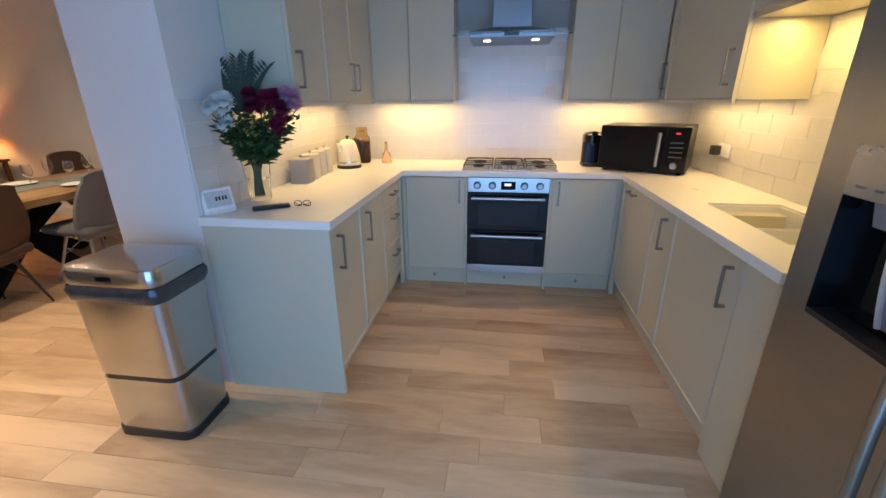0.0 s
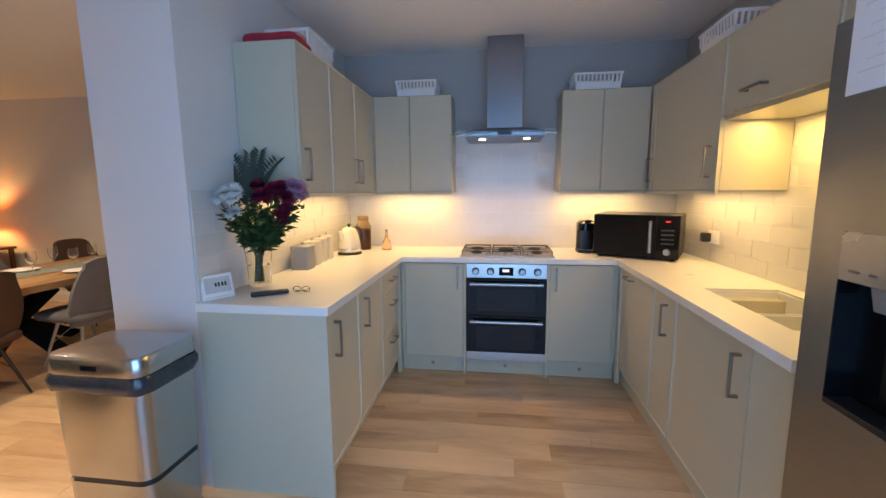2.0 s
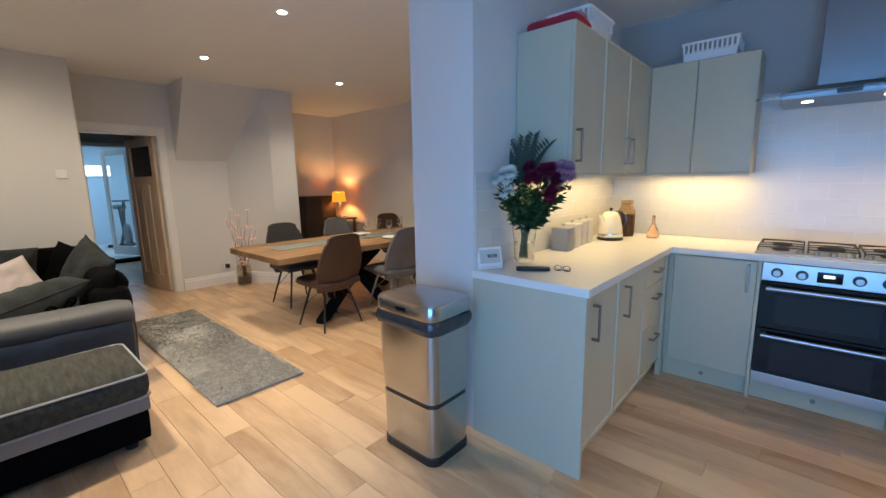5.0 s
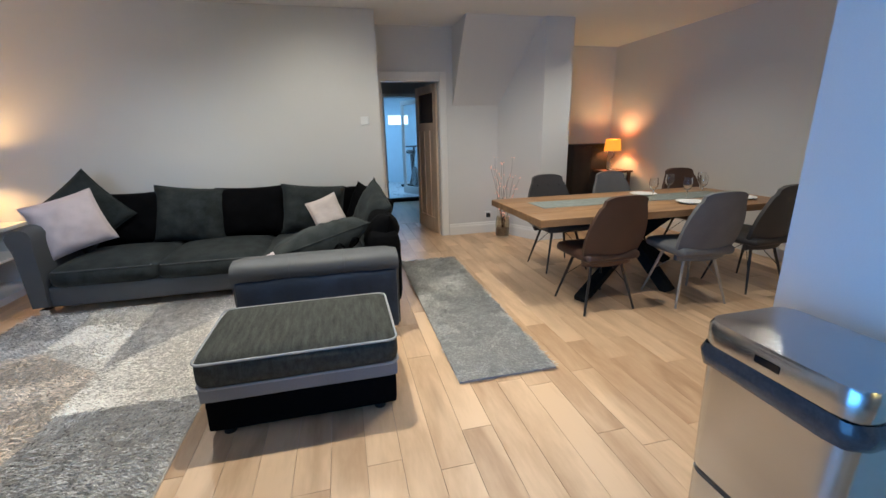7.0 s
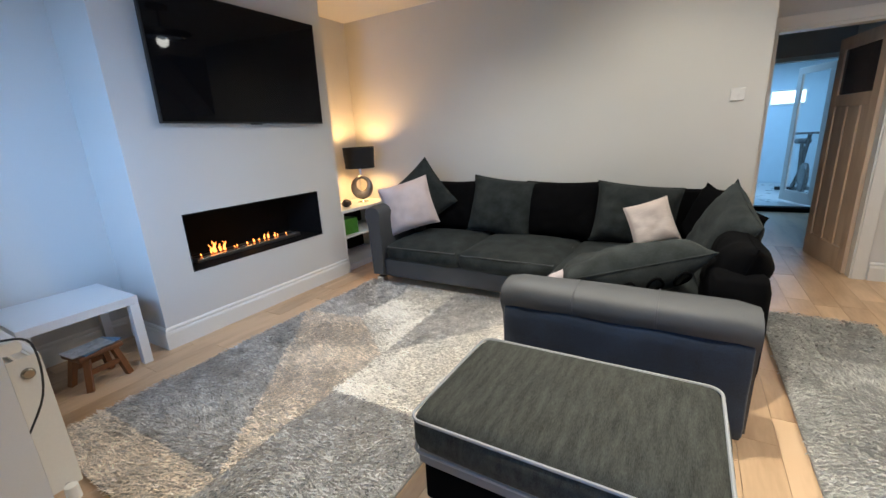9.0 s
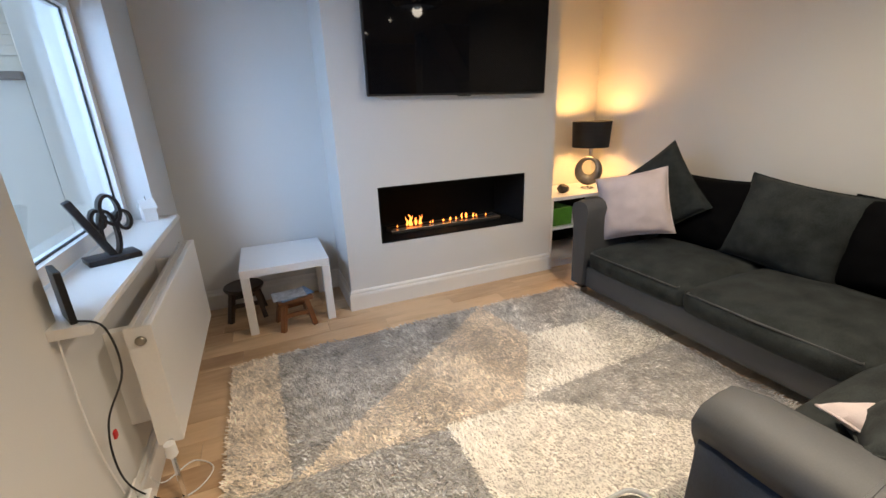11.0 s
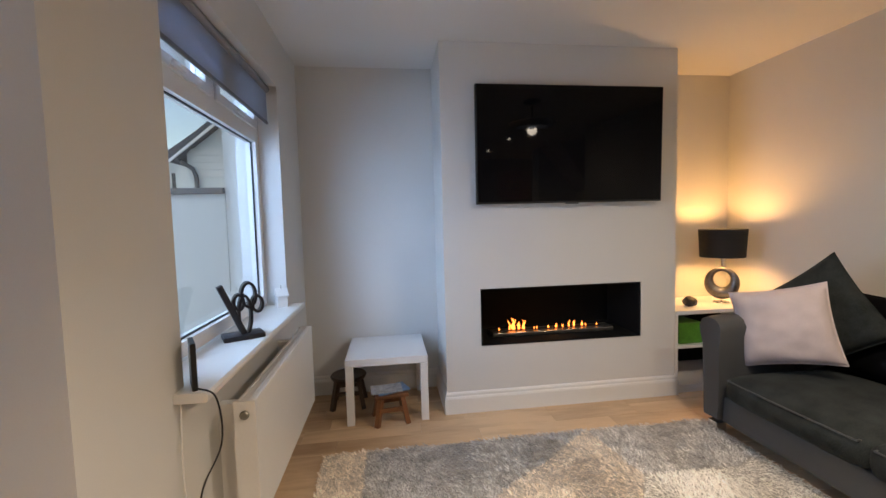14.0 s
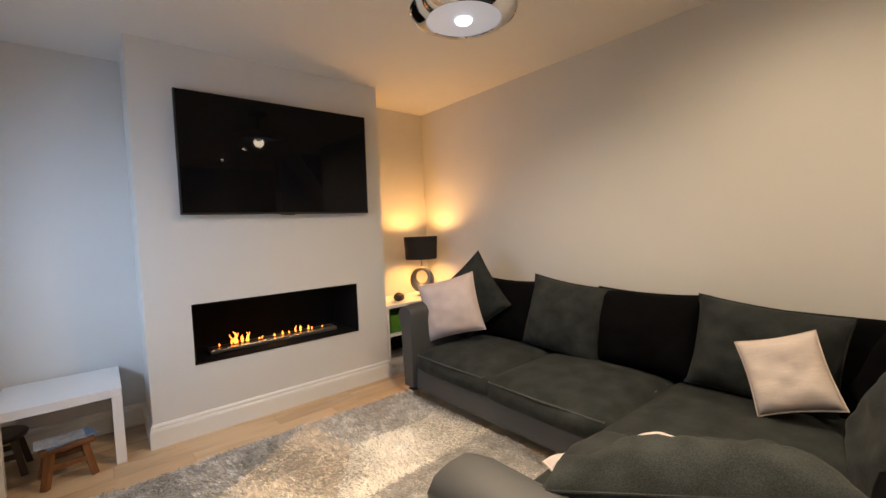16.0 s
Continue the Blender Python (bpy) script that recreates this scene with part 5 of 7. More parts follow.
M["mahog"] = wood("reddish_wood", (0.05, 0.018, 0.009), (0.16, 0.06, 0.028), 0.4, "x", 6, 0.1)
part("tabletop", box(-0.22, 0.24, -0.22, 0.22, 0.70, 0.73, 0.004), M["mahog"], lt)
for a in (-0.18, 0.20):
    for c in (-0.18, 0.18):
        part("leg", box(a - 0.02, a + 0.02, c - 0.02, c + 0.02, 0, 0.6995, 0.003), M["mahog"], lt)
dl = thing("table_lamp", "lit table lamp with an orange shade and twisted base", "table lamp", pose(-6.48, 4.31, 0.731))
ms = glow("orange_shade", (1.0, 0.34, 0.03), 0.62)
part("shade", lathe([(0.125, 0.285), (0.105, 0.455), (0.103, 0.455), (0.123, 0.285)], 36, close=True), ms, dl, "glowing orange fabric shade", smooth=40)
tw = [(0.022 * math.sin(k * 0.9) * math.sin(k / 12 * 3.14), 0.03 * math.cos(k * 0.7) * math.sin(k / 12 * 3.14), 0.012 + 0.30 * k / 12) for k in range(13)]
part("twisted_stem", tube(tw, 0.008, 8), M["chrome"], dl, smooth=50)
part("base", lathe([(0, 0.014), (0.06, 0.012), (0.065, 0.0), (0, 0)], 24), M["chrome"], dl, smooth=40)


def radiator(label, m, length, z0, z1, ribs=0):
    """A double panel radiator against a wall at y 0, facing -y, along x."""
    t = thing("radiator", label, "radiator", m)
    part("front_panel", box(0, length, -0.105, -0.085, z0, z1, 0.005), M["trim"], t)
    part("back_panel", box(0.01, length - 0.01, -0.045, -0.030, z0 + 0.01, z1 - 0.01, 0.004), M["trim"], t)
    part("side_cover", box(-0.002, 0.004, -0.104, -0.028, z0 + 0.005, z1 - 0.002), M["trim"], t)
    part("side_cover", box(length - 0.004, length + 0.002, -0.104, -0.028, z0 + 0.005, z1 - 0.002), M["trim"], t)
    g = bmesh.new()
    box(0.004, length - 0.004, -0.0845, -0.078, z1 - 0.006, z1 - 0.001, bm=g)
    box(0.004, length - 0.004, -0.052, -0.046, z1 - 0.006, z1 - 0.001, bm=g)
    k = 0.01
    while k < length - 0.01:
        box(k, k + 0.004, -0.078, -0.052, z1 - 0.006, z1 - 0.002, bm=g)
        k += 0.012
    part("top_grille", g, M["white"], t, "slotted top grille")
    part("convector", box(0.02, length - 0.02, -0.080, -0.050, z0 + 0.03, z1 - 0.03), M["white"], t)
    for q in range(ribs):
        x = 0.03 + (length - 0.06) * (q + 0.5) / ribs
        part("rib", box(x - 0.012, x + 0.012, -0.1085, -0.1045, z0 + 0.03, z1 - 0.03, 0.0015), M["trim"], t)
    part("bracket", box(0.10, 0.14, -0.03, 0.064, z0 + 0.05, z1 - 0.05), M["white"], t)
    part("bracket", box(length - 0.14, length - 0.10, -0.03, 0.064, z0 + 0.05, z1 - 0.05), M["white"], t)
    return t


radiator("white panel radiator on the dining wall", pose(-4.0, 4.505, 0), 1.2, 0.16, 0.72, 26)


# ---- window side ----
rad = radiator("white double panel radiator below the window", pose(-1.915, -1.345, 0, 0, 0, -90), 1.08, 0.25, 0.725)
part("end_cap", lathe([(0, 0.010), (0.012, 0.010), (0.016, 0.006), (0.017, 0)], 18), M["nickel"], rad, m=pose(-0.002, -0.066, 0.672, 0, -90, 0))
part("valve", lathe([(0, 0.06), (0.018, 0.058), (0.020, 0.01), (0.012, 0.0)], 18), M["white"], rad, m=pose(-0.03, -0.066, 0.215), smooth=40)
part("pipe", tube([(-0.03, -0.066, 0.225), (-0.03, -0.066, 0.0)], 0.008, 8), M["chrome"], rad)
part("pipe_elbow", tube([(-0.03, -0.066, 0.262), (0.02, -0.066, 0.265)], 0.009, 8), M["chrome"], rad)

WY0, WY1, WZL, WZH = WIN
win = thing("window_1", "white plastic window with two small top lights", "window", pose(-1.69, (WY0 + WY1) / 2, WZL), kind="structure")
hw = (WY1 - WY0) / 2 - 0.002
hh = WZH - WZL
fr_b = bmesh.new()
for a in ((-0.035, 0.035, -hw, -hw + 0.055, 0.025, hh), (-0.035, 0.035, hw - 0.055, hw, 0.025, hh), (-0.035, 0.035, -hw + 0.055, hw - 0.055, 0.025, 0.085), (-0.035, 0.035, -hw + 0.055, hw - 0.055, hh - 0.055, hh), (-0.035, 0.035, -hw + 0.055, hw - 0.055, 1.035, 1.115)):
    box(*a, bm=fr_b)
box(-0.034, 0.034, -0.035, 0.035, 1.115, hh - 0.055, bm=fr_b)
part("window_frame", fr_b, M["white"], win, "white plastic frame")
for y0, y1 in ((-hw + 0.056, -0.036), (0.036, hw - 0.056)):
    s = bmesh.new()
    for a in ((y0, y1, 1.116, 1.160), (y0, y1, hh - 0.095, hh - 0.056), (y0, y0 + 0.045, 1.16, hh - 0.095), (y1 - 0.045, y1, 1.16, hh - 0.095)):
        box(-0.046, 0.02, a[0], a[1], a[2], a[3], bm=s)
    sash = part("top_light", s, M["white"], win, "small opening top light")
    p = part("pane", box(-0.008, 0.002, y0 + 0.045, y1 - 0.045, 1.16, hh - 0.095), M["pane"], sash)
    p.visible_shadow = False
    mid = (y0 + y1) / 2
    part("window_handle", box(-0.062, -0.046, mid - 0.05, mid + 0.05, 1.128, 1.146, 0.004), M["white"], sash)
gk = bmesh.new()
for a in ((-hw + 0.055, -hw + 0.061, 0.085, 1.035), (hw - 0.061, hw - 0.055, 0.085, 1.035)):
    box(-0.012, 0.004, a[0], a[1], a[2], a[3], bm=gk)
for a in ((0.085, 0.091), (1.029, 1.035)):
    box(-0.012, 0.004, -hw + 0.061, hw - 0.061, a[0], a[1], bm=gk)
part("gasket", gk, M["black"], win, "black rubber seal")
p = part("pane", box(-0.008, 0.002, -hw + 0.061, hw - 0.061, 0.091, 1.029), M["pane"], win)
p.visible_shadow = False
sill = prism([(-1.945, 0.812), (-1.95, 0.820), (-1.95, 0.834), (-1.944, 0.842), (-1.726, 0.842), (-1.726, 0.832), (-1.85, 0.832), (-1.85, 0.812)], -2.60, -1.14, "y")
solo("window_sill", sill, M["trim"], "white painted window board with a rounded nose", "window sill", kind="structure")
BLIND = mat("grey_blind", (0.40, 0.42, 0.46), 0.85, fine=400, bump=0.1)
bn_, bl_ = BLIND.node_tree.nodes, BLIND.node_tree.links
trans, mixs = bn_.new("ShaderNodeBsdfTranslucent"), bn_.new("ShaderNodeMixShader")
trans.inputs[0].default_value, mixs.inputs[0].default_value = (0.36, 0.40, 0.47, 1), 0.45
bl_.new(bn_["Principled BSDF"].outputs[0], mixs.inputs[1])
bl_.new(trans.outputs[0], mixs.inputs[2])
bl_.new(mixs.outputs[0], bn_["Material Output"].inputs[0])
bl = thing("roller_blind", "grey roller blind drawn part way down", "blind", pose(-1.79, (WY0 + WY1) / 2, 1.98))
part("fabric", box(-0.001, 0.001, -hw + 0.02, hw - 0.02, 0.018, 0.235), BLIND, bl)
part("bottom_bar", box(-0.006, 0.006, -hw + 0.02, hw - 0.02, 0.0, 0.0175, 0.003), mat("bar_grey", (0.16, 0.17, 0.19), 0.5), bl)
part("roller", tube([(0.0, -hw + 0.015, 0.215), (0.0, hw - 0.015, 0.215)], 0.022, 16), mat("blind_tube", (0.26, 0.26, 0.28), 0.7), bl, smooth=40)

# things on the window board
sc = thing("sculpture", "dark metal ribbon sculpture on a square plinth", "sculpture", pose(-1.84, -1.78, 0.8425, 0, 0, 118))
M["bronze"] = mat("dark_bronze", (0.035, 0.032, 0.034), 0.42, 0.5, var=0.3, scale=20, bump=0.15)
st = box(-0.055, 0.055, -0.085, 0.085, 0.0, 0.022, 0.003)
bar = box(-0.024, 0.024, -0.013, 0.013, 0.0, 0.245, 0.003)
bmesh.ops.transform(bar, matrix=pose(0, 0.005, 0.018, 22, 0, 0), verts=bar.verts[:])
merge(st, bar)
for cy, cz, ry_, rz_, wd in ((0.030, 0.195, 0.030, 0.055, 0.024), (0.066, 0.150, 0.022, 0.036, 0.020), (0.012, 0.105, 0.026, 0.088, 0.022), (-0.012, 0.165, 0.020, 0.034, 0.020)):
    ringv = []
    for k in range(26):
        a = 2 * math.pi * k / 26
        ringv.append([(x, cy + (ry_ + o) * math.cos(a), cz + (rz_ + o) * math.sin(a)) for x, o in ((-wd, 0.006), (wd, 0.006), (wd, -0.006), (-wd, -0.006))])
    vb = [[st.verts.new(q) for q in rg] for rg in ringv]
    for k in range(26):
        for j in range(4):
            st.faces.new((vb[k][j], vb[(k + 1) % 26][j], vb[(k + 1) % 26][(j + 1) % 4], vb[k][(j + 1) % 4]))
part("figure", st, M["bronze"], sc, smooth=35)
bh = thing("bird_house", "small white wooden bird house with a grey heart", "ornament", pose(-1.83, -2.50, 0.8425, 0, 0, 25))
part("house", prism([(-0.035, 0), (0.035, 0), (0.035, 0.075), (0, 0.105), (-0.035, 0.075)], -0.03, 0.03, "x"), M["trim"], bh)
part("roof", prism([(-0.05, 0.066), (0, 0.108), (0.05, 0.066), (0.05, 0.074), (0, 0.117), (-0.05, 0.074)], -0.036, 0.036, "x"), M["trim"], bh)
hp = []
for k in range(24):
    a = 2 * math.pi * k / 24
    hp.append((0.0011 * 16 * math.sin(a) ** 3, 0.046 + 0.0011 * (13 * math.cos(a) - 5 * math.cos(2 * a) - 2 * math.cos(3 * a) - math.cos(4 * a))))
part("heart", prism(hp, -0.0325, -0.0305, "x"), mat("grey_heart", (0.18, 0.18, 0.19), 0.7), bh)
part("hanger", tube([(0, -0.006, 0.112), (0, -0.008, 0.128), (0, 0.0, 0.134), (0, 0.008, 0.128), (0, 0.006, 0.112)], 0.0015, 6), M["nickel"], bh)
rtb = thing("router", "slim black upright router on the window board", "router", pose(-1.885, -1.20, 0.8425, 0, 0, -62))
part("casing", box(-0.05, 0.05, -0.008, 0.008, 0.0, 0.15, 0.003), M["black"], rtb)
cab = [(-1.915, -1.16, 0.85), (-1.97, -1.15, 0.82), (-1.965, -1.18, 0.66), (-1.89, -1.20, 0.50), (-1.875, -1.19, 0.36), (-1.88, -1.22, 0.22), (-1.93, -1.26, 0.10), (-1.97, -1.30, 0.03), (-1.96, -1.22, 0.008), (-1.90, -1.16, 0.03), (-1.90, -1.15, 0.10)]
def smooth_line(p, n=6):
    out = []
    p = [Vector(q) for q in p]
    for k in range(len(p) - 1):
        a, b_, c, d = p[max(k - 1, 0)], p[k], p[k + 1], p[min(k + 2, len(p) - 1)]
        for j in range(n):
            t = j / n
            out.append(0.5 * ((2 * b_) + (c - a) * t + (2 * a - 5 * b_ + 4 * c - d) * t * t + (3 * b_ - a - 3 * c + d) * t ** 3))
    return out + [p[-1]]
cb2 = thing("power_cable", "black power cable hanging from the window board", "cable", pose(0, 0, 0))
part("lead", tube(smooth_line(cab), 0.003, 6), M["black"], cb2, smooth=60)
part("tag", box(-1.896, -1.888, -1.215, -1.195, 0.43, 0.455, 0.002), mat("red_tag", (0.6, 0.03, 0.03), 0.5), cb2, "small red tag")
solo("white_cable", tube(smooth_line([(-1.885, -1.27, 0.09), (-1.93, -1.31, 0.02), (-2.02, -1.36, 0.006), (-2.06, -1.45, 0.006), (-1.98, -1.52, 0.006), (-1.90, -1.42, 0.03), (-1.885, -1.36, 0.12)]), 0.003, 6), M["white"], "thin white cable looped on the floor", "cable", smooth=60)
solo("white_cable", tube(smooth_line([(-1.862, -1.16, 0.81), (-1.866, -1.14, 0.6), (-1.864, -1.16, 0.4), (-1.866, -1.20, 0.22)]), 0.0025, 6), M["white"], "thin white cable down the wall", "cable", smooth=60)


def socket(label, m, wide=0.147):
    t = thing("socket", label, "socket", m)
    part("plate", box(-wide / 2, wide / 2, -0.009, 0.0, -0.043, 0.043, 0.003), M["white"], t)
    for k in range(2 if wide > 0.1 else 1):
        x = (-0.036 + 0.072 * k) if wide > 0.1 else 0
        part("switch", box(x - 0.007, x + 0.007, -0.0125, -0.0092, 0.012, 0.032, 0.001), M["white"], t)
        for dx, dz in ((0, -0.002), (-0.011, -0.020), (0.011, -0.020)):
            part("pin_slot", box(x + dx - 0.003, x + dx + 0.003, -0.0096, -0.0091, dz - 0.002, dz + 0.002), M["black"], t)
    return t


so = socket("white double wall socket at the skirting", pose(-1.8705, -1.20, 0.165, 0, 0, -90))
solo("power_adaptor", box(-0.03, 0.03, -0.03, 0.0, -0.04, 0.03, 0.005), M["black"], "black power adaptor in the socket", "adaptor", pose(-1.8815, -1.155, 0.16, 0, 0, -90))
solo("plug", box(-0.022, 0.022, -0.035, 0.0, -0.03, 0.02, 0.004), M["white"], "white plug in the socket", "plug", pose(-1.8815, -1.24, 0.14, 0, 0, -90))
ls = thing("light_switch", "white plastic light switch on the sofa wall", "light switch", pose(-5.4995, 0.565, 1.48, 0, 0, 90))
part("plate", box(-0.043, 0.043, -0.008, 0.0, -0.043, 0.043, 0.003), M["white"], ls)
part("rocker", box(-0.008, 0.008, -0.012, -0.0082, -0.014, 0.014, 0.001), M["white"], ls)
so2 = socket("white socket with a black plug by the vase", pose(-6.0995, 2.17, 0.25, 0, 0, 90), 0.086)
solo("plug", box(-0.025, 0.025, -0.04, 0.0, -0.03, 0.03, 0.005), M["black"], "black plug in the wall socket", "plug", pose(-6.089, 2.17, 0.245, 0, 0, 90))

# ceiling lights
for k, (sx, sy) in enumerate(SPOTS + [(-0.62, 2.56), (0.50, 2.54)]):
    t = thing("downlight", "small recessed ceiling downlight, switched on" if k < len(SPOTS) else "small recessed ceiling downlight, switched off", "downlight", pose(sx, sy, CEIL), "ceiling downlights")
    part("bezel", lathe([(0.030, -0.004), (0.043, -0.006), (0.047, 0.0), (0.030, 0.0)], 28, close=True), M["nickel"] if k >= len(SPOTS) else M["white"], t, smooth=40)
    part("lens", lathe([(0, -0.013), (0.016, -0.012), (0.026, -0.008), (0.030, -0.001), (0, -0.001)], 24), glow("lit_lens", (1.0, 0.95, 0.85), 22) if k < len(SPOTS) else M["glass"], t)
pd = thing("ceiling_light", "round glass and chrome ceiling light", "ceiling light", pose(-4.075, -0.91, CEIL - 0.0005) @ Matrix.Diagonal((1, 1, 1.08, 1)))
part("mount", cyl(0.09, -0.03, -0.0005, n=32, bev=0.004), M["chrome"], pd, smooth=40)
part("rod", cyl(0.010, -0.17, -0.03, n=12), M["chrome"], pd)
part("bowl", lathe([(0.176, -0.262), (0.215, -0.250), (0.246, -0.225), (0.243, -0.222), (0.213, -0.245), (0.174, -0.256)], 56, close=True), M["chrome"], pd, "wide polished chrome rim", smooth=50)
part("diffuser", lathe([(0, -0.258), (0.10, -0.257), (0.176, -0.252), (0.176, -0.248), (0, -0.252)], 44), glow("frosted_diffuser", (0.62, 0.74, 1.0), 0.12), pd, "frosted glass diffuser", smooth=50)
part("rim_ring", lathe([(0.246, -0.214), (0.253, -0.222), (0.246, -0.230), (0.239, -0.222)], 48, close=True), M["chrome"], pd, "chrome ring", smooth=50)
part("bulb", lathe([(0, -0.276), (0.022, -0.274), (0.036, -0.266), (0.040, -0.259), (0, -0.2585)], 20), glow("lit_bulb", (0.85, 0.93, 1.0), 3.0), pd, "glowing bulb end", smooth=50)

# ---- doorway, hall and the glazed room beyond ----
dw = thing("door_frame", "white painted door frame and architrave", "door frame", pose(-6.10, 1.175, 0), kind="structure")
y0, y1, zt = DOOR[0] - 1.175, DOOR[1] - 1.175, DOOR[3]
part("jamb", box(-0.12, 0.0, y1 - 0.025, y1 - 0.0005, 0, zt - 0.001), M["trim"], dw)
part("jamb", box(-0.12, 0.0, y0 + 0.0005, y0 + 0.025, 0, zt - 0.001), M["trim"], dw)
part("head", box(-0.12, 0.0, y0 + 0.025, y1 - 0.025, zt - 0.026, zt - 0.001), M["trim"], dw)
part("architrave", box(0.0005, 0.018, y1 - 0.015, y1 + 0.065, 0, zt + 0.08, 0.004), M["trim"], dw)
part("architrave", box(0.0005, 0.018, y0 - 0.05, y1 - 0.0155, zt - 0.005, zt + 0.08, 0.004), M["trim"], dw)
M["pine"] = wood("pale_pine", (0.56, 0.41, 0.29), (0.76, 0.61, 0.46), 0.5, "z", 5, 0.1)
dr = thing("door_1", "pale pine panelled door with a dark glazed top, open", "door", pose(-6.20, 1.515, 0.008) @ pose(0, 0, 0, 0, 0, 190), kind="structure")
DW, DH = 0.72, 1.93
for nm, a in (("stile", (0, 0.095, 0, DH)), ("stile", (DW - 0.095, DW, 0, DH)), ("rail", (0.095, DW - 0.095, 0, 0.20)), ("rail", (0.095, DW - 0.095, 1.36, 1.46)), ("rail", (0.095, DW - 0.095, DH - 0.10, DH)), ("muntin", (0.225, 0.295, 0.20, 1.36)), ("muntin", (0.425, 0.495, 0.20, 1.36))):
    part(nm, box(a[0] + 0.0003, a[1] - 0.0003, -0.02, 0.02, a[2] + 0.0003, a[3] - 0.0003, 0.002), M["pine"], dr)
for a, c in ((0.095, 0.225), (0.295, 0.425), (0.495, 0.625)):
    part("panel", box(a, c, -0.007, 0.007, 0.20, 1.36), M["pine"], dr)
part("glass_panel", box(0.095, DW - 0.095, -0.004, 0.004, 1.46, DH - 0.10), mat("dark_obscured_glass", (0.06, 0.045, 0.04), 0.15, bump=0.2, fine=80), dr, "dark obscured glass")
part("door_handle", tube([(DW - 0.05, -0.02, 0.95), (DW - 0.05, -0.06, 0.95), (DW - 0.15, -0.065, 0.95)], 0.009, 8), M["nickel"], dr)
# hall walls reuse the kitchen's grey; the hall's dimness is put into the colour
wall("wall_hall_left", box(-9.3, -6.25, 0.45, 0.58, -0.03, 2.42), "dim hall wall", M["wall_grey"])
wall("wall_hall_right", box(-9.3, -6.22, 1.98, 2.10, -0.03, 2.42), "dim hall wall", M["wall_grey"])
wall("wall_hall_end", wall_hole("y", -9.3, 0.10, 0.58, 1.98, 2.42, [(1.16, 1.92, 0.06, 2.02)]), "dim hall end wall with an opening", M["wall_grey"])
solo("hall_ceiling", box(-9.3, -6.22, 0.45, 2.10, 2.42, 2.5), M["ceil"], "dim hall ceiling", "ceiling", kind="structure")
solo("hall_floor", box(-9.3, -7.051, 0.45, 2.10, -0.09, 0.0), M["oak"], "pale oak hall floor", "floor", kind="structure")
ef = thing("hall_door_frame", "white frame round the glazed room opening", "door frame", pose(-9.2, 1.54, 0), kind="structure")
for nm, a in (("jamb", (0.0005, 0.02, -0.43, -0.37, 0.0, 2.08)), ("jamb", (0.0005, 0.02, 0.37, 0.43, 0.0, 2.08)), ("head", (0.0005, 0.02, -0.37, 0.37, 2.02, 2.08)), ("threshold", (-0.11, 0.03, -0.37, 0.37, 0.0, 0.065))):
    part(nm, box(*a, 0.003), M["trim"] if nm != "threshold" else M["blackmatte"], ef)
# the blue of the daylight is mixed into this end wall's colour
wall("wall_porch_back", box(-12.6, -12.5, -0.6, 3.2, -0.03, 2.42), "pale blue-lit end wall of the glazed room", mat("blue_lit_wall", (0.62, 0.72, 0.78), 0.8, var=0.04))
wall("wall_porch_left", box(-12.5, -9.31, -0.7, -0.6, -0.03, 2.42), "pale side wall of the glazed room")
wall("wall_porch_right", box(-12.5, -9.31, 3.2, 3.3, -0.03, 2.42), "pale side wall of the glazed room")
solo("porch_floor", box(-12.5, -9.301, -0.6, 3.2, -0.09, 0.03), mat("pale_vinyl", (0.45, 0.45, 0.44), 0.3), "pale floor of the glazed room", "floor", kind="structure")
solo("porch_ceiling", box(-12.6, -9.31, -0.7, 3.3, 2.42, 2.5), M["ceil"], "white ceiling of the glazed room", "ceiling", kind="structure")
pw = thing("window_2", "small bright high window in the glazed room", "window", pose(-12.498, 1.88, 1.55), kind="structure")
part("window_frame", box(0.0, 0.02, -0.30, 0.30, 0, 0.30, 0.004), M["white"], pw)
part("pane", box(0.021, 0.024, -0.26, 0.26, 0.04, 0.26), glow("bright_pane", (0.75, 0.9, 1.0), 1.5), pw)
sh = thing("shelf_tower", "tall white open shelf tower with small things", "shelf unit", pose(-11.6, 2.62, 0.03))
for a in ((-0.15, 0.15, -0.32, -0.30, 0, 1.9), (-0.15, 0.15, 0.30, 0.32, 0, 1.9)):
    part("side", box(*a), M["white"], sh)
for k in range(6):
    part("shelf", box(-0.15, 0.15, -0.30, 0.30, 0.02 + 0.37 * k, 0.04 + 0.37 * k), M["white"], sh)
rb = random.Random(3)
for k in range(9):
    z = 0.03 + 0.0405 + 0.37 * (k % 5)
    solo("storage_box", box(-0.1, 0.1, -0.07, 0.07, 0, rb.uniform(0.12, 0.26), 0.005), mat("box_colour", (rb.uniform(0.03, 0.5), rb.uniform(0.05, 0.4), rb.uniform(0.08, 0.5)), 0.5), "small storage box on the shelf tower", "box", pose(-11.6, 2.46 + 0.18 * (k // 5) + rb.uniform(0, 0.03), z), group="boxes on the tower")
eb = thing("exercise_bike", "black exercise bike in the glazed room", "exercise bike", pose(-11.0, 1.98, 0.03))
part("frame", tube([(-0.4, 0, 0.05), (0.0, 0, 0.35), (0.35, 0, 0.05)], 0.035, 8), M["black"], eb)
part("frame", tube([(0.0, 0, 0.35), (-0.15, 0, 0.85)], 0.03, 8), M["black"], eb)
part("frame", tube([(0.0, 0, 0.35), (0.3, 0, 1.0)], 0.03, 8), M["black"], eb)
part("saddle", soft(-0.28, -0.02, -0.1, 0.1, 0.84, 0.92, 0.03, 0.01, 2, 4), M["black"], eb, smooth=60)
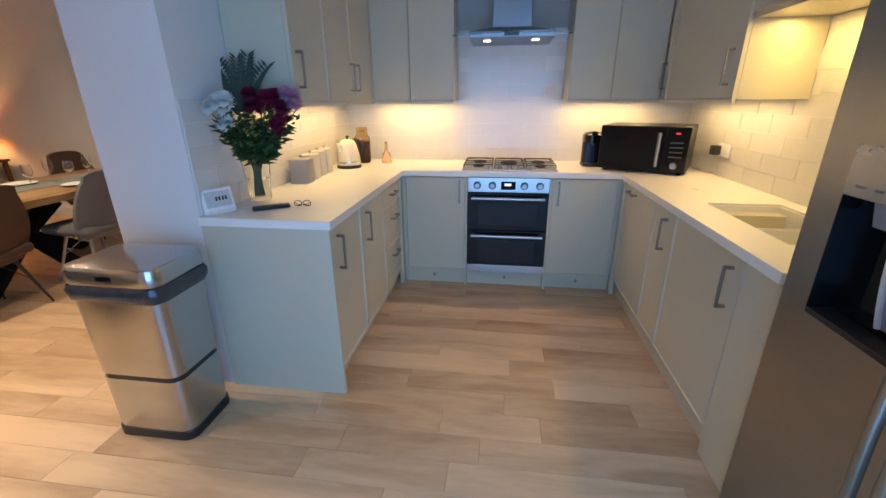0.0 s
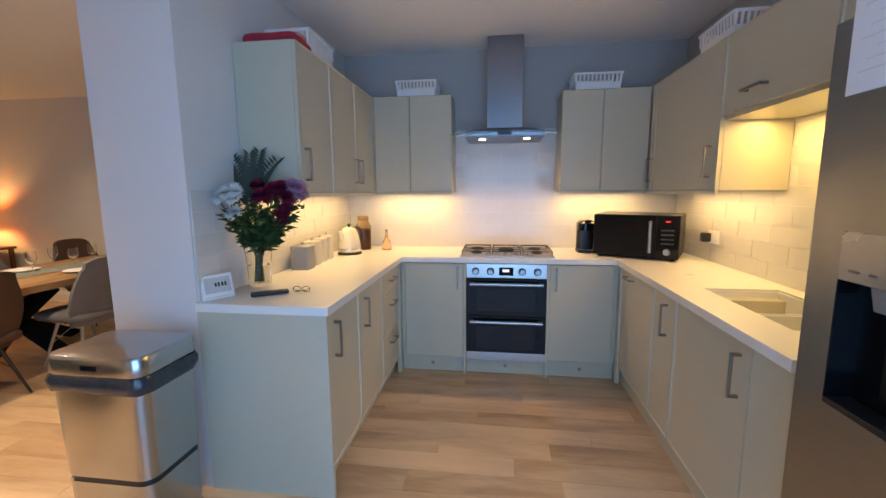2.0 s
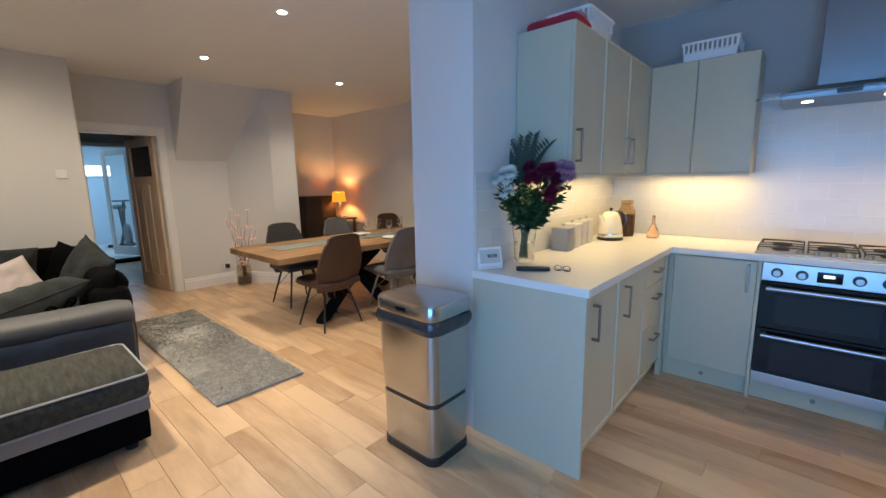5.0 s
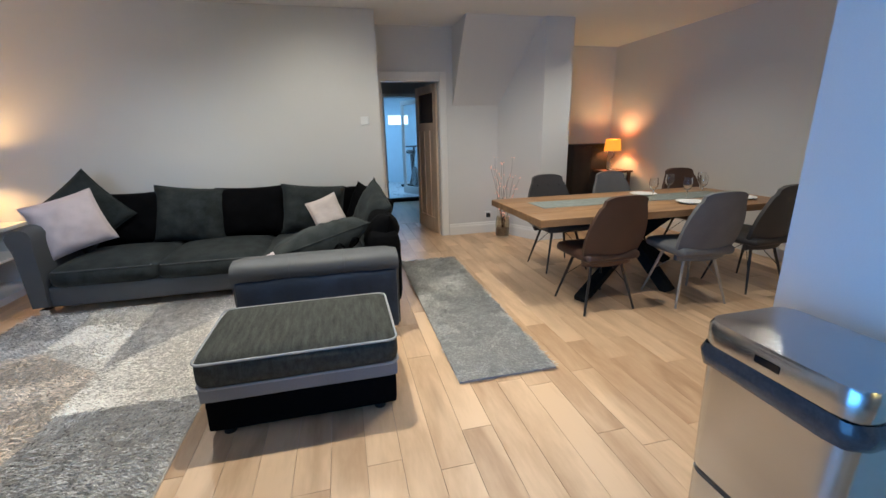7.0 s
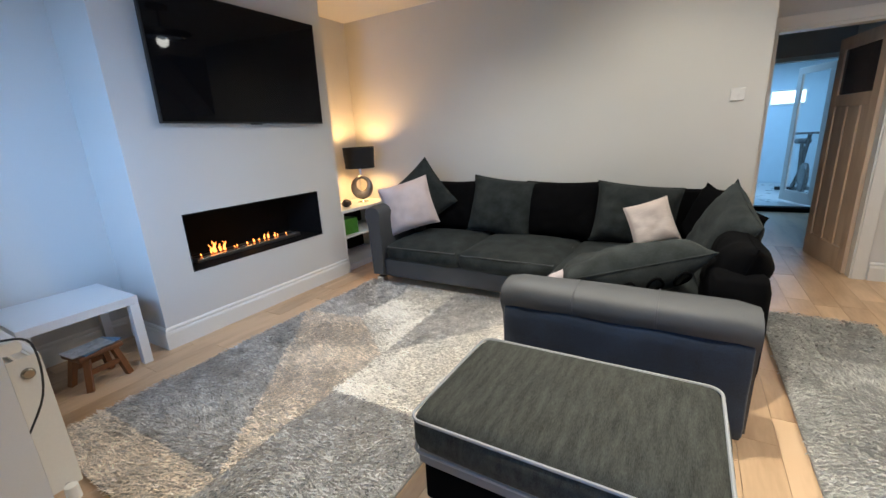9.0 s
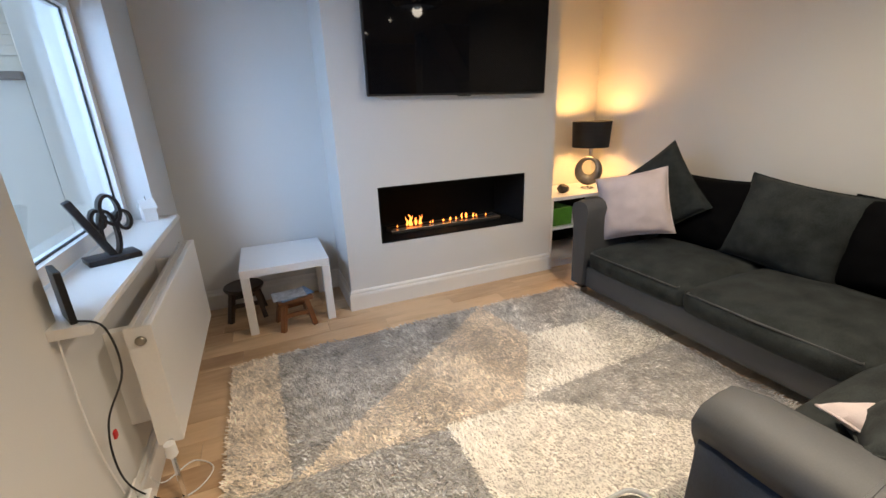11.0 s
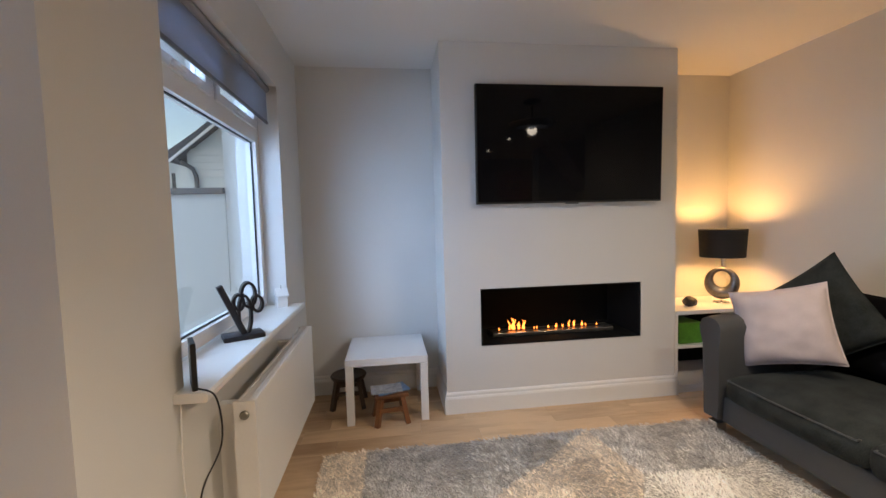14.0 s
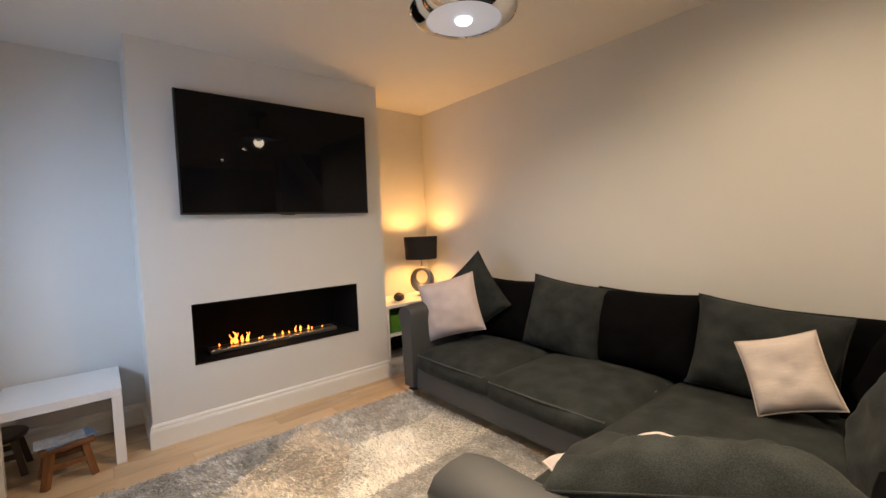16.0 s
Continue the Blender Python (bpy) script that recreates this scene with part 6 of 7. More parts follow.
part("handlebar", tube([(0.15, -0.22, 1.08), (0.30, -0.2, 1.02), (0.30, 0.2, 1.02), (0.15, 0.22, 1.08)], 0.018, 8), M["black"], eb)
part("flywheel", lathe([(0, -0.03), (0.24, -0.03), (0.25, 0), (0.24, 0.03), (0, 0.03)], 28), M["black"], eb, m=pose(0.32, 0, 0.30, 90, 0, 0))
part("foot", box(-0.45, -0.37, -0.25, 0.25, 0, 0.06, 0.01), M["black"], eb)
part("foot", box(0.32, 0.40, -0.25, 0.25, 0, 0.06, 0.01), M["black"], eb)
gdl = thing("door_2", "white glazed door standing open at the hall end", "door", pose(-9.36, 1.89, 0.07) @ pose(0, 0, 0, 0, 0, 203), kind="structure")
for nm, a in (("stile", (0, 0.09, 0, 1.93)), ("stile", (0.62, 0.71, 0, 1.93)), ("rail", (0.09, 0.62, 0, 0.16)), ("rail", (0.09, 0.62, 1.84, 1.93))):
    part(nm, box(a[0], a[1], -0.02, 0.02, a[2], a[3], 0.003), M["white"], gdl)
part("pane", box(0.09, 0.62, -0.004, 0.004, 0.16, 1.84), M["pane"], gdl)

# ---- glazed doors behind the start ----
gd = thing("door_3", "white framed glazed garden doors", "door", pose(0.20, -0.84, 0.02), kind="structure")
for x0, x1 in ((-1.0, -0.003), (0.003, 1.0)):
    for nm, a in (("stile", (x0 + 0.002, x0 + 0.08, 0, 2.055)), ("stile", (x1 - 0.08, x1 - 0.002, 0, 2.055)), ("rail", (x0 + 0.08, x1 - 0.08, 0, 0.12)), ("rail", (x0 + 0.08, x1 - 0.08, 1.975, 2.055))):
        part(nm, box(a[0], a[1], -0.03, 0.03, a[2], a[3], 0.003), M["white"], gd)
    p = part("pane", box(x0 + 0.08, x1 - 0.08, -0.006, 0.006, 0.12, 1.975), M["pane"], gd)
    p.visible_shadow = False

# ---- outside ----
solo("ground", box(-60, 60, -90, 60, -0.25, -0.11), mat("paving", (0.30, 0.30, 0.29), 0.9, var=0.2, scale=2, fine=40, bump=0.3), "grey paved yard and ground", "ground", kind="structure")
M["render"] = mat("white_render", (0.74, 0.76, 0.74), 0.9, var=0.06, scale=1.5, fine=120, bump=0.25, depth=0.004)
gw = thing("garden_wall", "white rendered garden wall with a stone coping", "wall", pose(2.7, -5.1, -0.11))
part("body", box(-3.3, 3.3, -0.1, 0.1, 0, 1.86, 0.005), M["render"], gw)
M["coping"] = mat("grey_stone_coping", (0.16, 0.15, 0.15), 0.9, var=0.25, scale=8, fine=70, bump=0.4, depth=0.004)
for k in range(11):
    part("coping_stone", box(-3.3 + 0.6 * k + 0.003, -2.7 + 0.6 * k - 0.003, -0.15, 0.15, 1.861, 1.93, 0.008), M["coping"], gw)
solo("outbuilding_wall", box(-3.3, -0.602, -5.6, -5.0, -0.11, 4.4, 0.01), M["render"], "tall white rendered wall of the next house", "wall")
nh = thing("house", "white neighbouring house with a dark gabled roof", "house", pose(1.2, -12.2, -0.11))
part("wall", prism([(-2.0, 0), (1.8, 0), (1.8, 3.55), (0, 4.95), (-2.0, 3.45)], -5.0, 0.0, "y"), M["render"], nh)
M["slate"] = mat("dark_slate", (0.06, 0.06, 0.07), 0.8, var=0.3, scale=6, fine=30, bump=0.5, depth=0.01)
part("roof", prism([(2.15, 3.28), (0, 5.02), (-2.3, 3.25), (-2.3, 3.42), (0, 5.22), (2.2, 3.44)], -5.2, 0.35, "y"), M["slate"], nh)
part("barge_board", prism([(2.15, 3.20), (0, 4.94), (0, 5.02), (2.15, 3.28)], 0.35, 0.40, "y"), M["white"], nh)
part("drain_pipe", tube([(1.9, 0.15, 3.3), (1.62, 0.12, 3.12), (1.55, 0.08, 2.9), (1.55, 0.08, 0.0)], 0.06, 8), M["black"], nh)
part("gutter", tube([(1.95, 0.3, 3.34), (1.95, -5.0, 3.34)], 0.06, 8), M["black"], nh)
for k in range(4):
    part("cladding_board", box(-1.9, 1.7, 0.002, 0.03, 2.9 + 0.2 * k, 3.08 + 0.2 * k), M["white"], nh)
fh = thing("house", "far half-timbered house with a chimney", "house", pose(9.6, -28, -0.11))
part("wall", prism([(-5, 0), (2.4, 0), (2.4, 5.2), (-1.3, 7.8), (-5, 5.2)], -6, 0, "y"), M["render"], fh)
part("roof", prism([(2.9, 4.9), (-1.3, 7.85), (-5.5, 4.9), (-5.5, 5.2), (-1.3, 8.2), (2.9, 5.2)], -6.3, 0.5, "y"), M["slate"], fh)
part("chimney", box(-2.1, -1.2, -3, -2, 7, 9.2, 0.02), mat("brick_red", (0.28, 0.12, 0.09), 0.9, var=0.3), fh)
for k in range(5):
    part("timber", box(-4 + 1.3 * k, -3.8 + 1.3 * k, 0.002, 0.04, 2.6, 5.0), M["black"], fh)
bush = bmesh.new()
rl = random.Random(5)
for k in range(900):
    d = Vector((rl.gauss(0, 1), rl.gauss(0, 1), rl.gauss(0, 1))).normalized() * rl.uniform(0.5, 1.0)
    c = Vector((d.x * 0.9, d.y * 0.6, 1.2 + d.z * 1.1))
    q = Euler((rl.uniform(0, 6), rl.uniform(0, 6), 0)).to_matrix()
    vs = [bush.verts.new(c + q @ Vector(o)) for o in ((-0.05, 0, 0), (0, -0.03, 0.01), (0.07, 0, 0), (0, 0.03, 0.01))]
    bush.faces.new(vs)
sb = thing("shrub", "dark green leafy shrub behind the garden wall", "shrub", pose(1.55, -7.0, -0.11))
part("trunk", tube([(0, 0, 0), (0.05, 0, 0.5), (0, 0.05, 1.3)], [0.05, 0.04, 0.02], 8), M["stoolwood"], sb)
tagged(part("crown", bush, mat("leaf_green", (0.05, 0.09, 0.04), 0.6, var=0.4), sb, "dark green leaves"), kind="stuff")


# ---- pedal-free sensor bin ----
bn = thing("waste_bin", "tall brushed steel two-part recycling bin", "bin", pose(-1.548, 1.42, 0) @ Matrix.Diagonal((1.06, 1, 1, 1)))
M["binsteel"] = mat("polished_bin_steel", (0.50, 0.50, 0.50), 0.23, 1.0, var=0.05, scale=3, fine=60, bump=0.03, depth=0.0005, stretch=(1, 1, 14), rvar=0.05)
def rrect(w, d, r, z, n=5):
    pts = []
    for cx, cy, a0 in ((w / 2 - r, d / 2 - r, 0), (-w / 2 + r, d / 2 - r, 90), (-w / 2 + r, -d / 2 + r, 180), (w / 2 - r, -d / 2 + r, 270)):
        for k in range(n + 1):
            a = radians(a0 + 90 * k / n)
            pts.append((cx + r * math.cos(a), cy + r * math.sin(a), z))
    return pts
def loft(rings, cap0=True, cap1=True, bm=None):
    b = bm or bmesh.new()
    vs = [[b.verts.new(p) for p in r] for r in rings]
    n = len(vs[0])
    for p, q in zip(vs, vs[1:]):
        for k in range(n):
            b.faces.new((p[k], p[(k + 1) % n], q[(k + 1) % n], q[k]))
    if cap0:
        b.faces.new(vs[0][::-1])
    if cap1:
        b.faces.new(vs[-1])
    return b
part("foot_base", loft([rrect(0.355, 0.285, 0.05, z) for z in (0.0, 0.038)]), M["black"], bn, "black plastic base", smooth=40)
part("lower_drawer", loft([rrect(0.345, 0.275, 0.05, 0.0385), rrect(0.352, 0.28, 0.05, 0.30)]), M["binsteel"], bn, "steel lower compartment", smooth=40)
part("dark_gap", loft([rrect(0.344, 0.272, 0.05, 0.3005), rrect(0.344, 0.272, 0.05, 0.322)]), M["black"], bn, "black gap", smooth=40)
part("upper_body", loft([rrect(0.354, 0.282, 0.05, 0.3225), rrect(0.368, 0.294, 0.05, 0.685)]), M["binsteel"], bn, "steel upper body", smooth=40)
bag = []
for z, g in ((0.665, 0.006), (0.685, 0.014), (0.71, 0.016), (0.732, 0.008)):
    bag.append([(x * (1 + g / 0.17) + noise.noise(Vector((x * 30, y * 30, z * 60))) * 0.006, y * (1 + g / 0.14) + noise.noise(Vector((y * 30, x * 30, z * 50))) * 0.006, z + noise.noise(Vector((x * 25, y * 25, 3))) * 0.008) for x, y, _ in rrect(0.366, 0.292, 0.05, 0, 9)])
part("bin_liner", loft(bag, False, False), mat("dark_plastic_film", (0.035, 0.04, 0.045), 0.2, var=0.3, scale=20, bump=0.3), bn, "crumpled dark bin liner", smooth=60)
part("lid", loft([rrect(0.374, 0.302, 0.05, 0.728), rrect(0.378, 0.306, 0.05, 0.734), rrect(0.378, 0.306, 0.05, 0.792), rrect(0.366, 0.294, 0.05, 0.806), rrect(0.20, 0.15, 0.04, 0.818)]), M["binsteel"], bn, "rounded steel lid", smooth=40)
part("sensor", box(-0.03, 0.03, -0.1555, -0.1525, 0.757, 0.777, 0.001), M["blackgloss"], bn, "black oval sensor")

# ---- on the kitchen worktops ----
vs_ = thing("flower_vase", "clear glass vase of mixed cut flowers in water", "vase", pose(-1.335, 2.03, TOP1))
part("vessel", lathe([(0, 0), (0.050, 0), (0.056, 0.01), (0.058, 0.10), (0.072, 0.22), (0.069, 0.22), (0.055, 0.10), (0.052, 0.018), (0, 0.016)], 32), M["glass"], vs_, smooth=50)
part("water", lathe([(0, 0.017), (0.0515, 0.019), (0.0545, 0.11), (0, 0.11)], 28), M["water"], vs_, smooth=50)
rf = random.Random(21)
stem_m, leaf_m = mat("green_stem", (0.06, 0.12, 0.03), 0.5), mat("dark_leaf", (0.03, 0.075, 0.02), 0.5, var=0.4, scale=20)
fern_m = mat("fern_green", (0.03, 0.055, 0.04), 0.6, var=0.3)
PUR, PNK, WHT, CHK = mat("magenta_petal", (0.24, 0.008, 0.045), 0.6, var=0.4, scale=60), mat("pink_petal", (0.62, 0.30, 0.42), 0.6, var=0.3, scale=60), mat("white_petal", (0.88, 0.86, 0.80), 0.6, var=0.1), mat("pale_green_petal", (0.35, 0.38, 0.12), 0.6, var=0.3)


def bloom(center, r, n, up):
    b = bmesh.new()
    for k in range(n):
        lay = k / n
        a = k * 2.399
        el = radians(8 + 70 * lay)
        d = Vector((math.cos(a) * math.cos(el), math.sin(a) * math.cos(el), math.sin(el)))
        q = Vector(up).to_track_quat("Z", "Y")
        d = q @ d
        side = d.cross(Vector((0, 0, 1)) if abs(d.z) < 0.9 else Vector((1, 0, 0))).normalized() * r * 0.16
        nrm = side.cross(d).normalized()
        ln = r * (1.0 - 0.35 * lay)
        p0, p1, p2 = Vector(center), Vector(center) + d * ln * 0.6 + nrm * r * 0.06, Vector(center) + d * ln
        vs = [b.verts.new(v) for v in (p0 - side * 0.3, p0 + side * 0.3, p1 + side, p2 + side * 0.45, p2 - side * 0.45, p1 - side)]
        b.faces.new(vs)
    return b


def leaf(bm, p, d, ln, w):
    d = Vector(d).normalized()
    s = d.cross(Vector((0, 0, 1))).normalized() * w
    if s.length < 1e-4:
        s = Vector((w, 0, 0))
    u = s.cross(d).normalized() * ln * 0.12
    pts = [p, p + d * ln * 0.35 + s - u, p + d * ln, p + d * ln * 0.35 - s - u]
    mid = p + d * ln * 0.4 + u
    v = [bm.verts.new(q) for q in (*pts, mid)]
    for f in ((0, 1, 4), (1, 2, 4), (2, 3, 4), (3, 0, 4)):
        bm.faces.new([v[i] for i in f])


FLO = []
for (cx, cy, cz), (ex, ey, ez), number, petal in (((0.015, -0.22, 0.455), (0.055, 0.04, 0.03), 7, WHT), ((0.01, -0.20, 0.37), (0.03, 0.03, 0.02), 2, WHT), ((0.14, -0.08, 0.465), (0.10, 0.06, 0.035), 12, PUR),
                                                  ((0.20, -0.08, 0.38), (0.03, 0.03, 0.05), 3, PUR), ((0.24, -0.04, 0.46), (0.05, 0.04, 0.045), 6, PNK), ((0.06, -0.08, 0.36), (0.05, 0.04, 0.05), 4, CHK)):
    for k in range(number):
        a, q = k * 2.399, math.sqrt((k + 0.5) / number)
        FLO.append((cx + ex * q * math.cos(a), cy + ey * q * math.sin(a), cz + ez * rf.uniform(-1, 0.8), petal))
lv = bmesh.new()
for fx, fy, fz, fm_ in FLO:
    p = Vector((fx, fy, fz))
    base = Vector((rf.uniform(-0.02, 0.02), rf.uniform(-0.02, 0.02), 0.025))
    mid = Vector((fx * 0.18, fy * 0.18, 0.21))
    part("stem", tube(smooth_line([base, mid, p], 4), 0.0025, 5), stem_m, vs_)
    part("bloom", bloom(p + Vector((0, 0, 0.025)), 0.046 if fm_ is not CHK else 0.034, 110, (fx * 1.2, fy * 1.2 - 0.55, 0.6)), fm_, vs_, {WHT: "white chrysanthemum bloom", PUR: "magenta chrysanthemum bloom", PNK: "pink chrysanthemum bloom", CHK: "pale green bloom"}[fm_])
    for _ in range(20):
        t = rf.uniform(0.0, 0.85)
        q = mid.lerp(p, t) + Vector((rf.uniform(-0.03, 0.03), rf.uniform(-0.03, 0.03), rf.uniform(-0.02, 0.02)))
        leaf(lv, q, (rf.uniform(-1, 1) + fx * 3, rf.uniform(-1, 1) + fy * 3, rf.uniform(-0.5, 0.6)), rf.uniform(0.03, 0.07), rf.uniform(0.008, 0.018))
tagged(part("foliage", lv, leaf_m, vs_, "dense dark green leaves"), kind="stuff")
fern = bmesh.new()
for a, ln, tilt in ((-0.35, 0.26, 0.5), (0.25, 0.27, 0.25), (0.6, 0.24, 0.5), (-0.7, 0.22, 0.75), (0.0, 0.25, 0.1)):
    p0 = Vector((0.0, -0.05, 0.42))
    for k in range(16):
        f = k / 15
        c = p0 + Vector((math.sin(a) * ln * f * (0.6 + tilt * f), 0.03 * f, ln * f * (1.05 - 0.3 * tilt * f)))
        for s in (-1, 1):
            leaf(fern, c, (s * 0.9 + math.sin(a) * 0.5, 0.1, 0.75), 0.085 * (1 - 0.6 * abs(f - 0.35)), 0.005)
tagged(part("fern", fern, fern_m, vs_, "feathery dark fern fronds"), kind="stuff")

CAN = mat("grey_canister", (0.26, 0.26, 0.27), 0.45, var=0.06)
CANW = mat("cream_canister", (0.55, 0.52, 0.46), 0.45, var=0.06)
for x, yy, w, h, mt in ((-1.325, 2.50, 0.058, 0.135, CAN), (-1.335, 2.655, 0.050, 0.145, CANW), (-1.34, 2.785, 0.044, 0.15, CANW), (-1.34, 2.90, 0.042, 0.155, CANW)):
    c = thing("canister", "square kitchen canister with a fitted lid", "canister", pose(x, yy, TOP1, 0, 0, 4), "storage canisters")
    part("body", loft([rrect(w * 2, w * 2, 0.012, 0), rrect(w * 2, w * 2, 0.012, h)]), mt, c, smooth=40)
    part("lid", loft([rrect(w * 2.04, w * 2.04, 0.012, h + 0.0005), rrect(w * 2.04, w * 2.04, 0.012, h + 0.012), rrect(w * 1.8, w * 1.8, 0.012, h + 0.016)]), mt, c, smooth=40)
    part("lid_knob", lathe([(0.006, h + 0.016), (0.006, h + 0.024), (0.013, h + 0.028), (0.011, h + 0.036), (0, h + 0.038)], 14), M["chrome"], c, smooth=50)
ke = thing("kettle", "cream electric kettle with a black base", "kettle", pose(-1.25, 3.14, TOP1, 0, 0, -30))
part("power_base", lathe([(0, 0), (0.092, 0), (0.094, 0.015), (0.085, 0.022), (0, 0.022)], 32), M["black"], ke, smooth=40)
part("jug", lathe([(0, 0.0225), (0.086, 0.0225), (0.090, 0.035), (0.083, 0.10), (0.066, 0.17), (0.048, 0.205), (0.02, 0.212), (0, 0.212)], 36), mat("cream_enamel", (0.72, 0.66, 0.52), 0.25, var=0.03), ke, smooth=50)
part("band", lathe([(0.0905, 0.03), (0.0915, 0.036), (0.0905, 0.05), (0.0895, 0.05)], 36), M["chrome"], ke, smooth=50)
part("lid_knob", lathe([(0.008, 0.212), (0.008, 0.222), (0.016, 0.228), (0.012, 0.238), (0, 0.24)], 16), M["black"], ke, smooth=50)
part("handle", tube(smooth_line([(0, 0.05, 0.20), (0, 0.10, 0.195), (0, 0.125, 0.14), (0, 0.105, 0.07), (0, 0.082, 0.055)]), 0.012, 10), M["black"], ke, smooth=60)
part("spout", tube([(0, -0.07, 0.13), (0, -0.085, 0.165), (0, -0.095, 0.185)], [0.024, 0.018, 0.012], 10), mat("cream_spout", (0.72, 0.66, 0.52), 0.25), ke, smooth=60)
jr = thing("storage_jar", "tall glass jar with brown contents", "jar", pose(-1.22, 3.40, TOP1))
part("vessel", lathe([(0, 0), (0.055, 0), (0.062, 0.02), (0.064, 0.20), (0.045, 0.24), (0.045, 0.25), (0, 0.25)], 28), glassy("amber_glass", (0.75, 0.55, 0.35), 0.05), jr, smooth=50)
part("contents", lathe([(0, 0.004), (0.052, 0.006), (0.058, 0.02), (0.059, 0.17), (0, 0.175)], 24), mat("brown_beans", (0.12, 0.06, 0.03), 0.6, var=0.5, scale=70, fine=70, bump=0.8, depth=0.006), jr)
part("stopper", lathe([(0.04, 0.2505), (0.048, 0.26), (0.045, 0.285), (0, 0.29)], 24), mat("cork", (0.30, 0.19, 0.10), 0.8), jr, smooth=40)
bo = thing("oil_bottle", "small pear-shaped glass bottle with amber oil", "bottle", pose(-1.02, 3.40, TOP1))
part("vessel", lathe([(0, 0), (0.04, 0), (0.045, 0.02), (0.03, 0.07), (0.013, 0.10), (0.012, 0.15), (0, 0.15)], 24), glassy("pink_glass", (0.9, 0.6, 0.45), 0.05), bo, smooth=50)
part("stopper", lathe([(0.010, 0.1505), (0.014, 0.17), (0, 0.175)], 14), M["nickel"], bo)
ph = thing("digital_clock", "small white digital display in a stand", "digital display", pose(-1.362, 1.745, TOP1) @ pose(0, 0, 0, 0, 0, 60) @ Matrix.Scale(1.15, 4))
part("casing", box(-0.062, 0.062, 0.0, 0.022, 0.0, 0.10, 0.004), M["white"], ph, m=pose(0, 0, 0, -14, 0, 0))
part("display", box(-0.050, 0.050, -0.0015, -0.0003, 0.025, 0.088), mat("grey_lcd", (0.50, 0.53, 0.52), 0.3), ph, "grey display", m=pose(0, 0, 0, -14, 0, 0))
for dx, w in ((-0.012, 0.008), (0.0, 0.008), (0.014, 0.008), (0.026, 0.008)):
    part("digit_bar", box(dx, dx + w, -0.0022, -0.0017, 0.050, 0.066), M["black"], ph, m=pose(0, 0, 0, -14, 0, 0))
part("foot", box(-0.055, 0.055, -0.005, 0.05, 0.0, 0.010, 0.002), M["white"], ph)
rm = thing("remote_control", "black remote control lying on the worktop", "remote control", pose(-1.17, 1.84, TOP1, 0, 0, -55))
part("casing", box(-0.022, 0.022, -0.085, 0.085, 0, 0.018, 0.006), M["black"], rm)
for k in range(6):
    for x in (-0.011, 0.0, 0.011):
        part("button", box(x - 0.0035, x + 0.0035, -0.06 + 0.02 * k, -0.053 + 0.02 * k, 0.0182, 0.0195), mat("button_grey", (0.08, 0.08, 0.085), 0.5), rm)
sp = thing("spectacles", "pair of folded dark spectacles beside the remote", "spectacles", pose(-1.04, 1.90, TOP1, 0, 0, 10) @ Matrix.Scale(0.75, 4))
for x in (-0.03, 0.03):
    part("rim", tube([(x + 0.024 * math.cos(a), 0.0, 0.022 + 0.018 * math.sin(a)) for a in [2 * math.pi * k / 16 for k in range(16)]], 0.002, 6, True), M["black"], sp)
part("bridge", tube([(-0.007, 0, 0.026), (0, 0, 0.03), (0.007, 0, 0.026)], 0.002, 6), M["black"], sp)
part("temple", tube([(-0.054, 0, 0.026), (-0.03, 0.012, 0.012), (0.05, 0.014, 0.003)], 0.002, 6), M["black"], sp)
part("temple", tube([(0.054, 0, 0.026), (0.03, 0.018, 0.012), (-0.05, 0.02, 0.003)], 0.002, 6), M["black"], sp)

mw = thing("microwave", "black microwave oven set across the corner", "microwave", pose(0.965, 3.27, TOP1) @ pose(0, 0, 0, 0, 0, -27) @ Matrix.Scale(1.10, 4))
part("casing", box(-0.255, 0.255, -0.18, 0.20, 0.012, 0.285, 0.006), M["black"], mw)
md = part("door", box(-0.253, 0.125, -0.200, -0.1805, 0.016, 0.282, 0.004), mat("mirror_black_glass", (0.012, 0.012, 0.012), 0.05, var=0.1, bump=0, rvar=0.02, spec=0.12), mw, "reflective black glass door")
part("bar_handle", tube([(0.095, -0.225, 0.05), (0.095, -0.225, 0.25)], 0.010, 12), M["steel"], md, smooth=40)
for z in (0.06, 0.24):
    part("handle_post", box(0.088, 0.102, -0.22, -0.199, z - 0.006, z + 0.006), M["steel"], md)
mp_ = part("control_panel", box(0.128, 0.253, -0.197, -0.1805, 0.016, 0.282, 0.003), M["blackgloss"], mw)
part("clock_digits", box(0.178, 0.200, -0.1985, -0.1972, 0.243, 0.251), glow("red_digits", (1.0, 0.03, 0.03), 0.8), mp_, "glowing red digits")
for k in range(4):
    part("button_row", box(0.155, 0.225, -0.1982, -0.1972, 0.105 + 0.028 * k, 0.113 + 0.028 * k), mat("panel_print", (0.04, 0.04, 0.04), 0.5), mp_)
part("dial", lathe([(0, 0.022), (0.018, 0.022), (0.021, 0.0)], 20), M["steel"], mp_, smooth=40, m=pose(0.19, -0.1972, 0.058, 90, 0, 0))
for x in (-0.22, 0.22):
    for yy in (-0.15, 0.17):
        part("foot", cyl(0.012, 0, 0.0118, n=12, at=(x, yy)), M["black"], mw)
cm = thing("coffee_machine", "compact black pod coffee machine", "coffee machine", pose(0.61, 3.42, TOP1) @ Matrix.Scale(1.22, 4))
part("body", loft([rrect(0.11, 0.15, 0.03, 0.0), rrect(0.11, 0.15, 0.03, 0.018)]), M["black"], cm, smooth=40)
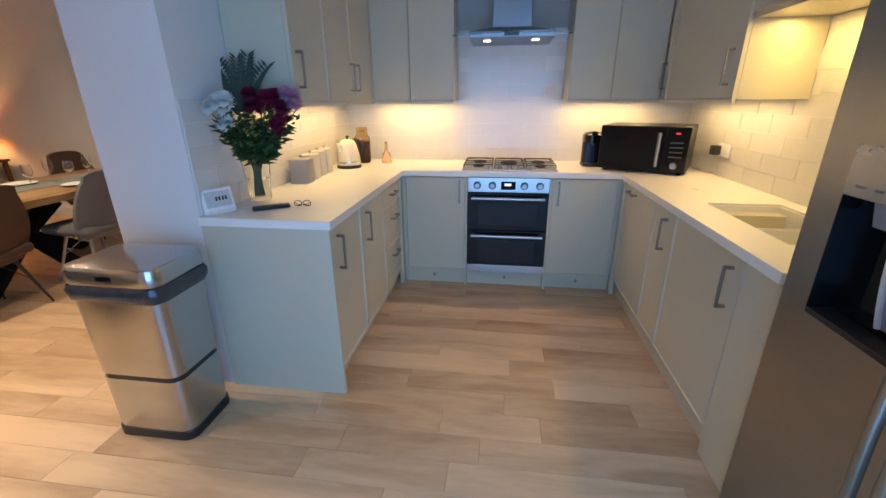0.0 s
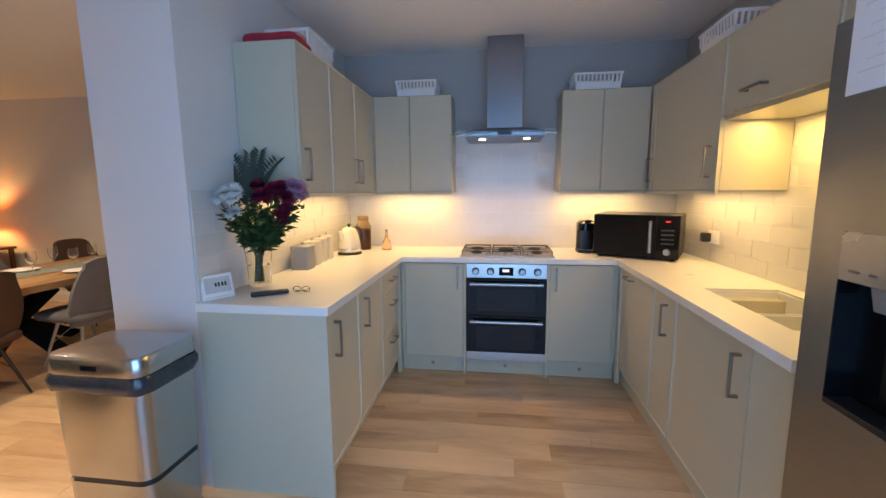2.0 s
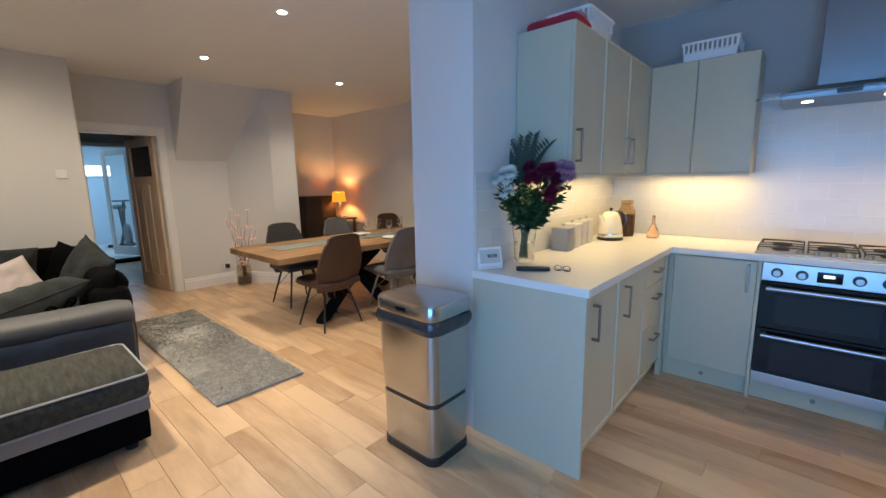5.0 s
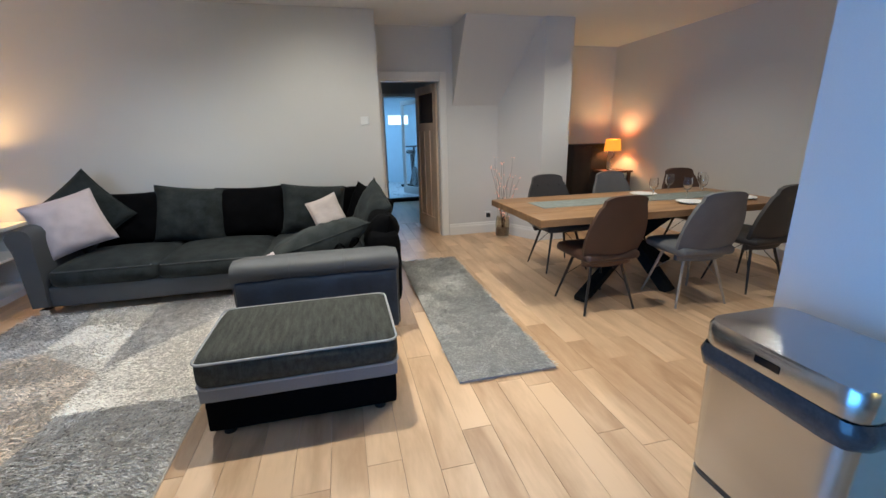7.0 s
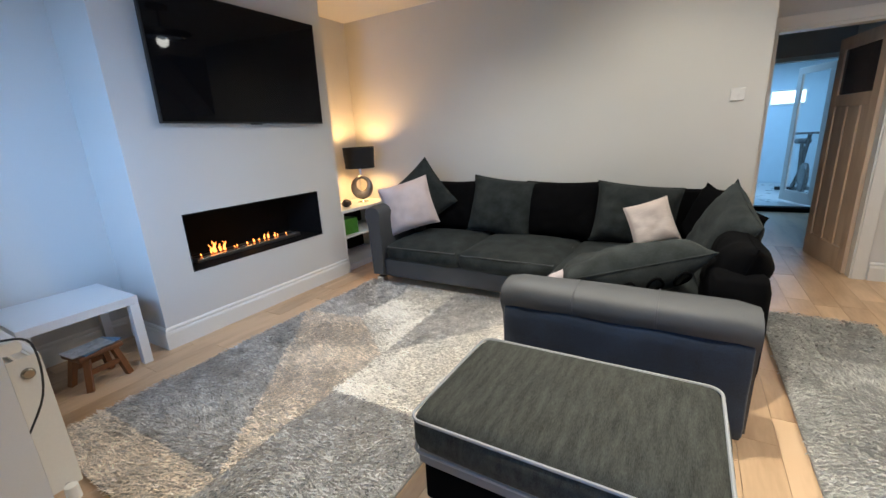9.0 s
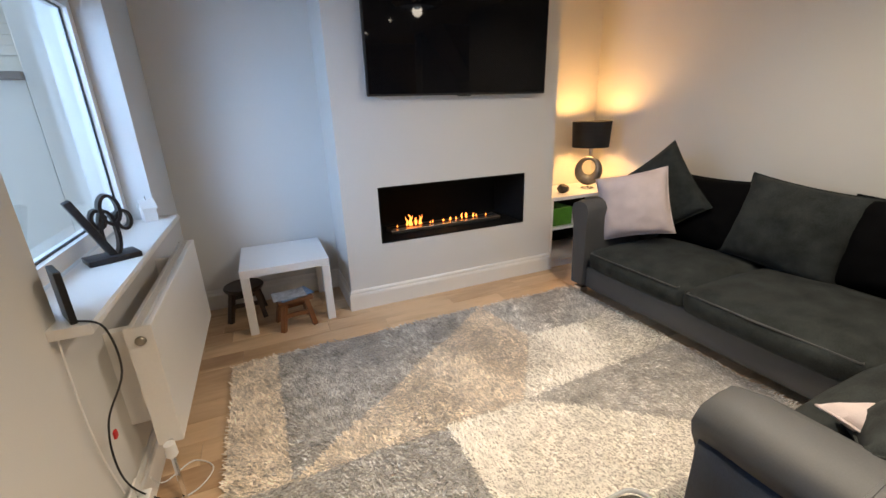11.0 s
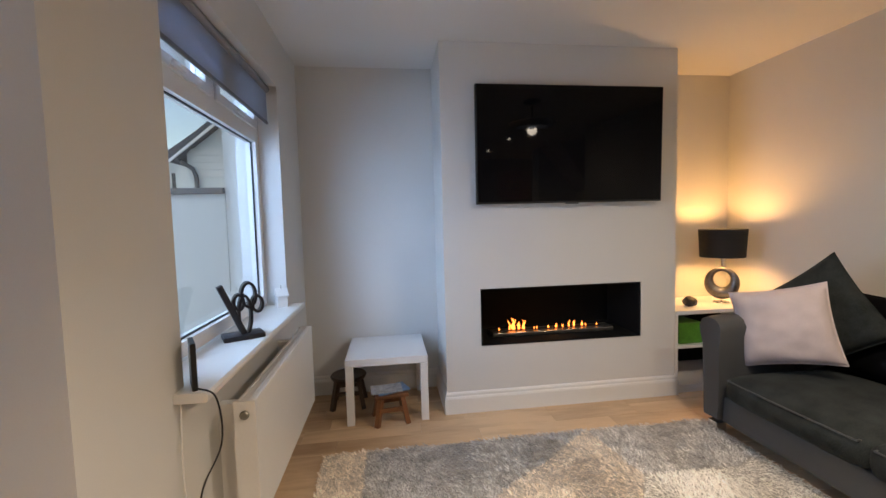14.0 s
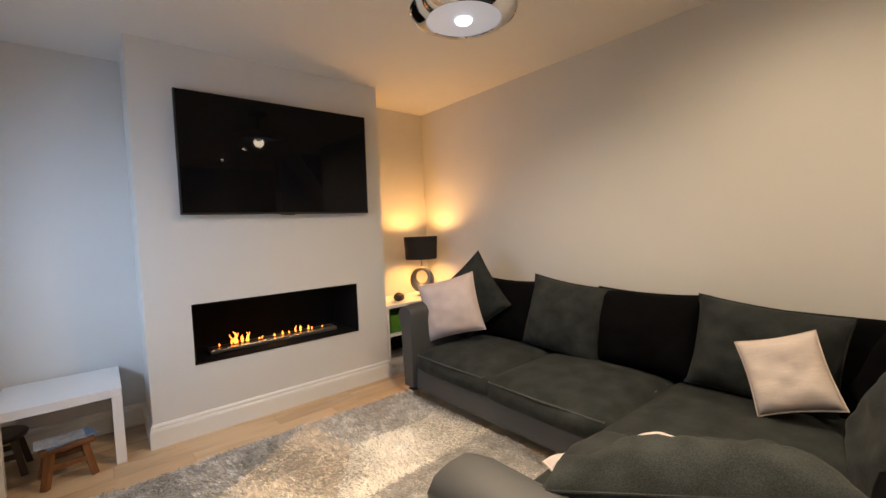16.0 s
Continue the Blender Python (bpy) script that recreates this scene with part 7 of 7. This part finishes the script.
part("tower", loft([rrect(0.105, 0.075, 0.03, 0.018), rrect(0.105, 0.075, 0.03, 0.16)]), M["black"], cm, smooth=40, m=pose(0, 0.035, 0))
part("head", loft([rrect(0.115, 0.15, 0.04, 0.145), rrect(0.115, 0.15, 0.045, 0.19), rrect(0.08, 0.11, 0.03, 0.205)]), M["blackgloss"], cm, "glossy rounded head", smooth=40)
part("spout", cyl(0.012, 0.125, 0.1445, n=12, at=(0, -0.04)), M["black"], cm)
part("lever", box(-0.02, 0.02, -0.06, 0.03, 0.2055, 0.214, 0.003), M["chrome"], cm)
part("drip_grid", box(-0.04, 0.04, -0.068, -0.005, 0.0185, 0.024, 0.002), M["chrome"], cm)
s3 = socket("white double wall socket on the tiles", pose(1.349, 2.98, 1.075, 0, 0, -90))
solo("plug", box(-0.026, 0.026, -0.05, 0.0, -0.03, 0.03, 0.006), M["black"], "black plug in the kitchen socket", "plug", pose(1.3395, 3.03, 1.07, 0, 0, -90))


def basket(label, m, w=0.32, d=0.24, h=0.12, group="plastic baskets"):
    t = thing("basket", label, "basket", m, group)
    part("floor", box(-w * 0.45, w * 0.45, -d * 0.44, d * 0.44, 0, 0.004), M["white"], t)
    for nm, n, L, off, rz in (("front", 12, w, d / 2, 0), ("back", 12, w, d / 2, 180), ("side", 9, d, w / 2, 90), ("side", 9, d, w / 2, -90)):
        b = bmesh.new()
        box(-L / 2 * 0.92, L / 2 * 0.92, -0.002, 0.002, 0.0, h * 0.42, bm=b)
        box(-L / 2, L / 2, -0.007, 0.002, h * 0.88, h, bm=b)
        for k in range(n):
            x = -L / 2 * 0.94 + L * 0.94 * k / (n - 1)
            box(x - L / n * 0.24, x + L / n * 0.24, -0.002, 0.002, h * 0.42, h * 0.88, bm=b)
        b.transform(pose(0, 0, 0, 0, 0, rz) @ pose(0, -off + 0.012, 0.002) @ pose(0, 0, 0, 6, 0, 0))
        part(nm, b, M["white"], t)
    return t


basket("white slotted plastic basket on the wall cabinets", pose(-0.74, 3.47, WZ1 + 0.001))
basket("white slotted plastic basket on the wall cabinets", pose(0.64, 3.47, WZ1 + 0.001), 0.34)
basket("white slotted plastic basket near the ceiling on a cabinet", pose(-1.22, 2.42, WZ1 + 0.001, 0, 0, 90), 0.34)
basket("white slotted plastic basket above the sink cabinets", pose(1.16, 2.52, WZ1 + 0.001, 0, 0, -90), 0.36)
rd = thing("red_bag", "folded red and pink fabric bag on the cabinet", "bag", pose(-1.24, 2.20, WZ1 + 0.001))
part("fold", soft(-0.14, 0.14, -0.12, 0.10, 0.0, 0.05, 0.024, 0.006, 4, 6, 0.012), mat("red_cloth", (0.42, 0.015, 0.035), 0.8, var=0.3, scale=12, bump=0.3), rd, smooth=60)
part("fold", soft(-0.10, 0.12, -0.02, 0.16, 0.04, 0.085, 0.02, 0.006, 9, 6, 0.012), mat("pink_cloth", (0.55, 0.30, 0.30), 0.8, var=0.2, scale=12, bump=0.3), rd, smooth=60)
bs = thing("mixing_bowl", "shallow steel bowl standing on the cabinet", "bowl", pose(1.19, 2.10, WZ1 + 0.002))
part("shell", lathe([(0, 0.0), (0.06, 0.005), (0.10, 0.05), (0.115, 0.09), (0.112, 0.09), (0.097, 0.052), (0.058, 0.009), (0, 0.004)], 32), M["steel"], bs, smooth=50)


# ---- wall tiles ----
TW, TH, TG = 0.30, 0.10, 0.003
tile_me = {}
def tile_mesh(w, h):
    key = (round(w, 3), round(h, 3))
    if key not in tile_me:
        b = box(-w / 2, w / 2, -0.0045, 0.0, -h / 2, h / 2)
        fr_e = [e for e in b.edges if all(v.co.y < -0.0044 for v in e.verts)]
        bmesh.ops.bevel(b, geom=fr_e, offset=0.0015, segments=2, affect="EDGES")
        me = bpy.data.meshes.new("tile")
        bmesh.ops.recalc_face_normals(b, faces=b.faces)
        b.to_mesh(me)
        b.free()
        me.materials.append(M["tile"])
        tile_me[key] = me
    return tile_me[key]


def tiling(parent, place, length, z0, z1, skip=None):
    """Half-bond tiles along a wall; place(s, z) gives a tile's pose."""
    row, z = 0, z0
    while z < z1 - 0.02:
        h = min(TH, z1 - z)
        s = -(TW / 2) * (row % 2)
        while s < length - 0.005:
            a, c = max(s, 0), min(s + TW, length)
            if c - a > 0.015 and not (skip and skip((a + c) / 2, z)):
                ob = new("tile", tile_mesh(c - a - TG, h - TG))
                ob.parent = parent
                ob.matrix_basis = place((a + c) / 2, z + h / 2)
            s += TW
        z += TH
        row += 1


bk_wall, rt_wall, pt_wall = bpy.data.objects["wall_kitchen_back"], bpy.data.objects["wall_kitchen_right"], bpy.data.objects["wall_partition"]
tiling(bk_wall, lambda s, z: pose(-1.412 + s, 3.638, z), 2.77, TOP1 + 0.001, 1.905, lambda s, z: z > 1.38 and not 0.955 < s < 1.80)
tiling(pt_wall, lambda s, z: pose(-1.418, 1.68 + s, z, 0, 0, 90), 1.95, TOP1 + 0.001, 1.405, lambda s, z: False)
tiling(rt_wall, lambda s, z: pose(1.358, 3.63 - s, z, 0, 0, -90), 2.36, TOP1 + 0.001, 1.735, lambda s, z: z > 1.38 and s < 1.29)
for nm, bx, lab in (("grout_back", (-1.418, 1.358, 3.636, 3.6395, TOP1, 1.384), "white tile grout"), ("grout_hood", (-0.455, 0.383, 3.636, 3.6395, 1.3845, 1.904), "white tile grout"), ("grout_left", (-1.4195, -1.416, 1.68, 3.63, TOP1, 1.384), "white tile grout"), ("grout_right", (1.356, 1.3595, 1.29, 3.63, TOP1, 1.384), "white tile grout"), ("grout_sink", (1.356, 1.3595, 1.29, 2.335, 1.3845, 1.734), "white tile grout")):
    solo(nm, box(*bx), M["grout"], "white grout bed behind the wall tiles", "grout", kind="structure")


# ---- floor planks ----
PW = 0.1475
plank_me, far_planks = {}, bmesh.new()
rnd = random.Random(11)


def plank_block(ln, at=(0, 0, 0)):
    b = box(-ln / 2 + 0.0006, ln / 2 - 0.0006, -PW / 2 + 0.0006, PW / 2 - 0.0006, -0.012, 0.0)
    top = [e for e in b.edges if all(v.co.z > -1e-6 for v in e.verts)]
    bmesh.ops.bevel(b, geom=top, offset=0.0010, segments=1, affect="EDGES")
    bmesh.ops.recalc_face_normals(b, faces=b.faces)
    b.transform(Matrix.Translation(at))
    return b


y = 1.757 - 34 * PW
while y < 4.68:
    x = -7.05 - rnd.random() * 1.2
    while x < 1.45:
        ln = rnd.choice([0.45, 0.6, 0.6, 0.75, 0.9, 1.2, 1.35])
        x0, x1 = max(x, -7.05), min(x + ln, 1.45)
        key = round(x1 - x0, 2)
        at = ((x0 + x1) / 2, y + PW / 2, rnd.uniform(-0.0004, 0.0004))
        if key > 0.05:
            if -4.3 < at[0] and -0.9 < at[1] < 3.1:
                if key not in plank_me:
                    b = plank_block(key)
                    plank_me[key] = bpy.data.meshes.new("plank")
                    b.to_mesh(plank_me[key])
                    b.free()
                    plank_me[key].materials.append(M["oak"])
                ob = new("plank", plank_me[key])
                ob.parent = floor
                ob.location = at
            else:
                merge(far_planks, plank_block(key, at))
        x += ln
    y += PW
tagged(part("far_planking", far_planks, M["oak"], floor, "pale oak planks"), kind="stuff")
